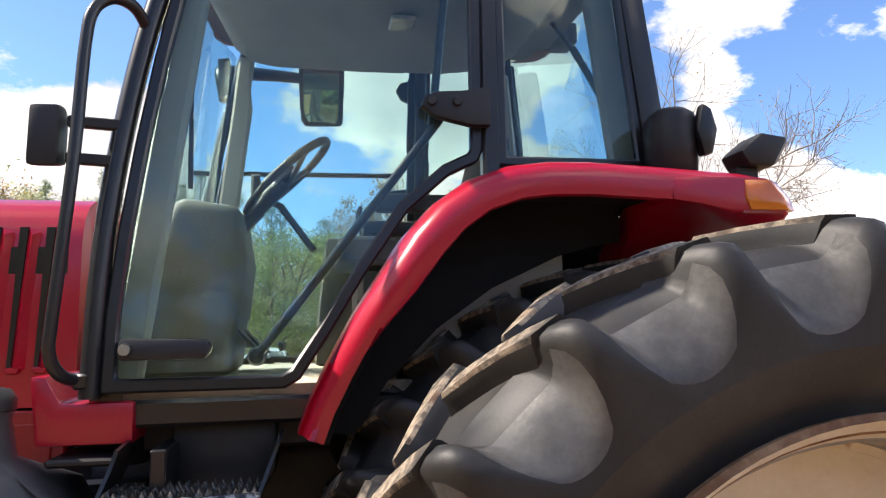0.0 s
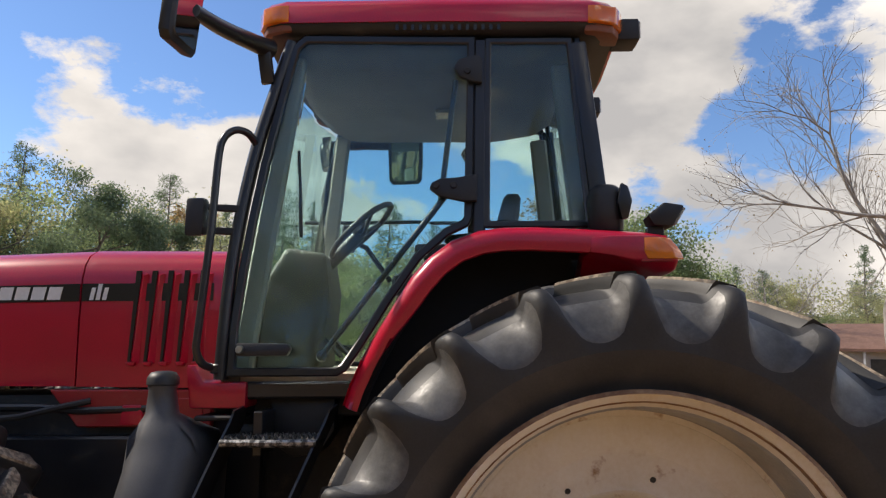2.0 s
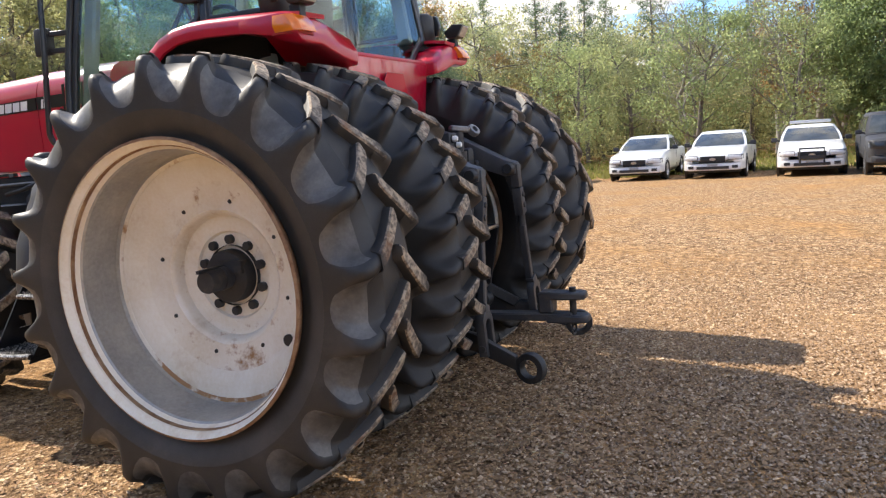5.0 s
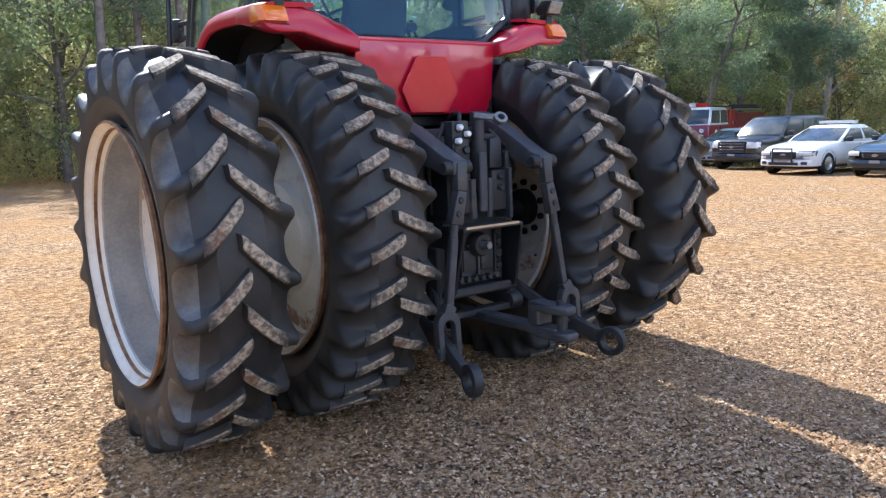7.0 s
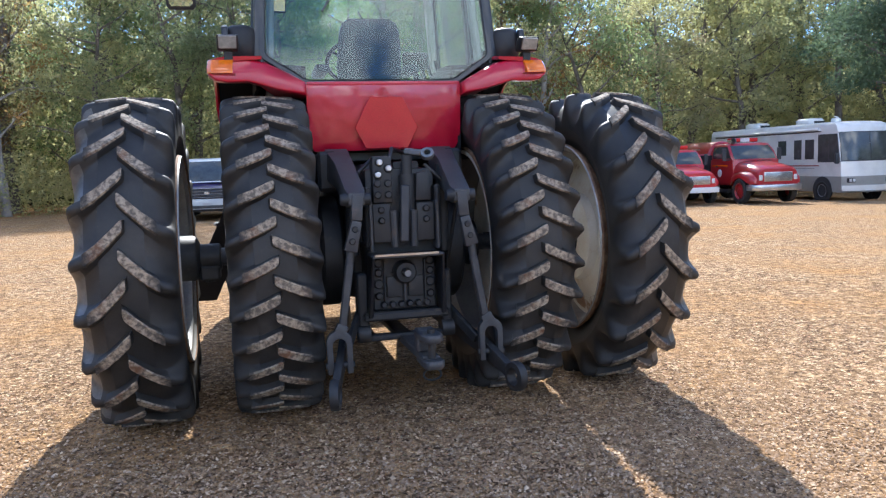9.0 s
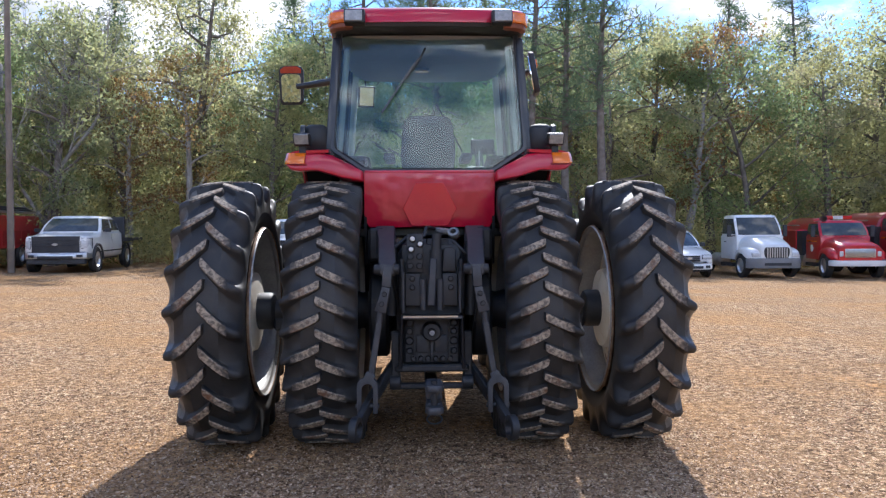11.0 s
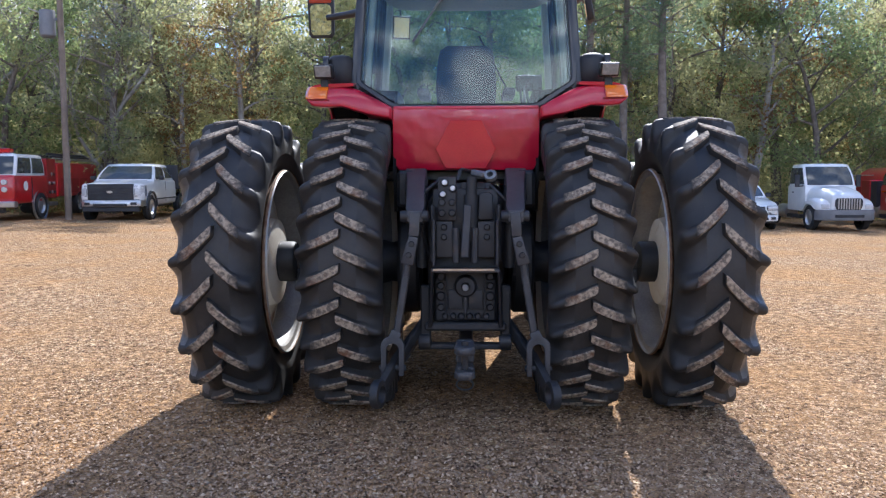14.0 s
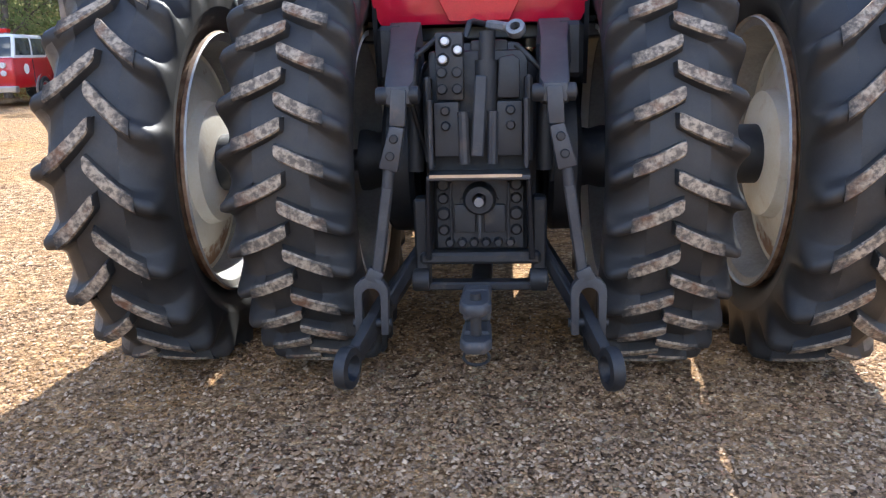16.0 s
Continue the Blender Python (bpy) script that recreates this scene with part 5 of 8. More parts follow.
# ---- tractor: rear hitch and power take-off ----
CEN = part("rear_casting", Geo().box(-0.20, 0.20, -0.52, -0.24, 0.56, 1.40), IRON, TR, "dark cast rear housing with hydraulic couplings", bevel=0.02, segs=2)
for sx in (-1, 1):
    part("casting_rib", Geo().box(-0.215, -0.185, -0.60, -0.30, 0.95, 1.30).flip(sx > 0), IRON, CEN, bevel=0.01)
    part("side_column", Geo().tube([(-0.27, -0.42, 0.90), (-0.27, -0.42, 1.42)], 0.035, 14).flip(sx > 0), IRON, CEN)
    vb = part("valve_bank", Geo().box(-0.175, -0.075, -0.605, -0.50, 0.98, 1.20).flip(sx > 0), IRON, CEN, "bolted side plate", bevel=0.010, segs=2)
    for z in (1.165, 1.105):
        part("plate_bolt", Geo().lathe([(0, -0.022), (0.014, -0.022), (0.020, -0.014), (0.020, 0.01)], 8, m=pose(sx * 0.128, -0.605, z, 0, 0, 90)), IRON, vb)
    part("bank_rail", Geo().box(-0.200, -0.180, -0.63, -0.50, 0.93, 1.21).flip(sx > 0), LINKS, vb, bevel=0.005)
    part("inner_rod", Geo().tube([(sx * 0.055, -0.60, 0.95), (sx * 0.06, -0.60, 1.16)], 0.022, 10), LINKS, CEN)
    # lift arm, link, lower arm
    la = part("lift_arm", Geo().loft([[(x, -0.22, z) for x, z in ((-0.40, 1.36), (-0.24, 1.36), (-0.25, 1.54), (-0.39, 1.54))], [(x, -0.45, z) for x, z in ((-0.365, 1.30), (-0.245, 1.30), (-0.25, 1.45), (-0.36, 1.45))],
                                    [(x, -0.74, z) for x, z in ((-0.345, 1.19), (-0.235, 1.19), (-0.235, 1.29), (-0.345, 1.29))], [(x, -0.80, z) for x, z in ((-0.335, 1.20), (-0.245, 1.20), (-0.245, 1.27), (-0.335, 1.27))]]).flip(sx > 0), LINKS, TR, "grey-black hydraulic lift arm", bevel=0.014, segs=2)
    part("arm_pin", Geo().lathe([(0, -0.085), (0.028, -0.085), (0.034, -0.075), (0.034, 0.075), (0, 0.085)], 16, m=pose(sx * 0.29, -0.765, 1.235)), IRON, la)
    part("arm_bracket", Geo().box(-0.44, -0.32, -0.30, -0.16, 1.28, 1.52).flip(sx > 0), IRON, la, bevel=0.02)
    ll = part("lift_link", Geo().bar((-0.285, -0.785, 1.26), (-0.295, -0.79, 1.12), 0.06, 0.05, up=(0, 1, 0)).bar((-0.295, -0.79, 1.12), (-0.335, -0.79, 0.955), 0.055, 0.055, up=(0, 1, 0), w2=0.075).flip(sx > 0), LINKS, TR, "adjustable hitch lift link", bevel=0.01, segs=2)
    part("link_rod", Geo().tube([(-0.333, -0.79, 0.97), (-0.345, -0.79, 0.88)], 0.022, 12).bar((-0.343, -0.79, 0.89), (-0.40, -0.80, 0.52), 0.042, 0.04, up=(0, 1, 0)).flip(sx > 0), LINKS, ll, bevel=0.006)
    for zz in (1.075, 1.01):
        part("link_bolt", Geo().lathe([(0, -0.034), (0.014, -0.034), (0.018, -0.028), (0.018, 0.03)], 10, m=pose(sx * (0.302 + (1.10 - zz) * 0.25), -0.79, zz, 0, 0, 90)), IRON, ll)
    # flat forged clevis: two cheeks under a solid crown
    a0 = [(0.068 * math.cos(a), 0.475 + 0.062 * math.sin(a)) for a in (math.pi * i / 8 for i in range(9))]
    a1 = [(0.036 * math.cos(a), 0.455 + 0.036 * math.sin(a)) for a in (math.pi * i / 8 for i in range(9))]
    outl = [(0.066, 0.30)] + a0 + [(-0.066, 0.30)]
    inl = [(0.036, 0.30)] + a1 + [(-0.036, 0.30)]
    rings = [[(x - 0.42, y - 0.06 * (0.55 - z), z) for x, z in ln] for y in (-0.785, -0.83) for ln in (outl, inl)]
    n = len(outl)
    faces = [q for k in range(n - 1) for q in ((k, k + 1, n + k + 1, n + k), (2 * n + k, 2 * n + k + 1, 3 * n + k + 1, 3 * n + k), (k, k + 1, 2 * n + k + 1, 2 * n + k), (n + k, n + k + 1, 3 * n + k + 1, 3 * n + k))] + [(0, n, 3 * n, 2 * n), (n - 1, 2 * n - 1, 4 * n - 1, 3 * n - 1)]
    part("link_fork", Geo().add([p for r in rings for p in r], faces).bar((-0.395, -0.803, 0.56), (-0.418, -0.808, 0.515), 0.062, 0.05, up=(0, 1, 0)).flip(sx > 0), LINKS, ll, bevel=0.005, segs=2)
    part("fork_pin", Geo().lathe([(0.0, -0.076), (0.018, -0.076), (0.018, 0.076), (0.0, 0.076)], 12, m=pose(sx * 0.42, -0.82, 0.345)), IRON, ll)
    la2 = part("lower_arm", Geo().loft([[(-0.27 - 0.02, -0.02, z) for z in (0.44, 0.54)] + [(-0.27 + 0.02, -0.02, z) for z in (0.54, 0.44)], [(-0.405 - 0.022, -0.75, z) for z in (0.31, 0.41)] + [(-0.405 + 0.022, -0.75, z) for z in (0.41, 0.31)],
                                     [(-0.465 - 0.022, -0.99, z) for z in (0.235, 0.31)] + [(-0.465 + 0.022, -0.99, z) for z in (0.31, 0.235)]]).flip(sx > 0), IRON, TR, "dark hitch lower arm with ball eye", bevel=0.01, segs=2)
    part("ball_eye", Geo().lathe([(0.078, -0.022), (0.082, 0.0), (0.078, 0.022), (0.05, 0.026), (0.044, 0.0), (0.05, -0.026)], 26, m=pose(sx * 0.478, -1.062, 0.252, 0, 0, sx * 14), closed=True), IRON, la2, "dark steel ball eye")
    part("sway_bar", Geo().bar((-0.24, -0.45, 0.60), (-0.37, -0.72, 0.40), 0.03, 0.06).flip(sx > 0), IRON, la2, bevel=0.006)
    part("frame_post", Geo().box(-0.275, -0.215, -0.56, -0.44, 0.40, 0.80).flip(sx > 0), IRON, CEN, bevel=0.01)
    part("post_foot", Geo().lathe([(0, -0.04), (0.045, -0.04), (0.05, -0.03), (0.05, 0.03), (0, 0.04)], 16, m=pose(sx * 0.245, -0.56, 0.45)), IRON, CEN)
# shield round the power take-off
SH = part("shaft_shield", Geo().box(-0.205, 0.205, -0.70, -0.50, 0.895, 0.915), LINKS, TR, "steel shield round the power take-off shaft", bevel=0.005)
for sx in (-1, 1):
    part("shield_side", Geo().loft([[(-0.205, -0.70, 0.90), (-0.19, -0.70, 0.90), (-0.19, -0.52, 0.90), (-0.205, -0.52, 0.90)], [(-0.225, -0.62, 0.55), (-0.20, -0.62, 0.55), (-0.20, -0.52, 0.55), (-0.225, -0.52, 0.55)]]).flip(sx > 0), FRAME, SH, bevel=0.004)
part("bright_edge", Geo().box(-0.19, 0.17, -0.706, -0.698, 0.908, 0.92), CHROME, SH, "worn bright edge")
part("back_plate", Geo().box(-0.185, 0.185, -0.545, -0.52, 0.58, 0.89), IRON, SH, bevel=0.008)
for sx in (-1, 1):
    for z, rr in ((0.665, 0.024), (0.735, 0.030), (0.80, 0.024), (0.858, 0.028)):
        part("cover_lobe", Geo().lathe([(0, -0.018), (rr * 0.7, -0.018), (rr, -0.008), (rr, 0.012)], 10, m=pose(sx * 0.150, -0.545, z, 0, 0, 90)), IRON, SH)
    part("cover_panel", Geo().prism([(-0.105, 0.655), (-0.018, 0.655), (-0.018, 0.745), (-0.05, 0.775), (-0.105, 0.775)], "y", -0.565, -0.54).flip(sx > 0), IRON, SH, bevel=0.008, segs=2)
    part("cover_rib", Geo().bar((sx * 0.012, -0.556, 0.745), (sx * 0.075, -0.556, 0.80), 0.014, 0.026, up=(0, 1, 0)), LINKS, SH, bevel=0.003)
    part("cover_rib", Geo().bar((sx * 0.118, -0.556, 0.62), (sx * 0.118, -0.556, 0.87), 0.010, 0.026, up=(0, 1, 0)), IRON, SH, bevel=0.003)
part("cover_rib", Geo().bar((0, -0.556, 0.63), (0, -0.556, 0.75), 0.016, 0.026, up=(0, 1, 0)), LINKS, SH, bevel=0.003)
for k in range(6):
    part("cover_foot", Geo().lathe([(0, -0.03), (0.014, -0.03), (0.02, -0.022), (0.022, 0.01)], 8, m=pose(-0.125 + 0.05 * k, -0.545, 0.612, 0, 0, 90)), IRON, SH)
part("pto_collar", Geo().lathe([(0.03, -0.05), (0.055, -0.05), (0.062, -0.04), (0.07, 0.0), (0.07, 0.03)], 24, m=pose(0, -0.56, 0.80, 0, 0, 90)), IRON, SH)
part("pto_shaft", Geo().lathe([(0, -0.10), (0.019, -0.10), (0.022, -0.09), (0.022, 0.02)], 12, m=pose(0, -0.56, 0.80, 0, 0, 90)), DULL_STEEL, SH, "splined steel shaft end")
part("cross_member", Geo().box(-0.25, 0.25, -0.60, -0.50, 0.525, 0.575), IRON, SH, bevel=0.012)
part("drawbar_support", Geo().box(-0.26, 0.26, -0.58, -0.50, 0.405, 0.44), IRON, SH, bevel=0.008)
DB = part("drawbar", Geo().box(-0.045, 0.045, -1.16, 0.2, 0.385, 0.43), LINKS, TR, "steel drawbar with clevis hammer strap", bevel=0.008)
part("clevis_post", Geo().box(-0.05, 0.05, -1.06, -0.98, 0.43, 0.55), LINKS, DB, bevel=0.010)
part("clevis_top", Geo().prism([(-0.05, -0.98), (0.05, -0.98), (0.055, -1.19), (0.03, -1.235), (-0.03, -1.235), (-0.055, -1.19)], "z", 0.505, 0.548), LINKS, DB, bevel=0.008)
part("drawbar_tip", Geo().prism([(-0.05, -1.02), (0.05, -1.02), (0.055, -1.20), (0.035, -1.245), (-0.035, -1.245), (-0.055, -1.20)], "z", 0.375, 0.418), LINKS, DB, bevel=0.008)
part("clevis_pin", Geo().tube([(0.0, -1.16, 0.36), (0.0, -1.16, 0.57)], 0.019, 12), IRON, DB)
part("pin_ring", Geo().tube([(0.045 * math.cos(a), -1.16, 0.335 + 0.03 * math.sin(a)) for a in (2 * math.pi * i / 16 for i in range(17))], 0.006, 6), IRON, DB)
# hydraulics above
HY = part("hydraulic_block", Geo().box(-0.165, -0.055, -0.585, -0.48, 1.205, 1.47), IRON, TR, "hydraulic valve block with white dust caps", bevel=0.012, segs=2)
for x, z, y in ((-0.125, 1.435, -0.585), (-0.075, 1.40, -0.585), (-0.135, 1.365, -0.585)):
    part("cap_collar", Geo().lathe([(0.022, -0.008), (0.026, -0.002), (0.026, 0.01)], 14, m=pose(x, y, z, 0, 0, 90)), IRON, HY)
    part("dust_cap", Geo().lathe([(0, -0.03), (0.012, -0.03), (0.017, -0.022), (0.017, 0.0)], 14, m=pose(x, y, z, 0, 0, 90)), WHITE, HY, "white dust cap")
for x in (-0.14, -0.08):
    for z in (1.315, 1.25):
        part("plug", Geo().lathe([(0, -0.016), (0.017, -0.016), (0.022, -0.010), (0.022, 0.012)], 8, m=pose(x, -0.585, z, 0, 0, 90)), IRON, HY)
part("right_block", Geo().prism([(0.075, 1.21), (0.165, 1.21), (0.165, 1.36), (0.14, 1.38), (0.085, 1.37)], "y", -0.59, -0.48), IRON, HY, bevel=0.012, segs=2)
TL = part("top_link_bracket", Geo().box(-0.03, 0.12, -0.50, -0.30, 1.24, 1.44), IRON, TR, "top link bracket with steel eye", bevel=0.014, segs=2)
part("top_eye", Geo().lathe([(0.036, -0.016), (0.039, 0), (0.036, 0.016), (0.020, 0.018), (0.018, 0), (0.020, -0.018)], 22, m=pose(0.15, -0.60, 1.475, 0, 35, 75), closed=True), DULL_STEEL, TL, "bare steel link eye")
part("top_link", Geo().bar((0.05, -0.50, 1.50), (0.125, -0.585, 1.482), 0.06, 0.035, w2=0.05), DULL_STEEL, TL, bevel=0.008)
part("top_cylinder", Geo().tube([(0.035, -0.55, 1.08), (0.035, -0.55, 1.36)], 0.045, 18), IRON, TL)
part("top_neck", Geo().tube([(0.035, -0.55, 1.36), (0.04, -0.55, 1.47)], 0.032, 14), IRON, TL)
part("centre_lever", Geo().bar((0.015, -0.60, 1.30), (-0.005, -0.62, 0.98), 0.05, 0.03, up=(0, 1, 0)), LINKS, TL, bevel=0.006)
for i, (a, b, c) in enumerate((((-0.15, -0.50, 1.46), (-0.30, -0.55, 1.30), (-0.22, -0.45, 0.98)), ((0.15, -0.50, 1.42), (0.34, -0.50, 1.20), (0.30, -0.40, 0.85)), ((-0.05, -0.5, 1.45), (-0.02, -0.42, 1.52), (0.08, -0.25, 1.50)))):
    part("hydraulic_hose", Geo().tube([a, tuple(np.array(a) * 0.4 + np.array(b) * 0.6 + np.array((0, -0.03, 0.02))), b, tuple(np.array(b) * 0.4 + np.array(c) * 0.6), c], 0.012, 8), BLACK, TL, smooth=70)


# ---- parked vehicles ----
def paint(name, c, rough=0.28):
    d = tuple(v * 0.86 for v in c)
    return surface(name, c, d, rough, coat=0.6, big=1.5, fine=150, bump=0.02, dist=0.0005, dirt=tuple(0.72 * v + 0.02 for v in c), dirt_p=(0.6, 0.95), dirt_scale=2.5)


WHITE_PAINT = paint("white_car_paint", (0.78, 0.78, 0.76))
BLACK_PAINT = paint("black_car_paint", (0.015, 0.016, 0.02))
MATT_BLACK = surface("matt_black_paint", (0.025, 0.026, 0.03), (0.04, 0.04, 0.043), 0.6)
GREEN_PAINT = paint("dark_green_paint", (0.03, 0.045, 0.05))
SILVER_PAINT = paint("silver_paint", (0.42, 0.43, 0.43))
PURPLE_PAINT = paint("purple_paint", (0.06, 0.045, 0.13))
FIRE_RED = paint("fire_engine_red", (0.50, 0.010, 0.016))
DARK_FIRE_RED = paint("dark_fire_red", (0.36, 0.015, 0.02))
MAROON = paint("maroon_paint", (0.20, 0.012, 0.025))
GREY_PLASTIC = surface("grey_bumper_plastic", (0.16, 0.165, 0.17), (0.2, 0.2, 0.205), 0.55)
DARK_GLASS = surface("dark_window_glass", (0.045, 0.052, 0.052), (0.075, 0.082, 0.08), 0.16, big=2.5, bump=0, coat=0.35)
CAR_TYRE = surface("car_tyre_rubber", (0.02, 0.02, 0.02), (0.035, 0.034, 0.033), 0.8)
HEADLAMP = surface("headlamp_glass", (0.62, 0.63, 0.63), (0.5, 0.5, 0.5), 0.08, big=20, bump=0, coat=1.0)
RED_LENS = surface("red_lens", (0.55, 0.015, 0.015), (0.45, 0.012, 0.012), 0.15, coat=0.8, bump=0)
ALLOY = surface("wheel_steel", (0.55, 0.55, 0.55), (0.42, 0.42, 0.42), 0.28, metal=0.85)


def road_wheel(parent, x, y, r, w, rim_mat):
    """One wheel: tyre and rim."""
    s = 1 if x > 0 else -1
    t = part("wheel", Geo().lathe([(r * 0.62, -w * 0.42), (r * 0.9, -w * 0.5), (r, -w * 0.38), (r, w * 0.38), (r * 0.9, w * 0.5), (r * 0.62, w * 0.42)], 24, closed=True), CAR_TYRE, parent, at=pose(x, y, r))
    part("rim", Geo().lathe([(0, s * w * 0.3), (r * 0.18, s * w * 0.34), (r * 0.3, s * w * 0.22), (r * 0.52, s * w * 0.22), (r * 0.6, s * w * 0.44), (r * 0.66, s * w * 0.42), (r * 0.64, 0)], 20), rim_mat, t)
    return t


def stations(pts):
    """Rings of a car's lower body from (y, bottom, top, half width, rounding)."""
    out = []
    for y, zb, zt, hw, r in pts:
        half = [(hw * 0.86, zb), (hw * 0.97, zb + 0.07), (hw, zb + 0.22), (hw + 0.004, (zb + zt) / 2), (hw - 0.012, zt - r * 1.2), (hw - r * 0.35, zt - r * 0.45), (hw - r, zt - r * 0.1), (hw * 0.5, zt + 0.012)]
        out.append([(-x, y, z) for x, z in half] + [(0, y, zt + 0.02)] + [(x, y, z) for x, z in reversed(half)])
    return out


def smooth_rows(rows, n=4):
    """A smooth run of rows of numbers through the given ones."""
    p = [np.array(r, float) for r in rows]
    p = [p[0] * 2 - p[1]] + p + [p[-1] * 2 - p[-2]]
    out = []
    for a, b, c, d in zip(p, p[1:], p[2:], p[3:]):
        for t in np.arange(n) / n:
            out.append(0.5 * (2 * b + (c - a) * t + (2 * a - 5 * b + 4 * c - d) * t * t + (3 * b - a - 3 * c + d) * t ** 3))
    return [tuple(r) for r in out] + [tuple(p[-2])]


def slab(front, back):
    """A thin shell between two grids of points of equal size."""
    nu, nv = len(front), len(front[0])
    v = [p for g in (front, back) for row in g for p in row]
    o, f = nu * nv, []
    for i in range(nu - 1):
        for j in range(nv - 1):
            a, b, c, d = i * nv + j, (i + 1) * nv + j, (i + 1) * nv + j + 1, i * nv + j + 1
            f += [(a, b, c, d), (o + d, o + c, o + b, o + a)]
    rim = [i * nv for i in range(nu)] + [(nu - 1) * nv + j for j in range(1, nv)] + [i * nv + nv - 1 for i in range(nu - 2, -1, -1)] + [j for j in range(nv - 2, 0, -1)]
    f += [(a, b, o + b, o + a) for a, b in zip(rim, rim[1:] + rim[:1])]
    return Geo().add(v, f)


def cabin(parent, base, top, hw_b, hw_t, zb, zt, glass_mat, roof_mat, doors=2, rear_glass=True, bow=0.14):
    """Greenhouse: a rounded painted shell, and curved panes set a little proud of it. base and top: (rear y, front y)."""
    def at(side, u, v):
        hw = hw_b + (hw_t - hw_b) * v + 0.035 * math.sin(math.pi * v)
        yr, yf = base[0] + (top[0] - base[0]) * v, base[1] + (top[1] - base[1]) * v + 0.05 * math.sin(math.pi * v)
        z = zb + (zt - 0.075 - zb) * v
        s = 2 * u - 1
        if side == 0:
            return Vector((hw * s, yr + 0.6 * bow * abs(s) ** 2.6, z))
        if side == 2:
            return Vector((-hw * s, yf - bow * abs(s) ** 2.6, z))
        a, b = yr + 0.6 * bow, yf - bow
        x = hw + 0.025 * math.sin(math.pi * u)
        return Vector((x, a + (b - a) * u, z)) if side == 1 else Vector((-x, b + (a - b) * u, z))

    n = 8
    rings = [[at(sd, k / n, v) for sd in range(4) for k in range(n)] for v in (0, 0.2, 0.4, 0.6, 0.8, 0.93, 1.0)]
    mid = Vector((0, (top[0] + top[1]) / 2, 0))
    for sc, up in ((0.955, 0.03), (0.88, 0.052), (0.70, 0.068), (0.40, 0.075)):
        rings.append([Vector((p.x * sc, mid.y + (p.y - mid.y) * (0.25 + 0.75 * sc), p.z + up)) for p in rings[6]])
    shell = part("roof", Geo().loft(rings), roof_mat, parent, smooth=48)
    heart = Vector((0, (base[0] + base[1]) / 2, (zb + zt) / 2))

    def pane(name, side, u0, u1, v0, v1):
        def nrm(u, v):
            m = (at(side, u + 0.01, v) - at(side, u - 0.01, v)).cross(at(side, u, v + 0.01) - at(side, u, v - 0.01)).normalized()
            return m if m.dot(at(side, u, v) - heart) > 0 else -m
        us, vs = [u0 + (u1 - u0) * k / 8 for k in range(9)], [v0 + (v1 - v0) * k / 5 for k in range(6)]
        part(name, slab([[at(side, u, v) + nrm(u, v) * 0.009 for v in vs] for u in us], [[at(side, u, v) - nrm(u, v) * 0.012 for v in vs] for u in us]), glass_mat, shell, smooth=40)
    pane("windscreen", 2, 0.045, 0.955, 0.07, 0.93)
    if rear_glass:
        pane("rear_window", 0, 0.08, 0.92, 0.12, 0.90)
    for side in (1, 3):
        for i in range(doors):
            pane("side_window", side, i / doors + 0.03, (i + 1) / doors - 0.03, 0.12, 0.88)
    return shell


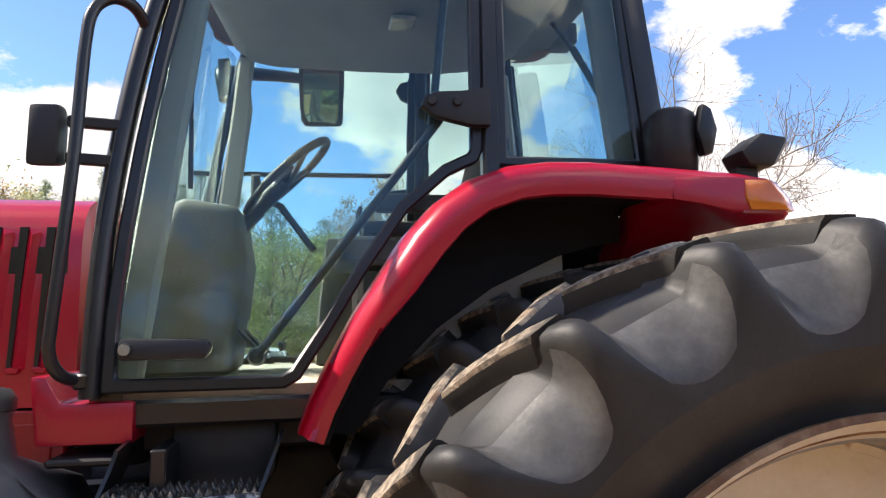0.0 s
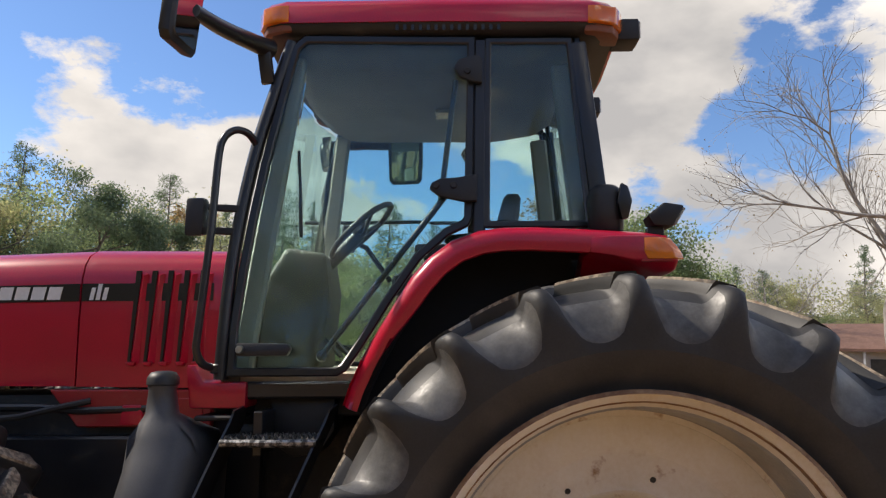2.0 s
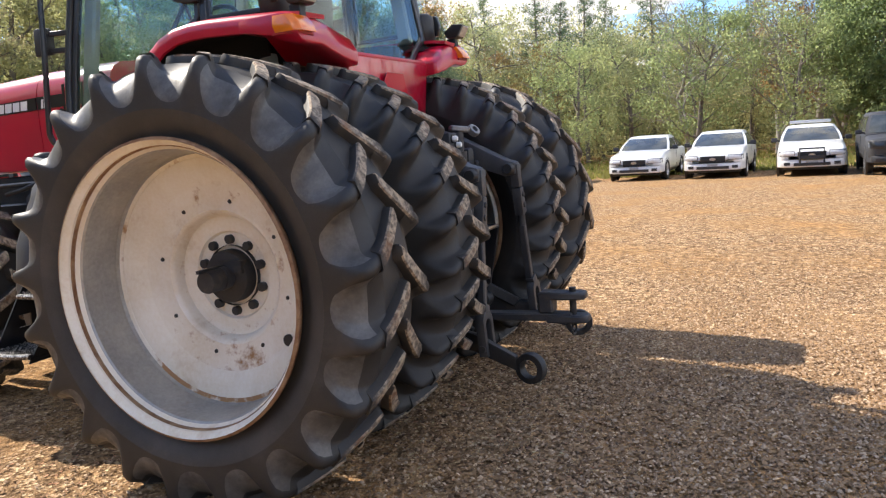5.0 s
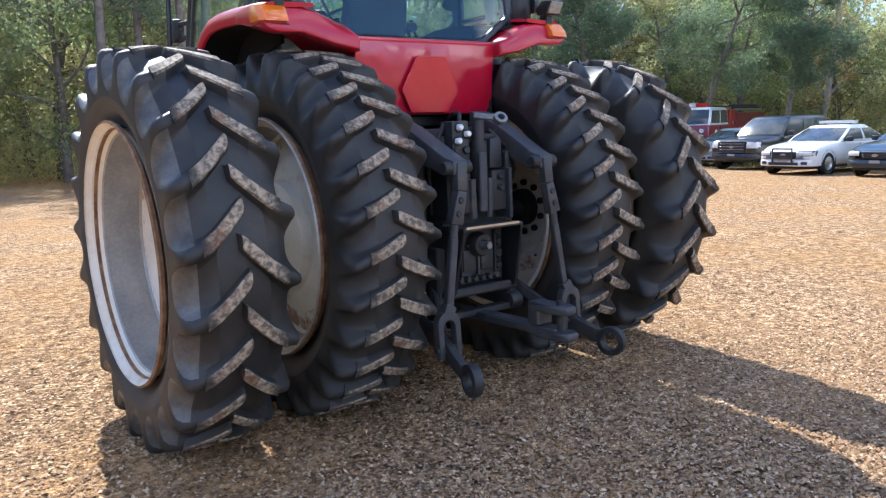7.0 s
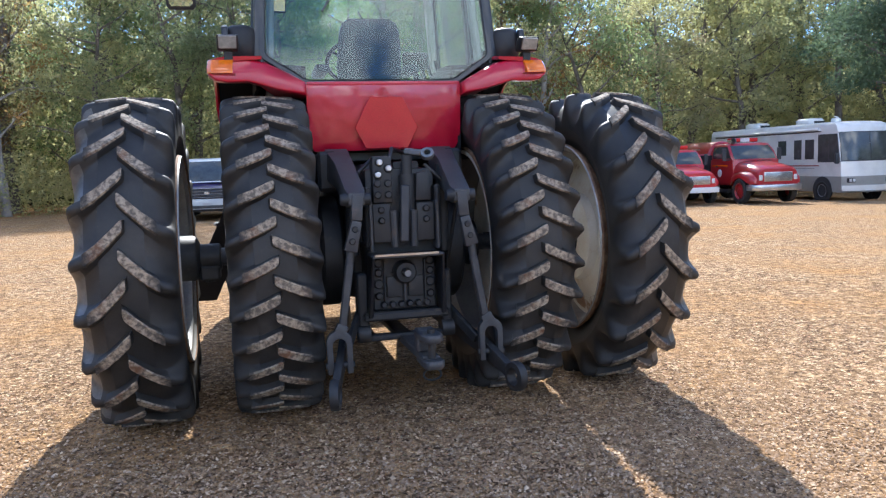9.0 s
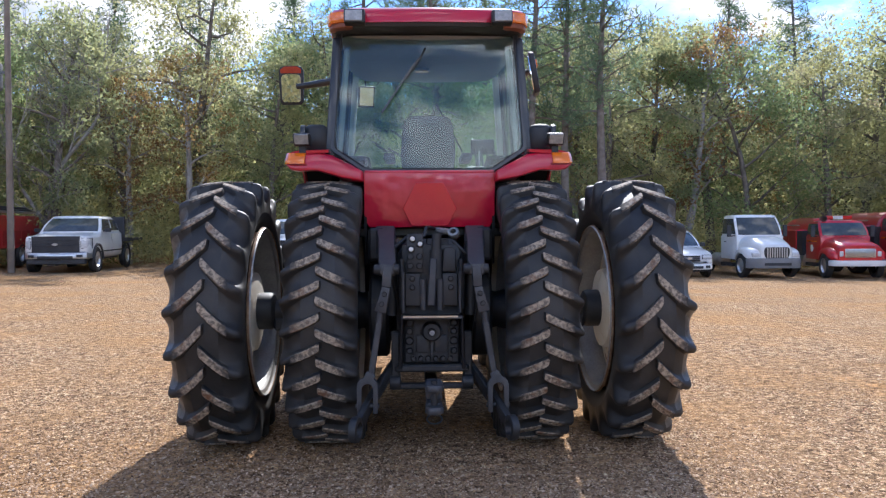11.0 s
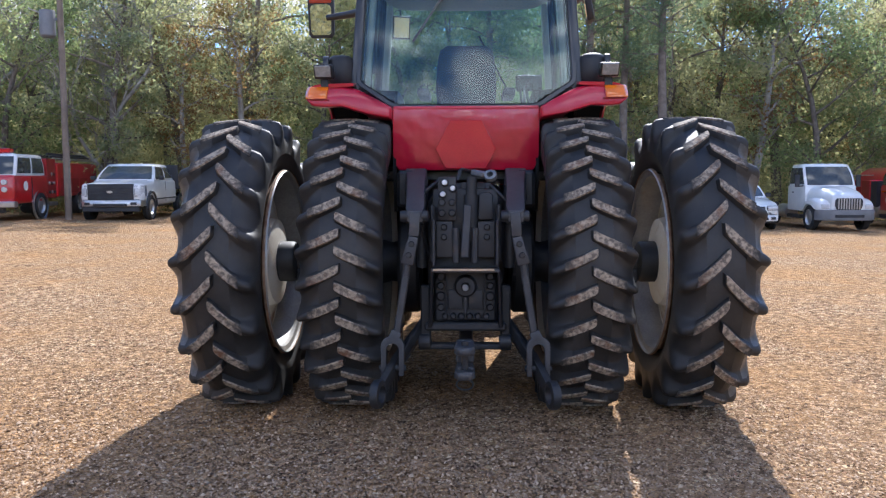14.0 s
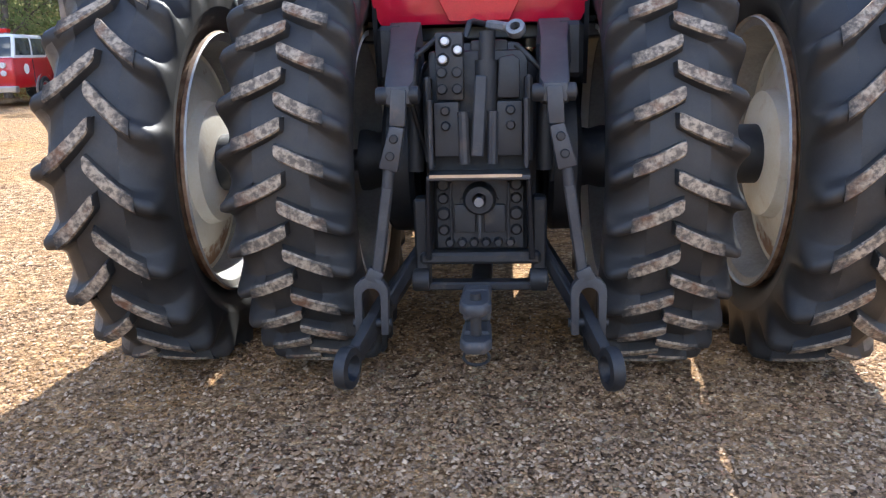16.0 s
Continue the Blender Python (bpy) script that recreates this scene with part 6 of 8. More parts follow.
def car(name, label, x, y, rz, body_mat, kind="sedan", bar=False, push=False, mark="", group="", rim=None, low_mat=None, bed=None, bumper=None):
    """A passenger vehicle whose front bumper stands over (x, y); it heads along its own +y."""
    at = pose(x, y, ground_height(x, y), 0, 0, rz) @ pose(0, -0.85, 0)
    v = thing(name, label, {"sedan": "car", "suv": "car", "van": "van", "minivan": "car", "pickup": "pickup truck"}[kind], at, group)
    rim = rim or ALLOY
    # front axle at y = 0
    spec = {"sedan": dict(L=4.05, hood=0.94, belt=0.96, h=1.46, w=0.93, cb=(-3.62, -0.58), ct=(-2.75, -1.5), trunk=1.0, r=0.33, wb=2.88, zb=0.24),
            "suv": dict(L=4.15, hood=1.14, belt=1.18, h=1.86, w=1.0, cb=(-4.05, -0.62), ct=(-3.8, -1.35), trunk=1.2, r=0.4, wb=2.95, zb=0.34),
            "minivan": dict(L=3.95, hood=1.02, belt=1.08, h=1.70, w=0.94, cb=(-3.85, -0.45), ct=(-3.55, -1.25), trunk=1.08, r=0.35, wb=2.9, zb=0.26),
            "van": dict(L=4.5, hood=1.18, belt=1.24, h=2.08, w=1.0, cb=(-4.4, 0.0), ct=(-4.3, -0.75), trunk=1.24, r=0.37, wb=3.5, zb=0.36),
            "pickup": dict(L=4.75, hood=1.33, belt=1.38, h=1.98, w=1.03, cb=(-2.95, -0.45), ct=(-2.75, -1.12), trunk=1.34, r=0.43, wb=3.7, zb=0.45)}[kind]
    S, w, f = spec, spec["w"], 0.85
    if bed == "flat":
        S["L"] = 3.12
    zf = S["hood"] - (0.20 if kind in ("sedan", "minivan") else 0.10)
    rows = [(f, S["zb"] + 0.12, zf - 0.16, w * 0.66, 0.05), (f - 0.03, S["zb"] + 0.06, zf - 0.07, w * 0.80, 0.07), (f - 0.10, S["zb"] + 0.02, zf - 0.01, w * 0.91, 0.09), (f - 0.26, S["zb"], zf + 0.04, w * 0.975, 0.11), (f - 0.55, S["zb"], S["hood"] - 0.06, w, 0.12), (S["cb"][1] + 0.05, S["zb"], S["hood"] + 0.02, w, 0.12),
            (S["cb"][1] - 0.25, S["zb"], S["belt"], w, 0.08), (S["cb"][0] + 0.1, S["zb"], S["belt"], w, 0.08), (-S["L"] + 0.25, S["zb"] + 0.02, S["trunk"], w * 0.97, 0.1), (-S["L"] + 0.05, S["zb"] + 0.05, S["trunk"] - 0.05, w * 0.90, 0.1), (-S["L"], S["zb"] + 0.12, S["trunk"] - 0.14, w * 0.78, 0.08)]
    body = part("body", Geo().loft(stations(smooth_rows(rows))), body_mat, v, smooth=50)

    def nose(a):
        """How far forward the rounded nose stands at a share of its half width."""
        knots = ((0.0, f + 0.05), (0.5, f + 0.03), (0.66, f + 0.005), (0.8, f - 0.03), (0.91, f - 0.10), (0.975, f - 0.26), (1.02, f - 0.42))
        return float(np.interp(abs(a), [k[0] for k in knots], [k[1] for k in knots]))

    def across(x0, x1, z0, z1, off, depth=0.06, n=12, lean=0.0):
        """A band wrapped round the nose between two shares of its half width and two heights."""
        xs = [x0 + (x1 - x0) * k / n for k in range(n + 1)]
        rows2 = [(z0, 0.0), ((z0 + z1) / 2, 0.012), (z1, 0.0 - lean)]
        return slab([[(x * w, nose(x) + off + e, z) for z, e in rows2] for x in xs], [[(x * w, nose(x) + off - depth, z) for z, e in rows2] for x in xs])
    cabin(v, S["cb"], S["ct"], w - 0.06, w - 0.24 if kind != "van" else w - 0.16, S["belt"] - 0.01, S["h"], DARK_GLASS, low_mat or body_mat, 3 if kind in ("suv", "minivan", "van") else 2)
    for sx in (-1, 1):
        for yy in (0.0, -S["wb"]):
            part("wheel_arch", Geo().lathe([(S["r"] + 0.07, -0.03), (S["r"] + 0.07, 0.03), (0.0, 0.03)], 22, m=pose(sx * (w - 0.02), yy, S["r"])), MATT_BLACK, body)
            road_wheel(v, sx * (w - 0.09), yy, S["r"], 0.23, rim)
        lo, hi, z0, z1 = (0.50, 0.955, zf - 0.15, zf - 0.02) if kind in ("sedan", "minivan") else ((0.74, 0.985, zf - 0.40, zf - 0.06) if bed == "flat" else (0.66, 0.97, zf - 0.34, zf - 0.04) if kind == "pickup" else (0.58, 0.965, zf - 0.27, zf - 0.05))
        lamp = part("headlamp", across(sx * lo, sx * hi, z0, z1, 0.012, 0.08, 8, 0.03), HEADLAMP if body_mat is not MATT_BLACK else BLACK_PAINT, body, "headlamp", bevel=0.004)
        part("lamp_bezel", across(sx * (lo - 0.012), sx * (hi + 0.008), z0 - 0.014, z1 + 0.014, 0.004, 0.06, 8, 0.03), MATT_BLACK, lamp)
        part("fog_lamp", across(sx * 0.62, sx * 0.80, S["zb"] + 0.08, S["zb"] + 0.17, 0.042 if kind != "pickup" else 0.072, 0.05, 4), MATT_BLACK, body)
        m = part("door_mirror", Geo().box(sx * (w + 0.02), sx * (w + 0.20), S["cb"][1] - 0.47, S["cb"][1] - 0.35, S["belt"] - 0.0, S["belt"] + 0.14), MATT_BLACK, v, bevel=0.03, segs=3)
        part("mirror_foot", Geo().bar((sx * (w - 0.08), S["cb"][1] - 0.4, S["belt"] + 0.02), (sx * (w + 0.06), S["cb"][1] - 0.4, S["belt"] + 0.06), 0.05, 0.05), MATT_BLACK, m)
        part("door_seam", Geo().box(sx * w - 0.004, sx * w + 0.004, S["cb"][1] - 1.25, S["cb"][1] - 1.235, S["zb"] + 0.15, S["belt"] - 0.06), MATT_BLACK, body)
        part("side_moulding", Geo().box(sx * w - 0.01, sx * w + 0.012, -S["wb"] + 0.45, -0.45, S["zb"] + 0.22, S["zb"] + 0.27), MATT_BLACK if kind != "sedan" else body_mat, body)
    gm = {"sedan": 0.40, "minivan": 0.4, "pickup": 0.66}.get(kind, 0.50)
    if bed == "flat":
        gm = 0.70
    g0, g1 = (zf - 0.52, zf + 0.005) if bed == "flat" else (zf - 0.21, zf - 0.05) if kind in ("sedan", "minivan") else (zf - (0.31 if kind == "van" else 0.42), zf - 0.03)
    gr = part("grille", across(-gm, gm, g0, g1, 0.014, 0.08), MATT_BLACK, body, "dark grille", bevel=0.006)
    for za in (g0 - 0.012, g1 + 0.002):
        part("grille_trim", across(-gm * 1.03, gm * 1.03, za, za + 0.014, 0.024, 0.05), ALLOY if kind in ("suv", "pickup", "van") and bed is None and body_mat is not MATT_BLACK else MATT_BLACK, gr)
    part("badge", Geo().lathe([(0, -0.02), (0.055, -0.02), (0.06, 0.0), (0.06, 0.03)], 16, m=pose(0, f + 0.072, (g0 + g1) / 2, 0, 0, -90) @ Matrix.Diagonal((1, 1.6, 0.75, 1))), ALLOY if body_mat is not MATT_BLACK else MATT_BLACK, gr, "plain oval badge")
    for i in range(3):
        zz = zf - 0.11 - i * (0.055 if kind in ("sedan", "minivan") else 0.1)
        part("grille_bar", across(-gm * 0.96, gm * 0.96, zz - 0.012, zz + 0.008, 0.024, 0.03), ALLOY if kind in ("suv", "minivan", "van") and body_mat is not MATT_BLACK else MATT_BLACK, gr)
    bm = {"pickup": ALLOY, "suv": body_mat, "van": SILVER_PAINT}.get(kind, body_mat)
    bm = bumper or bm
    low = -0.02 if kind == "pickup" else 0.0
    part("front_bumper", across(-1.0, 1.0, S["zb"] + 0.03, S["zb"] + (0.37 if kind == "van" else 0.25), 0.03 if kind != "pickup" else 0.06, 0.16, 20, 0.03), bm, body, "wrapped front bumper", bevel=0.008)
    part("bumper_seam", across(-0.97, 0.97, S["zb"] + (0.372 if kind == "van" else 0.252), S["zb"] + (0.382 if kind == "van" else 0.262), 0.012, 0.05, 16), MATT_BLACK, body)
    part("air_intake", across(-0.52, 0.52, S["zb"] + 0.06 + low, S["zb"] + 0.15 + low, 0.042 if kind != "pickup" else 0.072, 0.05), MATT_BLACK, body, "dark lower intake")
    part("plate_blank", Geo().box(-0.15, 0.15, f + 0.08, f + 0.095, S["zb"] + 0.155, S["zb"] + 0.235), surface("plate_blank", (0.3, 0.3, 0.3), (0.34, 0.34, 0.33), 0.5) if "plate_blank" not in bpy.data.materials else bpy.data.materials["plate_blank"], body)
    part("underside", Geo().box(-w * 0.85, w * 0.85, -S["L"] + 0.15, f - 0.2, S["zb"] - 0.06, S["zb"] + 0.1), MATT_BLACK, body)
    for sx in (-1, 1):
        part("wiper_cowl", Geo().box(sx * 0.1, sx * (w - 0.25), S["cb"][1] - 0.02, S["cb"][1] + 0.06, S["hood"], S["hood"] + 0.025), MATT_BLACK, body)
    if bar:
        b = part("light_bar", Geo().box(-0.6, 0.6, -2.3, -2.05, S["h"] + 0.03, S["h"] + 0.13), HEADLAMP, v, "clear roof light bar", bevel=0.03, segs=2)
        for sx in (-1, 1):
            part("bar_foot", Geo().box(sx * 0.42 - 0.03, sx * 0.42 + 0.03, -2.22, -2.12, S["h"] - 0.03, S["h"] + 0.04), MATT_BLACK, b)
    if push:
        p = part("push_bar", Geo().tube([(-0.32, f + 0.13, 0.36), (-0.32, f + 0.13, 0.80), (0.32, f + 0.13, 0.80), (0.32, f + 0.13, 0.36)], 0.03, 8), MATT_BLACK, v, "black push bar")
        part("push_cross", Geo().bar((-0.32, f + 0.13, 0.55), (0.32, f + 0.13, 0.55), 0.04, 0.1), MATT_BLACK, p)
    if mark:
        cu = bpy.data.curves.new("marking", "FONT")
        cu.body, cu.size, cu.align_x, cu.extrude = mark, 0.13, "CENTER", 0.002
        cu.materials.append(WHITE)
        tx = new("marking", cu)
        tx.matrix_basis = pose(0, f - 0.115, zf + 0.022, 62, 0, 180)
        tx.parent = body
    if kind == "pickup" and bed is None:
        part("bed_wall", Geo().box(-w * 0.86, w * 0.86, -S["L"] + 0.12, S["cb"][0] - 0.05, S["trunk"] - 0.02, S["trunk"] + 0.01), MATT_BLACK, body)
    if bed == "flat":
        part("frame_rail", Geo().box(-0.5, 0.5, -5.5, -3.0, 0.55, 0.95), MATT_BLACK, body)
        part("air_dam", Geo().box(-0.86 * w, 0.86 * w, f - 0.2, f + 0.03, S["zb"] - 0.16, S["zb"] + 0.05), MATT_BLACK, body, bevel=0.03)
        for sx in (-1, 1):
            arc = [(sx * (w + 0.015), (S["r"] + 0.10) * math.cos(a), S["r"] + (S["r"] + 0.10) * math.sin(a)) for a in (math.pi * k / 14 for k in range(15))]
            part("arch_flare", Geo().tube(arc, 0.045, 8), MATT_BLACK, body, "black wheel arch flare", smooth=60)
        fb = part("flatbed", Geo().box(-1.15, 1.15, -5.6, -3.1, 1.0, 1.12), MATT_BLACK, v, "dark steel flatbed")
        part("headboard", Geo().box(-1.1, 1.1, -3.2, -3.12, 1.12, 1.95), MATT_BLACK, fb)
        for i in range(5):
            part("stake", Geo().box(1.08, 1.14, -5.5 + i * 0.55, -5.43 + i * 0.55, 1.12, 1.5), MATT_BLACK, fb)
        part("side_box", Geo().box(0.8, 1.12, -4.6, -3.4, 1.12, 1.55), ALLOY, fb)
    return v


GA = "parked cars in a row"
car("car", "white sedan with black grille parked on the gravel", 22.4, 2.6, 88, WHITE_PAINT, group=GA)
car("car", "white sedan parked beside another white sedan", 21.8, 0.05, 88, WHITE_PAINT, group=GA)
car("police_car", "white police sedan with roof light bar and push bar", 20.9, -2.75, 90, WHITE_PAINT, bar=True, push=True, group=GA)
car("police_suv", "matt black police truck with missing front trim", 19.6, -5.0, 90, MATT_BLACK, "suv", mark="POLICE", group=GA).scale = (0.93, 0.95, 0.90)
car("pickup_truck", "white crew cab pickup with black grille", 19.9, -8.1, 92, WHITE_PAINT, "pickup", group=GA, bumper=MATT_BLACK).scale = (0.93, 0.95, 0.93)
car("police_car", "white police sedan parked by a pickup", 20.6, -11.3, 80, WHITE_PAINT, group=GA)
car("police_car", "white police sedan with push bar beside a green sedan", 20.2, 9.15, 88, WHITE_PAINT, bar=True, push=True, group=GA)
car("car", "dark green sedan parked on the gravel", 20.0, 6.35, 86, GREEN_PAINT, group=GA)
car("suv", "black four-door sport utility with chrome grille bars", 22.3, 12.3, 88, BLACK_PAINT, "suv", group=GA)
car("car", "dark silver sedan half hidden by a black utility", 24.3, 15.2, 88, SILVER_PAINT, group=GA)
car("pickup_truck", "silver pickup with dark grille and chrome bumper", 27.2, 21.9, 100, SILVER_PAINT, "pickup")
car("car", "white people carrier with split black grille", 9.75, 21.75, 178, WHITE_PAINT, "minivan")
car("flatbed_truck", "white heavy pickup with dark steel flatbed", -12.5, 21.5, 186, WHITE_PAINT, "pickup", bed="flat").scale = (1.08, 1.08, 1.02)
car("van", "purple and white passenger van at the wood's edge", -2.05, 21.6, 176, PURPLE_PAINT, "van", low_mat=WHITE_PAINT)
old_pickup = car("pickup_truck", "white pickup with black grille and bumper at the wood's edge", -4.55, 21.3, 180, WHITE_PAINT, "pickup")
guard = part("bumper_guard", Geo().loft([[(-0.99, 0.70, z), (-0.9, 0.95, z), (0.9, 0.95, z), (0.99, 0.70, z)] for z in (0.44, 0.80)]), MATT_BLACK, old_pickup, "black steel bumper guard", bevel=0.03, segs=2)
part("guard_panel", Geo().box(-0.70, 0.70, 0.84, 0.885, 0.80, 1.20), MATT_BLACK, guard, bevel=0.02, segs=2)
for gx in (-0.3, 0.3):
    part("guard_upright", Geo().box(gx - 0.03, gx + 0.03, 0.87, 0.93, 0.76, 1.18), MATT_BLACK, guard, bevel=0.01)
car("flatbed_truck", "white pickup with dark flatbed at the wood's edge", 3.6, 21.6, 150, WHITE_PAINT, "pickup", bed="flat")


def conventional_truck(name, label, x, y, rz, mat, fire=False, bumper=None, rim=None):
    """A long-nosed truck, with a fire-engine body or a bare frame behind the cab."""
    v = thing(name, label, "truck", pose(x, y, ground_height(x, y), 0, 0, rz) @ pose(0, -0.95, 0))
    if fire:
        sec = ((0.90, 0.84, 1.22, 1.34, 0.66), (0.80, 0.90, 1.30, 1.42, 0.72), (0.3, 0.94, 1.40, 1.53, 0.74), (-0.65, 1.0, 1.52, 1.66, 0.8))
    else:
        sec = ((0.95, 0.60, 1.22, 1.28, 0.40), (0.88, 0.66, 1.26, 1.37, 0.48), (0.72, 0.72, 1.3, 1.45, 0.5), (0.3, 0.84, 1.42, 1.58, 0.58), (-0.2, 0.92, 1.5, 1.67, 0.7), (-0.65, 0.97, 1.60, 1.73, 0.75))

    def bonnet_ring(y0, a, top):
        arc = [math.pi * k / 16 for k in range(17)]
        return [(a, y0, 0.62)] + [(a * math.copysign(abs(math.cos(q)) ** 0.45, math.cos(q)), y0, 0.95 + (top - 0.95) * math.sin(q) ** 0.6) for q in arc] + [(-a, y0, 0.62)]
    hood = part("body", Geo().loft([bonnet_ring(y0, a, z1 + 0.03) for y0, a, z0, z1, b in sec]), mat, v, smooth=50)
    cabb = part("cab", Geo().loft([[(-1.02, -2.35, z) for z in (0.72, 1.74)] + [(1.02, -2.35, z) for z in (1.74, 0.72)], [(-1.02, -0.62, z) for z in (0.72, 1.74)] + [(1.02, -0.62, z) for z in (1.74, 0.72)]]), mat, v, bevel=0.04, segs=2)
    cabin(v, (-2.33, -0.55), (-2.25, -1.05), 1.0, 0.92, 1.72, 2.42 if fire else 2.66, DARK_GLASS, mat, 1)
    g = part("grille", Geo().box(-0.60, 0.60, 0.86, 0.925, 0.88, 1.24) if fire else Geo().prism([(-0.46, 0.84), (0.46, 0.84), (0.53, 1.0), (0.53, 1.20), (0.47, 1.285), (-0.47, 1.285), (-0.53, 1.20), (-0.53, 1.0)], "y", 0.86, 0.975), ALLOY if fire else MATT_BLACK, hood, "wide pale grille" if fire else "upright dark grille", bevel=0.02, segs=2)
    for i in range(9):
        if fire:
            part("grille_bar", Geo().box(-0.56, 0.56, 0.92, 0.932, 0.90 + i * 0.037, 0.912 + i * 0.037), MATT_BLACK, g)
        else:
            part("grille_bar", Geo().box(-0.425 + i * 0.1, -0.385 + i * 0.1, 0.96, 0.99, 0.86, 1.27), ALLOY, g)
    part("front_bumper", Geo().prism([(-1.12, 0.50), (-1.11, 0.70), (-1.04, 0.86), (-0.88, 0.98), (-0.5, 1.05), (0, 1.07), (0.5, 1.05), (0.88, 0.98), (1.04, 0.86), (1.11, 0.70), (1.12, 0.50)], "z", 0.42 if not fire else 0.52, 0.84 if not fire else 0.76), bumper or GREY_PLASTIC, v, "wide front bumper", bevel=0.04, segs=2)
    if not fire:
        part("bumper_intake", Geo().box(-0.55, 0.55, 0.95, 1.085, 0.54, 0.65), MATT_BLACK, hood)
    for sx in (-1, 1):
        crown = ((0.84, 0.96, 0.80, 1.02), (0.72, 1.06, 0.78, 1.12), (0.5, 1.13, 0.86, 1.20), (0.2, 1.16, 1.02, 1.25), (-0.15, 1.16, 1.03, 1.25), (-0.45, 1.13, 0.85, 1.20), (-0.65, 1.08, 0.70, 1.16))
        f = part("front_fender", Geo().loft([[(sx * x, yy, z) for x, z in ((0.55, z0), (a, z0), (a + 0.01, z0 + (z1 - z0) * 0.45), (a - 0.03, z0 + (z1 - z0) * 0.78), (a - 0.12, z1), (0.55, z1 + 0.10))] for yy, a, z0, z1 in crown]), mat, v, smooth=50)
        part("headlamp", Geo().box(sx * 0.66, sx * 0.82, 0.84, 0.93, 0.92, 1.14) if fire else Geo().box(sx * 0.68, sx * 0.99, 0.66, 0.87, 0.87, 1.06), HEADLAMP, f, bevel=0.05, segs=3)
        road_wheel(v, sx * 1.0, 0.0, 0.5, 0.28, rim or ALLOY)
        road_wheel(v, sx * 0.95, -4.2, 0.5, 0.5, ALLOY)
        m = part("door_mirror", Geo().box(sx * 1.14, sx * 1.32, -0.95, -0.88, 1.7, 2.2), MATT_BLACK, v, bevel=0.02)
        part("mirror_arm", Geo().tube([(sx * 0.98, -0.85, 1.75), (sx * 1.22, -0.9, 1.72)], 0.02, 6), MATT_BLACK, m)
        part("cab_step", Geo().box(sx * 0.75, sx * 1.08, -2.2, -0.9, 0.42, 0.56), MATT_BLACK, v)
        part("fuel_tank", Geo().lathe([(0, -0.5), (0.28, -0.5), (0.3, -0.46), (0.3, 0.46), (0.28, 0.5), (0, 0.5)], 18, m=pose(sx * 0.82, -2.9, 0.65, 0, 0, 90)), ALLOY, v, "bright fuel tank")
        part("door_handle", Geo().box(sx * 1.02 - 0.02, sx * 1.02 + 0.02, -1.9, -1.75, 1.45, 1.5), MATT_BLACK, cabb)
        if fire:
            part("warning_roundel", Geo().lathe([(0, -0.004), (0.16, -0.004), (0.16, 0.004), (0, 0.004)], 20, m=pose(sx * 1.025, -1.6, 1.2)), WHITE, cabb)
            part("stripe", Geo().box(sx * 1.02 - 0.006, sx * 1.02 + 0.006, -2.2, -1.0, 1.48, 1.54), AMBER, cabb)
    part("frame_rail", Geo().box(-0.45, 0.45, -6.2, 0.6, 0.62, 0.82), MATT_BLACK, v)
    if fire:
        bar = part("light_bar", Geo().box(-0.62, 0.62, -1.75, -1.45, 2.46, 2.62), RED_LENS, v, "red roof light bar", bevel=0.03)
        part("bar_centre", Geo().box(-0.2, 0.2, -1.78, -1.42, 2.465, 2.615), HEADLAMP, bar)
        b = part("pump_body", Geo().box(-1.15, 1.15, -6.4, -3.2, 0.85, 2.0), mat, v, "red fire-engine body", bevel=0.04)
        part("pump_panel", Geo().box(-1.12, 1.12, -3.2, -2.5, 0.85, 1.95), MATT_BLACK, b)
        part("water_tank", Geo().lathe([(0, -1.6), (0.62, -1.6), (0.7, -1.5), (0.7, 1.5), (0.62, 1.6), (0, 1.6)], 24, m=pose(0, -4.7, 1.85, 0, 0, 90)), mat, b)
        for sx in (-1, 1):
            for i in range(3):
                part("locker_door", Geo().box(sx * 1.15 - 0.01, sx * 1.15 + 0.015, -6.25 + i * 1.02, -5.35 + i * 1.02, 1.0, 1.95), RED_DULL, b)
            part("hose_rail", Geo().tube([(sx * 1.0, -6.3, 2.2), (sx * 1.0, -3.3, 2.2)], 0.03, 6), ALLOY, b)
        part("siren_horn", Geo().lathe([(0.05, 0.2), (0.06, 0.0), (0.13, -0.2)], 14, m=pose(0.7, -1.3, 2.50, 0, 0, -90)), CHROME, v)
    else:
        part("air_tank", Geo().lathe([(0, -0.35), (0.14, -0.35), (0.16, -0.3), (0.16, 0.3), (0.14, 0.35), (0, 0.35)], 14, m=pose(-0.6, -3.9, 0.6, 0, 0, 90)), MATT_BLACK, v)
    return v


for tk, size in ((conventional_truck("truck", "white truck with bare frame and upright grille", 12.8, 21.3, 180, WHITE_PAINT), 0.87),
                 (conventional_truck("fire_truck", "red fire truck with white bumper and roof lights", 15.9, 21.4, 172, FIRE_RED, True, WHITE_PAINT), 0.88),
                 (conventional_truck("fire_truck", "older dark red fire truck with chrome grille and red wheels", 18.75, 20.5, 176, DARK_FIRE_RED, True, ALLOY, RED_DULL), 0.98)):
    tk.scale = (size, size, size)


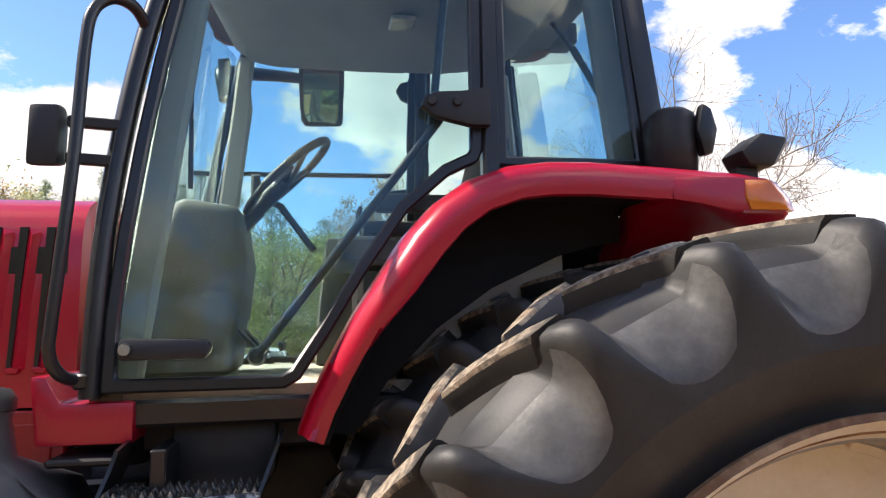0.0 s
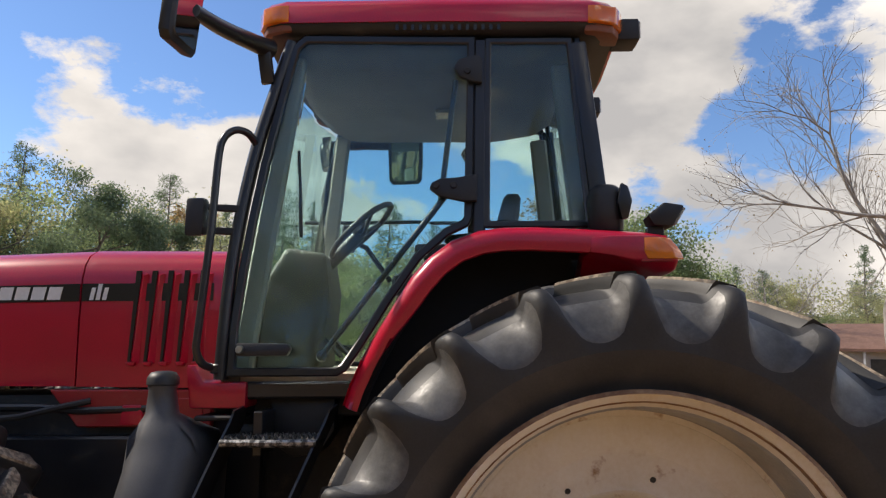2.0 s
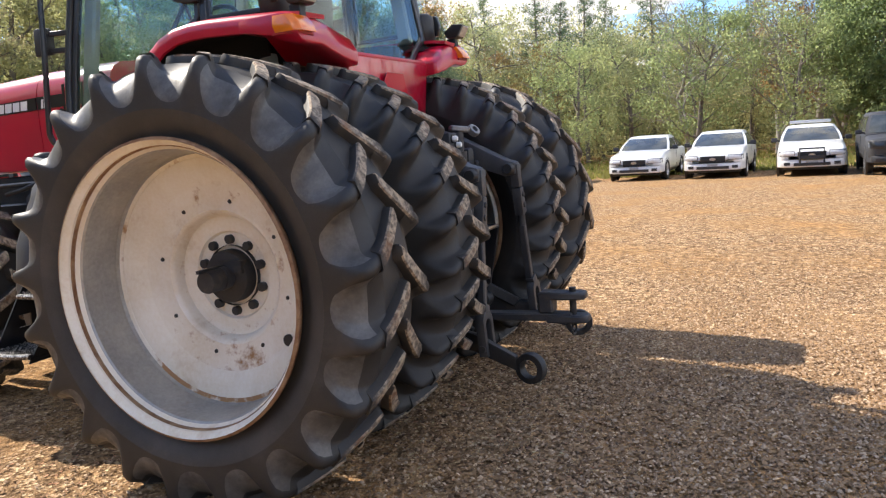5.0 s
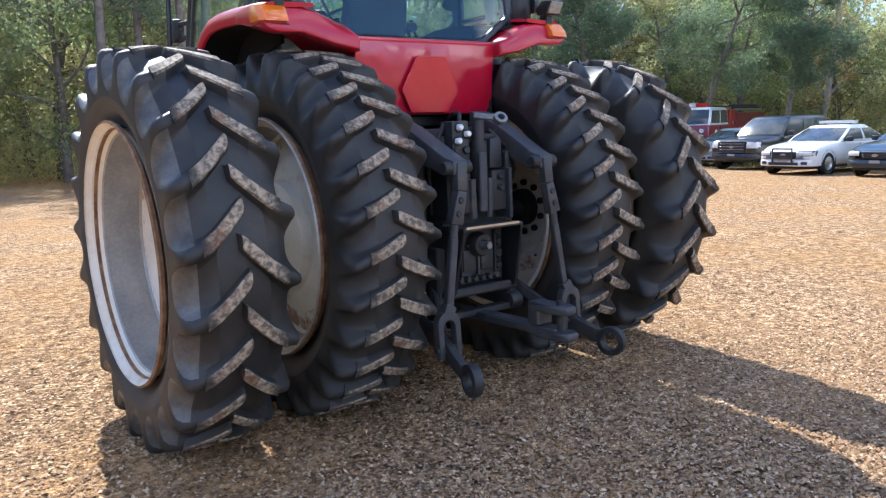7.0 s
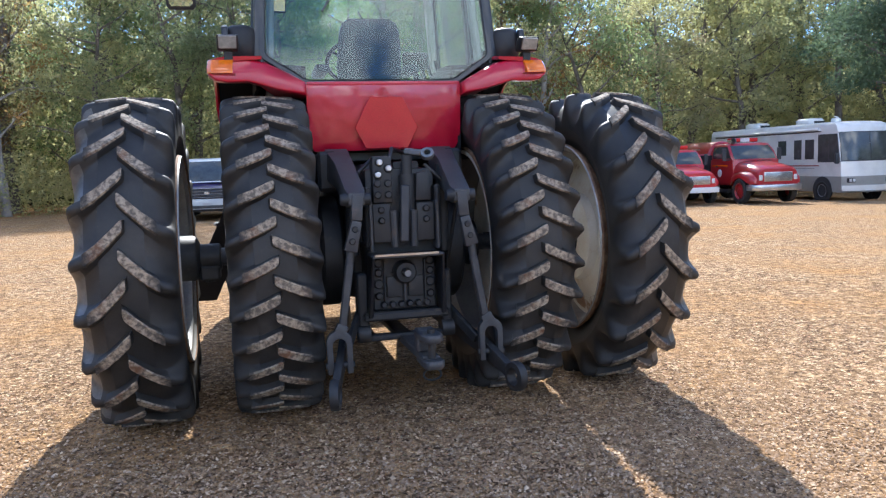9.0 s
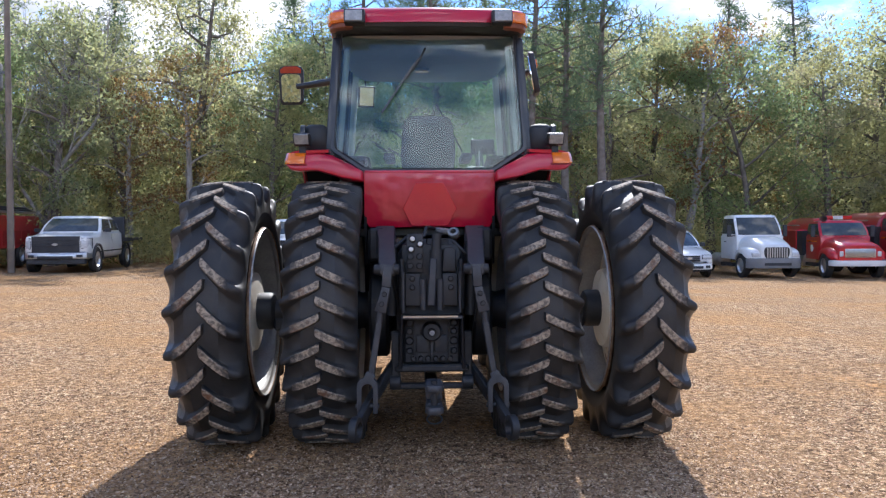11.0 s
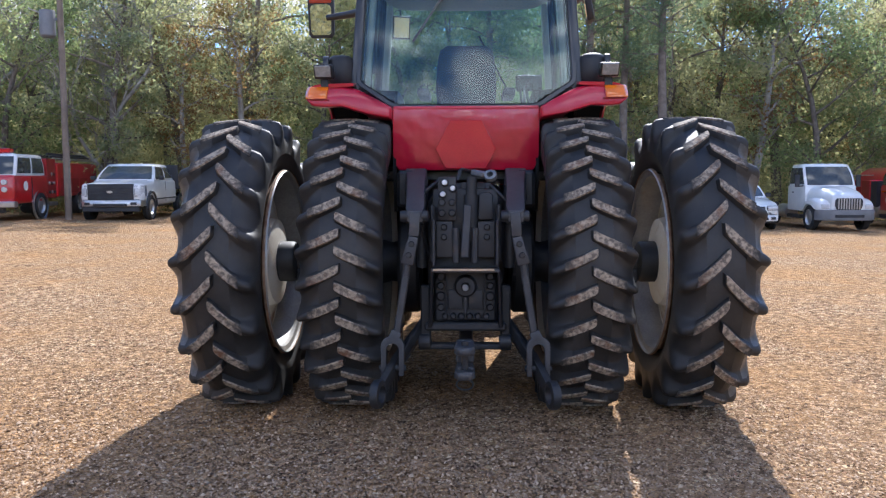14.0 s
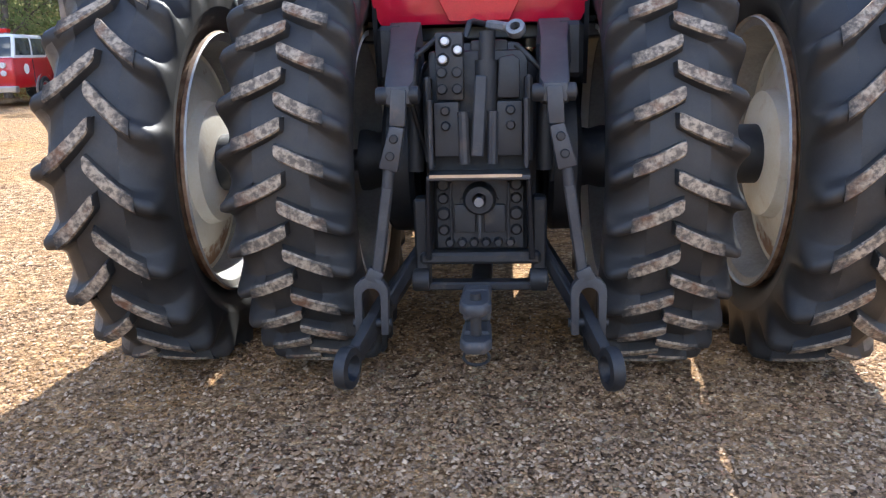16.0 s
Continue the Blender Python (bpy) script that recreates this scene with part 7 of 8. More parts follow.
def cab_over_engine(name, label, x, y, rz, mat, top_mat):
    """A flat-nosed fire engine with a pale cab top."""
    v = thing(name, label, "fire truck", pose(x, y, ground_height(x, y), 0, 0, rz) @ pose(0, -1.3, 0))
    low = part("cab", Geo().loft([[(-1.08, 1.22, 0.62), (1.08, 1.22, 0.62), (1.08, -1.5, 0.62), (-1.08, -1.5, 0.62)], [(-1.12, 1.28, 1.1), (1.12, 1.28, 1.1), (1.15, -1.5, 1.1), (-1.15, -1.5, 1.1)], [(-1.10, 1.20, 1.68), (1.10, 1.20, 1.68), (1.12, -1.5, 1.68), (-1.12, -1.5, 1.68)]]), mat, v, bevel=0.10, segs=3)
    cabin(v, (-1.45, 1.15), (-1.4, 0.78), 1.07, 0.98, 1.66, 2.5, DARK_GLASS, top_mat, 2)
    part("front_bumper", Geo().box(-1.2, 1.2, 1.2, 1.5, 0.5, 0.72), ALLOY, v, "chrome front bumper", bevel=0.03)
    for sx in (-1, 1):
        for z, r in ((1.42, 0.10), (1.15, 0.10)):
            part("headlamp", Geo().lathe([(0, -0.05), (r * 0.8, -0.05), (r, -0.03), (r, 0.06)], 16, m=pose(sx * 0.78, 1.28, z, 0, 0, -90)), HEADLAMP, low)
        road_wheel(v, sx * 1.02, -0.85, 0.5, 0.28, ALLOY)
        road_wheel(v, sx * 0.95, -4.6, 0.5, 0.5, ALLOY)
        part("wheel_arch", Geo().lathe([(0.60, -0.02), (0.66, 0.0), (0.66, 0.05), (0.0, 0.05)], 22, m=pose(sx * 1.12, -0.85, 0.52)), ALLOY, low)
        part("cab_step", Geo().box(sx * 0.8, sx * 1.16, -2.3, -1.55, 0.45, 0.6), ALLOY, v, bevel=0.02)
        part("door_seal", Geo().box(sx * 1.14 - 0.01, sx * 1.14 + 0.012, -0.12, -0.10, 0.75, 1.62), MATT_BLACK, low)
        part("roundel", Geo().lathe([(0, -0.004), (0.18, -0.004), (0.18, 0.004), (0, 0.004)], 18, m=pose(sx * 1.146, 0.42, 1.28)), WHITE, low)
    for dx, z in ((0, 1.3), (-0.3, 1.0), (0.3, 1.0)):
        part("front_fitting", Geo().lathe([(0, -0.06), (0.08, -0.06), (0.1, -0.03), (0.1, 0.05)], 14, m=pose(dx, 1.27, z, 0, 0, -90)), CHROME, low)
    bar = part("light_bar", Geo().box(-0.65, 0.65, 0.1, 0.4, 2.52, 2.68), RED_LENS, v, "red roof light bar", bevel=0.03)
    part("bar_centre", Geo().box(-0.15, 0.15, 0.07, 0.43, 2.53, 2.7), HEADLAMP, bar)
    b = part("hose_body", Geo().box(-1.18, 1.18, -6.6, -2.3, 0.8, 2.2), mat, v, "engine body with hose bed", bevel=0.04)
    pump = part("pump_panel", Geo().box(-1.12, 1.12, -2.32, -1.48, 0.75, 2.35), DARK_FIRE_RED, b, "dark red pump panel with gauges", bevel=0.03)
    for sx in (-1, 1):
        for i in range(8):
            part("gauge", Geo().lathe([(0, -0.02), (0.06, -0.02), (0.075, 0.0), (0.075, 0.02), (0, 0.02)], 12, m=pose(sx * 1.12, -2.12 + 0.22 * (i % 3), 1.0 + 0.36 * (i // 3))), CHROME if i % 2 else MATT_BLACK, pump)
    for sx in (-1, 1):
        for i in range(4):
            part("locker_door", Geo().box(sx * 1.18 - 0.01, sx * 1.18 + 0.015, -6.45 + i * 1.0, -5.6 + i * 1.0, 0.95, 1.55), RED_DULL, b)
        for i in range(3):
            part("ladder_rail", Geo().tube([(sx * (1.0 - 0.12 * i), -6.5, 2.35 + 0.1 * i), (sx * (1.0 - 0.12 * i), -2.4, 2.35 + 0.1 * i)], 0.05, 6), MATT_BLACK if i else ALLOY, b)
    return v


cab_over_engine("fire_truck", "old flat-nosed red fire engine with a white cab top", -15.95, 19.6, 187, FIRE_RED, WHITE_PAINT).scale = (0.92, 0.95, 0.90)
cab_over_engine("fire_truck", "maroon flat-nosed fire engine with a white cab top", 28.2, 18.6, 104, MAROON, WHITE_PAINT)


def motorhome(x, y, rz):
    v = thing("motorhome", "white motorhome with grey lower trim and wide windscreen", "motorhome", pose(x, y, ground_height(x, y), 0, 0, rz) @ pose(0, -1.1, 0))

    def ring(z, hw, yf, bow):
        front = [(hw * a, yf - bow * abs(a) ** 3, z) for a in (-1, -0.92, -0.75, -0.5, -0.25, 0, 0.25, 0.5, 0.75, 0.92, 1)]
        return front + [(hw, -8.3, z), (-hw, -8.3, z)]
    warm = paint("motorhome_white", (0.80, 0.78, 0.73))
    trim = paint("motorhome_grey", (0.33, 0.325, 0.30))
    part("body", Geo().loft([ring(0.98, 1.20, 1.30, 0.22), ring(1.6, 1.22, 1.27, 0.22), ring(2.3, 1.22, 1.18, 0.22), ring(2.86, 1.22, 1.06, 0.22), ring(3.06, 1.19, 0.95, 0.22), ring(3.16, 1.10, 0.75, 0.25), ring(3.2, 0.8, 0.4, 0.2)]), warm, v, smooth=40)
    low = part("lower_trim", Geo().loft([ring(0.34, 1.17, 1.26, 0.24), ring(0.5, 1.205, 1.31, 0.22), ring(0.985, 1.205, 1.315, 0.22)]), trim, v, "grey lower trim", smooth=40)
    part("front_bumper", Geo().loft([ring(0.40, 1.19, 1.36, 0.24)[:11] + [(1.0, 0.9, 0.40), (-1.0, 0.9, 0.40)], ring(0.62, 1.20, 1.37, 0.24)[:11] + [(1.0, 0.9, 0.62), (-1.0, 0.9, 0.62)]]), warm, low, "pale front bumper", smooth=40)

    def band(z0, z1, a0, a1, off):
        def yz(a, z):
            return float(np.interp(z, (0.98, 1.6, 2.3, 2.86), (1.30, 1.27, 1.18, 1.06))) - 0.22 * abs(a) ** 3
        xs = [a0 + (a1 - a0) * k / 12 for k in range(13)]
        zs = [z0 + (z1 - z0) * k / 4 for k in range(5)]
        return slab([[(1.22 * a, yz(a, z) + off, z) for z in zs] for a in xs], [[(1.22 * a, yz(a, z) - 0.03, z) for z in zs] for a in xs])
    ws = part("windscreen", band(1.62, 2.72, -0.97, -0.012, 0.012), DARK_GLASS, v, "wide two-part windscreen", smooth=40)
    part("windscreen_half", band(1.62, 2.72, 0.012, 0.97, 0.012), DARK_GLASS, ws, smooth=40)
    part("windscreen_seal", band(1.58, 2.76, -0.985, 0.985, 0.006), MATT_BLACK, ws, smooth=40)
    for sx in (-1, 1):
        part("wiper", Geo().bar((sx * 0.15, 1.30, 1.60), (sx * 0.62, 1.27, 1.72), 0.02, 0.02), MATT_BLACK, v)
        cw = part("cab_window", Geo().prism([(-0.28, 1.56), (1.02, 1.56), (0.84, 2.70), (-0.28, 2.70)], "x", sx * 1.215 - 0.012, sx * 1.215 + 0.016), DARK_GLASS, v, "large dark cab side window", bevel=0.006)
        part("window_post", Geo().box(sx * 1.215 - 0.012, sx * 1.215 + 0.022, 0.36, 0.40, 1.57, 2.69), MATT_BLACK, cw)
        for yy, w, z0 in ((-0.80, 0.50, 1.72), (-1.55, 0.42, 1.72), (-2.6, 0.50, 1.90), (-4.6, 0.9, 1.90), (-6.6, 0.9, 1.90)):
            wn = part("side_window", Geo().box(sx * 1.22 - 0.012, sx * 1.22 + 0.016, yy - w / 2, yy + w / 2, z0, 2.48), DARK_GLASS, v, bevel=0.008)
            part("window_frame", Geo().box(sx * 1.22 - 0.012, sx * 1.22 + 0.010, yy - w / 2 - 0.03, yy + w / 2 + 0.03, z0 - 0.03, 2.51), MATT_BLACK, wn)
        part("stripe", Geo().box(sx * 1.215 - 0.008, sx * 1.215 + 0.011, -8.2, -0.2, 1.40, 1.44), RED_DULL, v)
        part("stripe", Geo().box(sx * 1.215 - 0.008, sx * 1.215 + 0.011, -8.2, -0.5, 1.30, 1.32), trim, v)
        part("awning", Geo().tube([(sx * 1.25, -7.8, 2.90), (sx * 1.25, -0.2, 2.90)], 0.055, 8), warm, v, "rolled awning")
        # black strip painted in for the shadow below the awning
        part("awning_shadow_rail", Geo().box(sx * 1.22 - 0.01, sx * 1.22 + 0.012, -7.9, -0.1, 2.80, 2.835), MATT_BLACK, v)
        for yy, w in ((0.0, 0.25), (-5.4, 0.4)):
            road_wheel(v, sx * (1.235 - w / 2), yy, 0.40, w, ALLOY)
            part("wheel_arch", Geo().lathe([(0.52, -0.02), (0.56, 0.0), (0.56, 0.03), (0.0, 0.03)], 24, m=pose(sx * 1.185, yy, 0.42)), MATT_BLACK, low)
        hl = part("headlamp", Geo().box(sx * 0.68, sx * 1.02, 1.10, 1.335 - 0.06, 0.74, 0.92), MATT_BLACK, low, "dark headlamp cluster", bevel=0.02)
        for k in (0, 1):
            part("lamp_lens", Geo().box(sx * (0.70 + 0.16 * k), sx * (0.82 + 0.16 * k), 1.20, 1.285, 0.77, 0.89), HEADLAMP, hl, bevel=0.01)
        dm = part("door_mirror", Geo().box(sx * 1.32, sx * 1.50, 1.02, 1.12, 1.50, 1.92), MATT_BLACK, v, bevel=0.03, segs=2)
        part("mirror_arm", Geo().tube([(sx * 1.16, 1.0, 1.58), (sx * 1.36, 1.06, 1.60)], 0.025, 6), MATT_BLACK, dm)
    for yy in (-2.4, -6.2):
        ru = part("roof_unit", Geo().loft([tank_ring(-0.42, 0.42, yy - 0.62, yy + 0.62, 3.18), tank_ring(-0.42, 0.42, yy - 0.62, yy + 0.62, 3.36), tank_ring(-0.34, 0.34, yy - 0.5, yy + 0.5, 3.45)]), warm, v, "white roof air unit", smooth=50)
        part("unit_grille", Geo().box(-0.25, 0.25, yy + 0.60, yy + 0.625, 3.22, 3.33), MATT_BLACK, ru)
    part("roof_vent", Geo().lathe([(0, 0.1), (0.16, 0.08), (0.2, 0), (0.2, -0.1)], 16, m=pose(0.3, -0.4, 3.28, 0, -90, 0)), warm, v)
    part("roof_aerial", Geo().tube([(-0.2, -0.9, 3.2), (-0.2, -0.9, 3.42), (-0.05, -0.9, 3.46)], 0.03, 6), warm, v)


motorhome(23.4, 21.2, 178)


def camper(x, y, rz):
    v = thing("travel_trailer", "white travel trailer with grey stripe and small windows", "trailer", pose(x, y, ground_height(x, y), 0, 0, rz))
    part("body", Geo().box(-1.2, 1.2, -3.6, 3.6, 0.6, 3.0), WHITE_PAINT, v, bevel=0.12, segs=3)
    for yy in (-2.4, -0.4, 1.9):
        for sx in (-1, 1):
            part("side_window", Geo().box(sx * 1.2 - 0.01, sx * 1.2 + 0.02, yy - 0.45, yy + 0.45, 1.7, 2.3), DARK_GLASS, v, bevel=0.01)
    for sx in (-1, 1):
        part("stripe", Geo().box(sx * 1.2 - 0.006, sx * 1.2 + 0.012, -3.4, 3.4, 1.3, 1.42), SILVER_PAINT, v)
        road_wheel(v, sx * 1.0, 0.3, 0.36, 0.24, ALLOY)
        road_wheel(v, sx * 1.0, -0.6, 0.36, 0.24, ALLOY)
    part("roof_unit", Geo().box(-0.35, 0.35, -0.6, 0.5, 3.0, 3.28), WHITE_PAINT, v, bevel=0.06, segs=2)
    part("tow_bar", Geo().bar((0, 3.5, 0.6), (0, 4.8, 0.55), 0.12, 0.1), MATT_BLACK, v)


camper(44.0, -17.9, 70)


def house(x, y, rz):
    v = thing("house", "low pale house with brown shingle roof and porch", "house", pose(x, y, ground_height(x, y), 0, 0, rz))
    wallm = surface("pale_siding", (0.55, 0.52, 0.46), (0.48, 0.45, 0.40), 0.8)
    part("wall", Geo().box(-6, 6, -4, 4, 0, 2.6), wallm, v)
    roofm = surface("brown_shingle", (0.16, 0.085, 0.06), (0.20, 0.11, 0.08), 0.9, big=2, fine=8, bump=0.5, dist=0.02)
    part("roof", Geo().loft([[(-6.6, -4.7, 2.5), (6.6, -4.7, 2.5), (6.6, 4.7, 2.5), (-6.6, 4.7, 2.5)], [(-6.6, -4.7, 2.68), (6.6, -4.7, 2.68), (6.6, 4.7, 2.68), (-6.6, 4.7, 2.68)], [(-5.0, -0.2, 4.4), (5.0, -0.2, 4.4), (5.0, 0.2, 4.4), (-5.0, 0.2, 4.4)]]), roofm, v)
    for sx in (-4, -1.4, 3.6):
        w = part("window", Geo().box(sx - 0.6, sx + 0.6, 3.96, 4.06, 1.0, 2.1), WHITE, v)
        part("pane", Geo().box(sx - 0.52, sx + 0.52, 4.04, 4.075, 1.08, 2.02), DARK_GLASS, w)
    part("door", Geo().box(0.8, 1.7, 3.96, 4.05, 0, 2.05), TRIM_GREY, v)
    for sx in (-5.5, -2, 2, 5.5):
        part("porch_post", Geo().box(sx - 0.06, sx + 0.06, 4.45, 4.57, 0, 2.5), WHITE, v)


house(48.5, -27.5, 62)


def utility_pole(x, y):
    z = ground_height(x, y)
    v = thing("utility_pole", "weathered wooden utility pole with a grey transformer", "pole", pose(x, y, z))
    wood = surface("weathered_pole_wood", (0.17, 0.135, 0.105), (0.24, 0.195, 0.155), 0.9, big=2, fine=80, bump=0.5, dist=0.004)
    part("pole", Geo().tube([(0, 0, -0.1), (0.03, 0, 5), (0.06, 0, 10.5)], 0.118, 12, r2=0.09), wood, v)
    t = part("transformer", Geo().lathe([(0, -0.45), (0.24, -0.45), (0.26, -0.40), (0.26, 0.40), (0.2, 0.46), (0, 0.46)], 20, m=pose(-0.42, 0, 6.75, 0, 90, 0)), GREY_PLASTIC, v, "grey transformer can")
    part("transformer_arm", Geo().bar((-0.2, 0, 6.9), (0, 0, 6.9), 0.06, 0.08), GREY_PLASTIC, t)
    part("lamp_arm", Geo().tube([(-0.6, 0, 7.1), (-1.0, -0.1, 7.25)], 0.025, 6), ALLOY, v)


utility_pole(-14.1, 21.6)


# ---- trees ----
def leaf_material(name, tones, trans=0.6):
    m = bpy.data.materials.new(name)
    m.use_nodes = True
    nt = m.node_tree
    b = nt.nodes["Principled BSDF"]
    geo = nt.nodes.new("ShaderNodeNewGeometry")
    obj = nt.nodes.new("ShaderNodeObjectInfo")
    r = nt.nodes.new("ShaderNodeValToRGB")
    e = r.color_ramp.elements
    for i, c in enumerate(tones):
        el = e[i] if i < 2 else e.new(1.0)
        el.color = (*c, 1)
    for i in range(len(tones)):
        e[i].position = i / (len(tones) - 1)
    add = nt.nodes.new("ShaderNodeMath")
    add.operation = "MULTIPLY_ADD"
    add.inputs[1].default_value = 0.25
    nt.links.new(geo.outputs["Random Per Island"], add.inputs[0])
    mul = nt.nodes.new("ShaderNodeMath")
    mul.operation = "MULTIPLY"
    mul.inputs[1].default_value = 0.50
    nt.links.new(obj.outputs["Random"], mul.inputs[0])
    nt.links.new(mul.outputs[0], add.inputs[2])
    patch = nt.nodes.new("ShaderNodeTexNoise")
    patch.inputs["Scale"].default_value = 0.33
    nt.links.new(geo.outputs["Position"], patch.inputs["Vector"])
    tone = nt.nodes.new("ShaderNodeMath")
    tone.operation = "MULTIPLY_ADD"
    tone.inputs[1].default_value = 0.9
    nt.links.new(patch.outputs["Fac"], tone.inputs[0])
    shift = nt.nodes.new("ShaderNodeMath")
    shift.operation = "SUBTRACT"
    shift.inputs[1].default_value = 0.34
    nt.links.new(add.outputs[0], shift.inputs[0])
    nt.links.new(shift.outputs[0], tone.inputs[2])
    nt.links.new(tone.outputs[0], r.inputs["Fac"])
    nt.links.new(r.outputs["Color"], b.inputs["Base Color"])
    b.inputs["Roughness"].default_value = 0.65
    b.inputs["Specular IOR Level"].default_value = 0.2
    t = nt.nodes.new("ShaderNodeBsdfTranslucent")
    thru = mix_of(nt, 1.0, r.outputs["Color"], (2.1, 2.15, 1.75), "MULTIPLY")
    nt.links.new(thru, t.inputs["Color"])
    mx = nt.nodes.new("ShaderNodeMixShader")
    mx.inputs[0].default_value = trans
    nt.links.new(b.outputs[0], mx.inputs[1])
    nt.links.new(t.outputs[0], mx.inputs[2])
    nt.links.new(mx.outputs[0], nt.nodes["Material Output"].inputs["Surface"])
    return m


LEAF_MIX = leaf_material("autumn_leaves", [(0.135, 0.165, 0.105), (0.185, 0.205, 0.125), (0.245, 0.250, 0.150), (0.305, 0.285, 0.160), (0.225, 0.215, 0.145), (0.305, 0.230, 0.175)])
LEAF_GREEN = leaf_material("green_leaves", [(0.112, 0.150, 0.085), (0.155, 0.192, 0.105), (0.205, 0.235, 0.125), (0.262, 0.266, 0.145)])
NEEDLES = leaf_material("pine_needles", [(0.075, 0.110, 0.076), (0.110, 0.148, 0.096), (0.142, 0.178, 0.112)], 0.4)
SPARSE = leaf_material("dry_leaves", [(0.126, 0.116, 0.051), (0.210, 0.145, 0.070), (0.169, 0.088, 0.057)])
BARK = surface("grey_brown_bark", (0.13, 0.105, 0.085), (0.21, 0.18, 0.155), 0.9, big=4, fine=30, bump=0.6, dist=0.01)
PALE_BARK = surface("pale_bark", (0.34, 0.31, 0.275), (0.24, 0.215, 0.19), 0.9, big=3, fine=30, bump=0.5, dist=0.008)


def leaflets(pos, along, across):
    """Many separate three-cornered leaves as one mesh; all arrays are (n, 3)."""
    v = np.stack([pos - along * 0.5 - across * 0.2, pos + across * 0.5, pos + along * 0.5 - across * 0.3], 1).reshape(-1, 3)
    return v, np.arange(len(pos) * 3).reshape(-1, 3)


def array_mesh(name, v, f, mat):
    me = bpy.data.meshes.new(name)
    k = f.shape[1]
    me.vertices.add(len(v))
    me.vertices.foreach_set("co", np.ascontiguousarray(v, dtype=np.float32).ravel())
    me.loops.add(f.size)
    me.loops.foreach_set("vertex_index", np.ascontiguousarray(f, dtype=np.int32).ravel())
    me.polygons.add(len(f))
    me.polygons.foreach_set("loop_start", np.arange(0, f.size, k, dtype=np.int32))
    me.update(calc_edges=True)
    me.validate()
    me.materials.append(mat)
    return me


def unit(a):
    return a / np.maximum(np.linalg.norm(a, axis=1, keepdims=True), 1e-6)


def leaf_cloud(rng, centres, radii, per, size, flat=0.75):
    c = np.repeat(np.array(centres), per, 0)
    r = np.repeat(np.array(radii), per)[:, None]
    d = np.clip(rng.normal(size=c.shape), -1.75, 1.75) * np.array((1, 1, flat))
    pos = c + d * r * 0.52
    a = unit(rng.normal(size=c.shape) + np.array((0, 0, -0.4)))
    b = unit(np.cross(a, rng.normal(size=c.shape)))
    s = size * rng.uniform(0.6, 1.35, (len(c), 1))
    return leaflets(pos, a * s, b * s * 0.85)


def limb(p, d, length, bend, rng, n=4):
    pts = [p]
    for _ in range(n):
        d = (d + Vector(rng.normal(size=3)) * bend).normalized()
        pts.append(pts[-1] + d * (length / n))
    return pts, d


def broad_tree(seed, h, spread, leaves, size, base=0.22, tips_per=3, upright=0.5):
    """Trunk with limbs and side branches; leaf clumps stand at their ends. Returns wood and leaf arrays."""
    rng = np.random.default_rng(seed)
    wood, tips, rad = Geo(), [], []
    trunk, _ = limb(Vector((0, 0, -0.1)), Vector((0, 0, 1)), h * 0.86, 0.07, rng, 7)
    wood.tube(trunk, h * 0.016 + 0.03, 8, r2=0.03)
    tips.append(tuple(trunk[-1]))
    rad.append(spread * 0.34)
    n = int(9 + h * 0.5)
    for i in range(n):
        t = base + (0.97 - base) * (i + rng.uniform(0, 0.8)) / n
        k = t * 7
        p = trunk[min(6, int(k))].lerp(trunk[min(7, int(k) + 1)], k - int(k))
        a = i * 2.4 + rng.uniform(-0.5, 0.5)
        shape = math.sin(math.pi * min(1.0, 0.18 + 0.80 * (t - base) / (1 - base))) ** 0.7
        d = Vector((math.cos(a), math.sin(a), upright + rng.uniform(-0.25, 0.3))).normalized()
        ln = spread * shape * rng.uniform(0.75, 1.15)
        pts, d2 = limb(p, d, ln, 0.16, rng)
        wood.tube(pts, h * 0.006 * (1.1 - t * 0.6) + 0.012, 5, r2=0.012)
        tips.append(tuple(pts[-1]))
        rad.append(spread * 0.24)
        for j in range(tips_per):
            q = pts[1 + j % 4].lerp(pts[min(4, 2 + j % 4)], rng.uniform())
            sd = (d2 + Vector(rng.normal(size=3)) * 0.75).normalized()
            sp, _ = limb(q, sd, ln * rng.uniform(0.3, 0.55), 0.2, rng, 3)
            wood.tube(sp, 0.018, 3, r2=0.007)
            tips.append(tuple(sp[-1]))
            rad.append(spread * rng.uniform(0.15, 0.27))
    per = max(1, leaves // len(tips))
    return wood, leaf_cloud(rng, tips, rad, per, size)


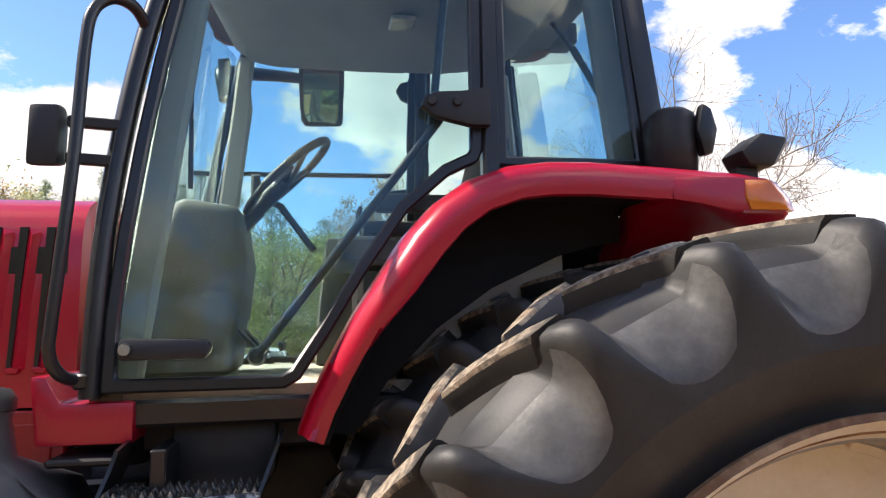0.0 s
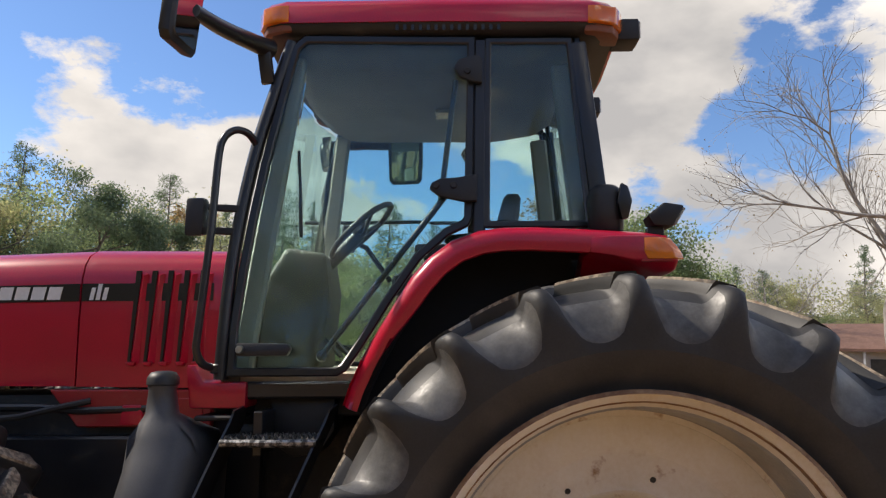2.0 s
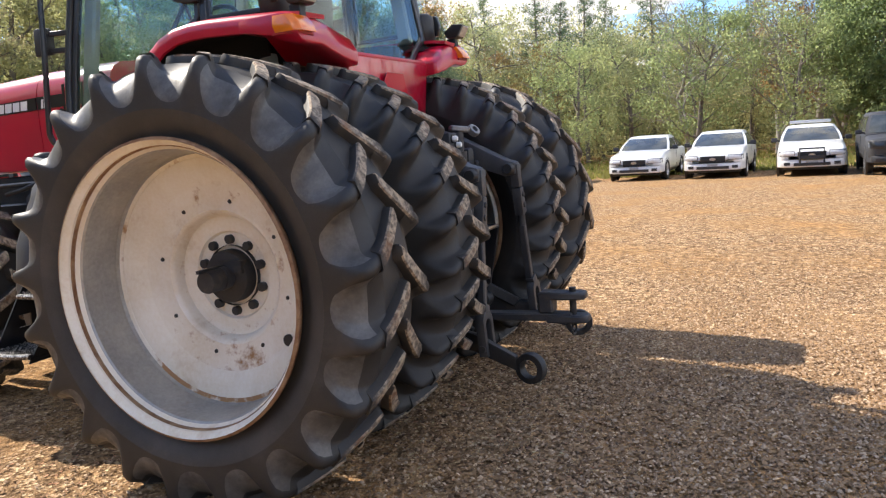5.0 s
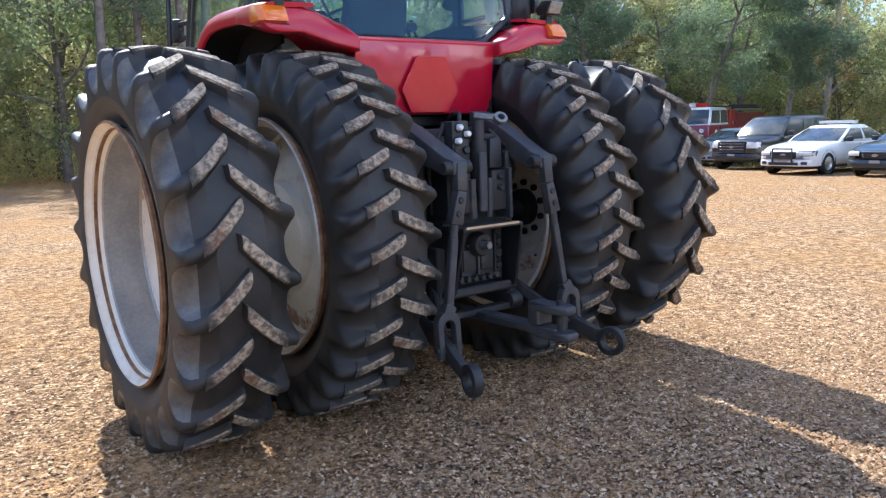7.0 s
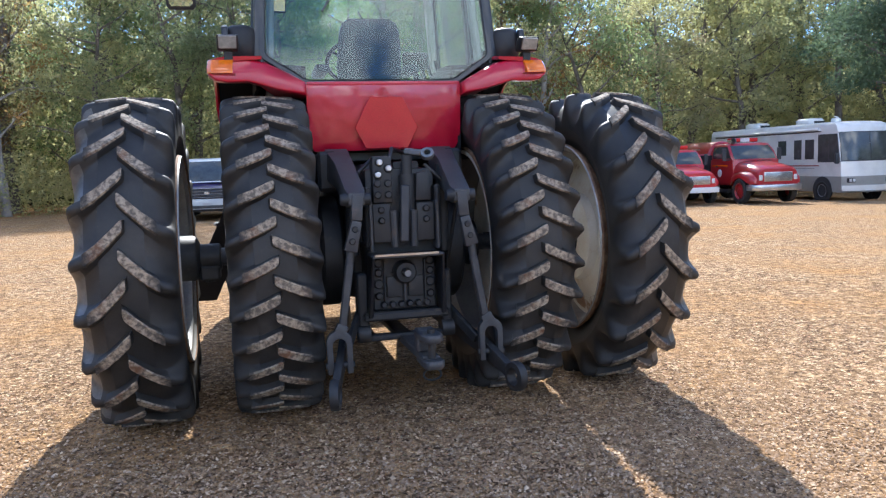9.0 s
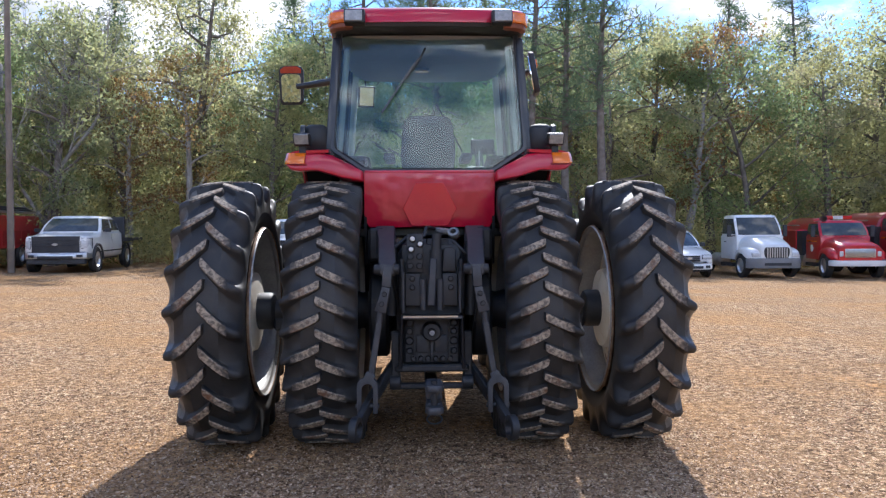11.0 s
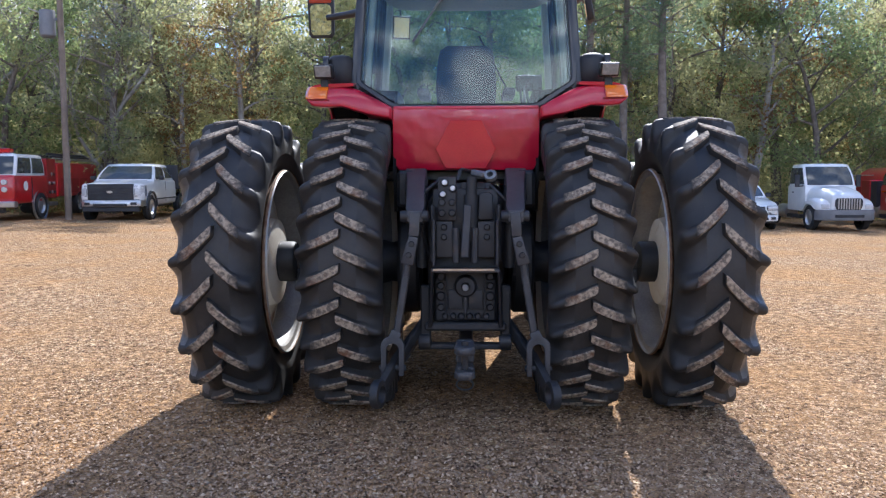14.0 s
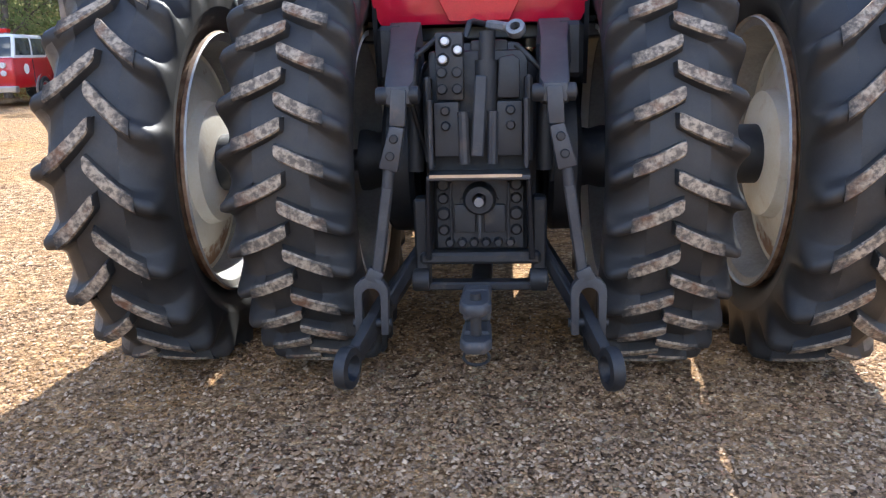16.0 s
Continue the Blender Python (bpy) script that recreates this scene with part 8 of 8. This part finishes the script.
def dome_tree(seed, h, spread, clumps, per, size):
    """A broad tree whose limbs carry leaf clumps all through a lumpy dome that reaches nearly to the ground."""
    rng = np.random.default_rng(seed)
    wood, tips, rad = Geo(), [], []
    trunk, _ = limb(Vector((0, 0, -0.1)), Vector((0, 0, 1)), h * 0.8, 0.06, rng, 7)
    wood.tube(trunk, h * 0.02 + 0.03, 8, r2=0.04)
    mid = h * 0.50
    for i in range(clumps):
        d = unit(rng.normal(size=(1, 3)))[0]
        lump = 1 + 0.20 * noise.noise(Vector(d * 2.3) + Vector((seed, 0, 0))) + 0.08 * noise.noise(Vector(d * 6.0))
        r = rng.uniform(0.35, 1.0) ** 0.5 * lump
        flat = 1.0 if d[2] > 0 else 0.88
        p = Vector((d[0] * spread * r, d[1] * spread * r, mid + d[2] * mid * r * flat))
        tips.append(tuple(p))
        rad.append(spread * rng.uniform(0.10, 0.20))
        if i % 6 == 0:
            q = trunk[int(rng.integers(1, 6))]
            wood.tube([q, q.lerp(p, 0.5) + Vector((0, 0, 0.25)), p], 0.05, 4, r2=0.012)
    return wood, leaf_cloud(rng, tips, rad, per, size, 0.85)


def pine_tree(seed, h, spread, first=0.42, tufts=3):
    rng = np.random.default_rng(seed)
    wood, c = Geo(), []
    trunk, _ = limb(Vector((0, 0, -0.1)), Vector((0, 0, 1)), h, 0.03, rng, 8)
    wood.tube(trunk, h * 0.011 + 0.05, 8, r2=0.03)
    n = int(h * 3.0)
    for i in range(n):
        t = first + (0.99 - first) * (i / n)
        k = t * 8
        p = trunk[min(7, int(k))].lerp(trunk[min(8, int(k) + 1)], k - int(k))
        a = i * 2.4 + rng.uniform(-0.6, 0.6)
        ln = spread * (1.02 - t) / (1.02 - first) * rng.uniform(0.55, 1.15) + 0.35
        if t < first + 0.12:
            ln *= rng.uniform(0.3, 1.0)
        pts = limb(p, Vector((math.cos(a), math.sin(a), 0.18 + rng.uniform(-0.15, 0.3))).normalized(), ln, 0.14, rng)[0]
        wood.tube(pts, 0.03 + 0.012 * ln, 3, r2=0.012)
        for j in range(tufts + int(ln)):
            q = pts[2 + j % 3] + Vector(rng.normal(size=3)) * 0.22 * min(1.6, ln)
            c.append(tuple(q))
    c = np.array(c)
    per = 24
    cc = np.repeat(c, per, 0)
    a = unit(rng.normal(size=cc.shape) + np.array((0, 0, 0.35)))
    ln = rng.uniform(0.24, 0.46, (len(cc), 1))
    b = unit(np.cross(a, rng.normal(size=cc.shape)))
    return wood, leaflets(cc + a * ln * 0.5 + rng.normal(size=cc.shape) * 0.11, a * ln, b * 0.06)


def bare_tree(seed, h, spread, depth=5, forks=1):
    """A leafless tree that forks again and again."""
    rng = np.random.default_rng(seed)
    wood, tips = Geo(), []

    def grow(p, d, ln, r, lv):
        pts, d2 = limb(p, d, ln, 0.06 if lv == depth else 0.13, rng, 4 if lv > 2 else 3)
        wood.tube(pts, r, 7 if lv > 3 else (5 if lv > 2 else 3), r2=r * 0.62)
        if lv <= 1:
            tips.append(tuple(pts[-1]))
            return
        for j in range(3 if lv > 4 else 4):
            q = pts[-1] if j < 2 else pts[1 + (j % 2)]
            nd = (d2 + Vector(rng.normal(size=3)) * (0.42 if j < 2 else 0.62) + Vector((0, 0, 0.14))).normalized()
            grow(q, nd, ln * rng.uniform(0.62, 0.8), r * rng.uniform(0.5, 0.62), lv - 1)
    for k in range(forks):
        a = 2.1 * k
        grow(Vector((0.25 * math.cos(a) * (forks > 1), 0.25 * math.sin(a) * (forks > 1), -0.1)), Vector((spread * math.cos(a), spread * math.sin(a), 1)).normalized(), h * 0.33, h * 0.013 / math.sqrt(forks) + 0.03, depth)
    t = np.array(tips)
    keep = t[rng.uniform(size=len(t)) < 0.12]
    return wood, leaf_cloud(rng, keep, [0.3] * len(keep), 2, 0.08)


def plant(name, label, made, leaf_mat, bark, at, crown="crown"):
    wood, (v, f) = made
    tr = thing(name, label, "tree", at)
    part("trunk", wood, bark, tr, smooth=70)
    c = new(crown, array_mesh(crown, v, f, leaf_mat))
    c.parent = tr
    return tr


PROTO = {}


def tree_kinds():
    k = PROTO
    for i in range(4):
        k["mix%d" % i] = ("tree", "mixed autumn broadleaf tree at the wood's edge", broad_tree(11 + i, 12.0 + i * 0.9, 2.9 + 0.2 * i, 10500, 0.14, tips_per=5), LEAF_MIX, BARK)
    for i in range(3):
        k["green%d" % i] = ("tree", "full green broadleaf tree with a rounded crown", broad_tree(31 + i, 9.6 + i * 0.5, 3.9, 12000, 0.14, base=0.12, tips_per=6), LEAF_GREEN, BARK)
    k["crown"] = ("tree", "large full green tree with a dense rounded crown", dome_tree(35, 9.4, 4.1, 330, 210, 0.15), LEAF_GREEN, BARK)
    for i in range(2):
        k["round%d" % i] = ("pine_tree", "tall pine with a broad rounded crown", broad_tree(91 + i, 13.5, 3.5, 34000, 0.13, base=0.42, tips_per=6, upright=0.3), NEEDLES, BARK)
    for i in range(3):
        k["pine%d" % i] = ("pine_tree", "tall pine with a bare lower trunk", pine_tree(51 + i, 15.0 + i, 2.9, 0.40), NEEDLES, BARK)
    for i in range(2):
        k["thin%d" % i] = ("tree", "slender tree with few dry leaves", broad_tree(71 + i, 11.5 + i, 2.4, 3600, 0.14, tips_per=6, upright=0.9), SPARSE, PALE_BARK)


tree_kinds()
PLACED = {}


def put_tree(kind, x, y, scale=1.0, turn=0.0):
    name, label, made, lm, bk = PROTO[kind]
    at = pose(x, y, ground_height(x, y) - 0.05, 0, 0, turn)
    if kind not in PLACED:
        PLACED[kind] = plant(name, label, made, lm, bk, at)
        PLACED[kind]["group"] = "trees round the yard"
        ob = PLACED[kind]
    else:
        ob = copy_thing(PLACED[kind], at)
    ob.scale = (scale, scale, scale)
    return ob


# distance of the wood's edge and height of its trees by compass turn from straight ahead
EDGE = [(-70, 38, 1.0), (-35, 32, 1.05), (0, 31, 1.08), (15, 32, 1.1), (28, 36, 1.12), (40, 41, 1.12), (52, 43, 1.08), (62, 43, 0.95), (72, 46, 0.85), (85, 48, 0.74), (98, 52, 0.70), (110, 62, 0.66), (130, 66, 0.62), (180, 60, 0.9), (290, 45, 1.0)]


def edge_at(b):
    for (b0, d0, h0), (b1, d1, h1) in zip(EDGE, EDGE[1:]):
        if b0 <= b <= b1:
            t = (b - b0) / (b1 - b0)
            return d0 + (d1 - d0) * t, h0 + (h1 - h0) * t
    return 45.0, 1.0


rng = np.random.default_rng(5)
mixes = ["mix0", "mix1", "mix2", "mix3", "mix0", "mix2", "green0", "green2", "pine0", "pine1", "thin0", "thin1"]
for row, (back, step) in enumerate(((0.0, 3.4), (4.0, 3.8), (9.0, 4.2))):
    b = -58.0
    while b < 128:
        d, hs = edge_at(b)
        d2 = d + back + rng.uniform(-1.0, 1.2)
        kind = mixes[int(rng.integers(len(mixes)))]
        if row == 2 and rng.uniform() < 0.8:
            kind = "pine%d" % int(rng.integers(3))
        if 92 < b < 108 and row == 0:
            kind = "green1"
        put_tree(kind, d2 * math.sin(radians(b)), d2 * math.cos(radians(b)), hs * rng.uniform(0.78, 1.08) * (1 + 0.05 * row), rng.uniform(0, 360))
        b += math.degrees(step * rng.uniform(0.8, 1.25) / d2)
b = 132.0
while b < 300:
    d, hs = edge_at(b)
    put_tree(("pine0", "thin0", "pine1", "pine2", "thin1")[int(rng.integers(5))], d * math.sin(radians(b)), d * math.cos(radians(b)), hs, rng.uniform(0, 360))
    b += 6.5
# trees that stand out by themselves
for kind, x, y, s, t in (("crown", 40.6, -7.9, 1.12, 40), ("green0", 38.0, -2.2, 0.82, 200), ("green2", 40.0, 2.5, 0.85, 10), ("green0", 45.0, -13.0, 0.85, 90), ("thin1", 47.5, -3.6, 1.12, 0), ("thin0", 45.5, -1.5, 1.05, 120), ("green2", 36.0, 8.0, 0.7, 70),
                         ("round0", 28.0, 24.0, 0.93, 0), ("round1", 31.0, 20.1, 0.83, 80), ("round0", 33.2, 16.6, 0.69, 200), ("pine2", 4.6, 25.4, 0.93, 0), ("pine0", 6.1, 26.2, 0.98, 150), ("pine1", 7.5, 25.2, 1.0, 60), ("pine2", 1.0, 28.5, 1.0, 210), ("pine0", -24, 3, 0.8, 20), ("pine1", -27, 9, 0.9, 70), ("pine2", -23, -4, 0.75, 130), ("mix1", -26, 0, 0.8, 60), ("mix2", -28, 6, 0.85, 160), ("mix0", -25, -8, 0.8, 10)):
    put_tree(kind, x, y, s, t)
big = plant("bare_tree", "tall leafless tree with pale branching limbs", bare_tree(17, 14.0, 0.0, 7, 1), SPARSE, PALE_BARK, pose(23.6, -14.3, ground_height(23.6, -14.3)), "last_leaves")
small = plant("bare_tree", "slim leafless tree among the others", bare_tree(8, 14.0, 0.0, 6, 1), SPARSE, PALE_BARK, pose(-20, 27.5, ground_height(-20, 27.5)), "last_leaves")
for x, y, s, t in ((52, -13, 0.75, 100), (50, -20, 0.7, 200), (46, 24, 0.8, 30), (-27, 25, 0.85, 60), (43, -4.5, 0.86, 10), (44.5, -1.5, 0.8, 140), (42, 3, 0.8, 250), (-15.5, 28, 0.9, 80)):
    o = copy_thing(small, pose(x, y, ground_height(x, y), 0, 0, t))
    o.scale = (s, s, s)


def undergrowth():
    r = np.random.default_rng(9)
    cs, rs = [], []
    for i in range(1500):
        b = r.uniform(-60, 128)
        d, hs = edge_at(b)
        d += r.uniform(-2.0, 11.0)
        z = abs(r.normal()) * 1.5 + 0.2
        x, y = d * math.sin(radians(b)), d * math.cos(radians(b))
        cs.append((x, y, ground_height(x, y) + z))
        rs.append(r.uniform(0.8, 1.6))
    v, f = leaf_cloud(r, cs, rs, 130, 0.125, 0.8)
    o = new("undergrowth", array_mesh("undergrowth", v, f, LEAF_MIX))
    tagged(o, "tangled autumn bushes along the wood's edge", "bushes", kind="stuff")
    cs, rs = [], []
    for i in range(5200):
        b = r.uniform(-66, 134)
        d, hs = edge_at(b)
        d += r.uniform(7, 17)
        x, y = d * math.sin(radians(b)), d * math.cos(radians(b))
        cs.append((x, y, 11.5 * r.uniform() ** 1.1 * hs))
        rs.append(r.uniform(1.4, 2.6))
    v, f = leaf_cloud(r, cs, rs, 75, 0.24, 0.9)
    cs, rs = [], []
    for i in range(1500):
        b = r.uniform(132, 292)
        d, hs = edge_at(b)
        d += r.uniform(2, 10)
        cs.append((d * math.sin(radians(b)), d * math.cos(radians(b)), 11.0 * r.uniform() * hs))
        rs.append(r.uniform(1.6, 3.0))
    v2, f2 = leaf_cloud(r, cs, rs, 45, 0.42, 0.9)
    v, f = np.concatenate([v, v2]), np.concatenate([f, f2 + len(v)])
    o = new("woods", array_mesh("woods", v, f, LEAF_MIX))
    tagged(o, "dense far woods behind the first trees", "woods", kind="stuff")


undergrowth()


def far_wood():
    """The deep of the wood: one uneven mass of foliage behind the trees that stand apart."""
    v, f = [], []
    nb, nz = 440, 12
    for i in range(nb):
        b = -70 + 360 * i / (nb - 1)
        d, hs = edge_at(b)
        top = (10.0 + 1.8 * noise.noise(Vector((b * 0.22, 0, 0))) + 1.1 * noise.noise(Vector((b * 0.9, 4, 0)))) * hs
        for k in range(nz):
            t = k / (nz - 1)
            r = d + 16 + 5 * t + 1.6 * noise.noise(Vector((b * 0.8, t * 7, 2))) + 0.8 * noise.noise(Vector((b * 2.3, t * 17, 7)))
            x, y = r * math.sin(radians(b)), r * math.cos(radians(b))
            v.append((x, y, ground_height(x, y) - 0.3 + top * t))
    for i in range(nb - 1):
        for k in range(nz - 1):
            f.append((i * nz + k, (i + 1) * nz + k, (i + 1) * nz + k + 1, i * nz + k + 1))
    # dark foliage tones lightened to stand in for distance haze
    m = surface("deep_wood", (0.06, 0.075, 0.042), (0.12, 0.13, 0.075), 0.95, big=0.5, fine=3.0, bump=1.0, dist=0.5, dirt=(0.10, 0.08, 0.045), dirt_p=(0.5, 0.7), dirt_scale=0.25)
    tagged(new("far_wood", Geo().add(v, f).mesh("far_wood", m, smooth=180)), "depth of the wood behind the trees, haze put into its colour", "woods", kind="stuff")


far_wood()


# ---- grass by the parked cars, gravel stones ----
def grass_strip():
    r = np.random.default_rng(21)
    n = 26000
    b = np.radians(r.uniform(58, 126, n))
    d = 25.5 + 24 * r.uniform(0, 1, n) ** 1.3
    x, y = d * np.sin(b), d * np.cos(b)
    keep = x > 24.8
    x, y = x[keep], y[keep]
    z = np.array([ground_height(a, c) for a, c in zip(x, y)])
    pos = np.stack([x, y, z + 0.05], 1)
    a = unit(r.normal(size=pos.shape) * 0.35 + np.array((0, 0, 1.0))) * r.uniform(0.12, 0.3, (len(pos), 1))
    c = unit(np.cross(a, r.normal(size=pos.shape))) * 0.09
    v, f = leaflets(pos, a, c)
    tagged(new("grass", array_mesh("grass", v, f, leaf_material("yellow_green_grass", [(0.10, 0.13, 0.03), (0.16, 0.17, 0.05), (0.24, 0.21, 0.08)], 0.3))), "yellow-green rough grass behind the cars", "grass", kind="stuff")


grass_strip()


def gravel():
    r = np.random.default_rng(33)
    m = bpy.data.materials.new("gravel_stones")
    m.use_nodes = True
    nt, bs = nodes_of(m)
    geo = nt.nodes.new("ShaderNodeNewGeometry")
    rp = nt.nodes.new("ShaderNodeValToRGB")
    e = rp.color_ramp.elements
    tones = [(0.115, 0.069, 0.042), (0.275, 0.168, 0.090), (0.38, 0.236, 0.126), (0.33, 0.217, 0.133), (0.66, 0.48, 0.31)]
    for i, c in enumerate(tones):
        el = e[i] if i < 2 else e.new(1.0)
        el.color = (*c, 1)
    for i in range(5):
        e[i].position = i / 4
    nt.links.new(geo.outputs["Random Per Island"], rp.inputs["Fac"])
    nt.links.new(rp.outputs["Color"], bs.inputs["Base Color"])
    bs.inputs["Roughness"].default_value = 0.9
    bs.inputs["Specular IOR Level"].default_value = 0.12
    octa = np.array([(1, 0, -0.5), (-1, 0, -0.5), (0, 1, -0.5), (0, -1, -0.5), (0, 0, 1)], float)
    tri = np.array([(0, 2, 4), (2, 1, 4), (1, 3, 4), (3, 0, 4)])
    n = 160000
    # thick round the tractor's tail, thinning out towards the edge of the yard
    x = np.concatenate([r.normal(-0.1, 2.2, n * 5 // 8), r.normal(0.8, 4.8, n * 3 // 8)])
    y = np.concatenate([r.normal(-2.3, 1.5, n * 5 // 8), r.normal(-0.6, 4.2, n * 3 // 8)])
    s = r.gamma(4.0, 0.00125, len(x)) + 0.0036
    s = np.minimum(s, 0.02) * np.clip(1.25 - np.hypot(x, y + 2) / 12, 0.35, 1.0)
    sc = np.stack([s * r.uniform(0.8, 1.3, len(x)), s * r.uniform(0.7, 1.1, len(x)), s * r.uniform(0.35, 0.6, len(x))], 1)
    v = octa[None] * sc[:, None] * r.uniform(0.72, 1.2, (len(x), 5, 1))
    a = r.uniform(0, 2 * math.pi, len(x))
    ca, sa = np.cos(a)[:, None], np.sin(a)[:, None]
    tl = r.normal(0, 0.3, (len(x), 1))
    zg = np.array([ground_height(p, q) for p, q in zip(x, y)])
    vx, vy, vz = v[..., 0], v[..., 1], v[..., 2] + tl * v[..., 0]
    v = np.stack([vx * ca - vy * sa + x[:, None], vx * sa + vy * ca + y[:, None], vz + (s * 0.12 + zg)[:, None]], 2).reshape(-1, 3)
    f = (tri[None] + (np.arange(len(x)) * 5)[:, None, None]).reshape(-1, 3)
    tagged(new("gravel", array_mesh("gravel", v, f, m)), "loose brown and grey gravel stones", "gravel", kind="stuff")


gravel()
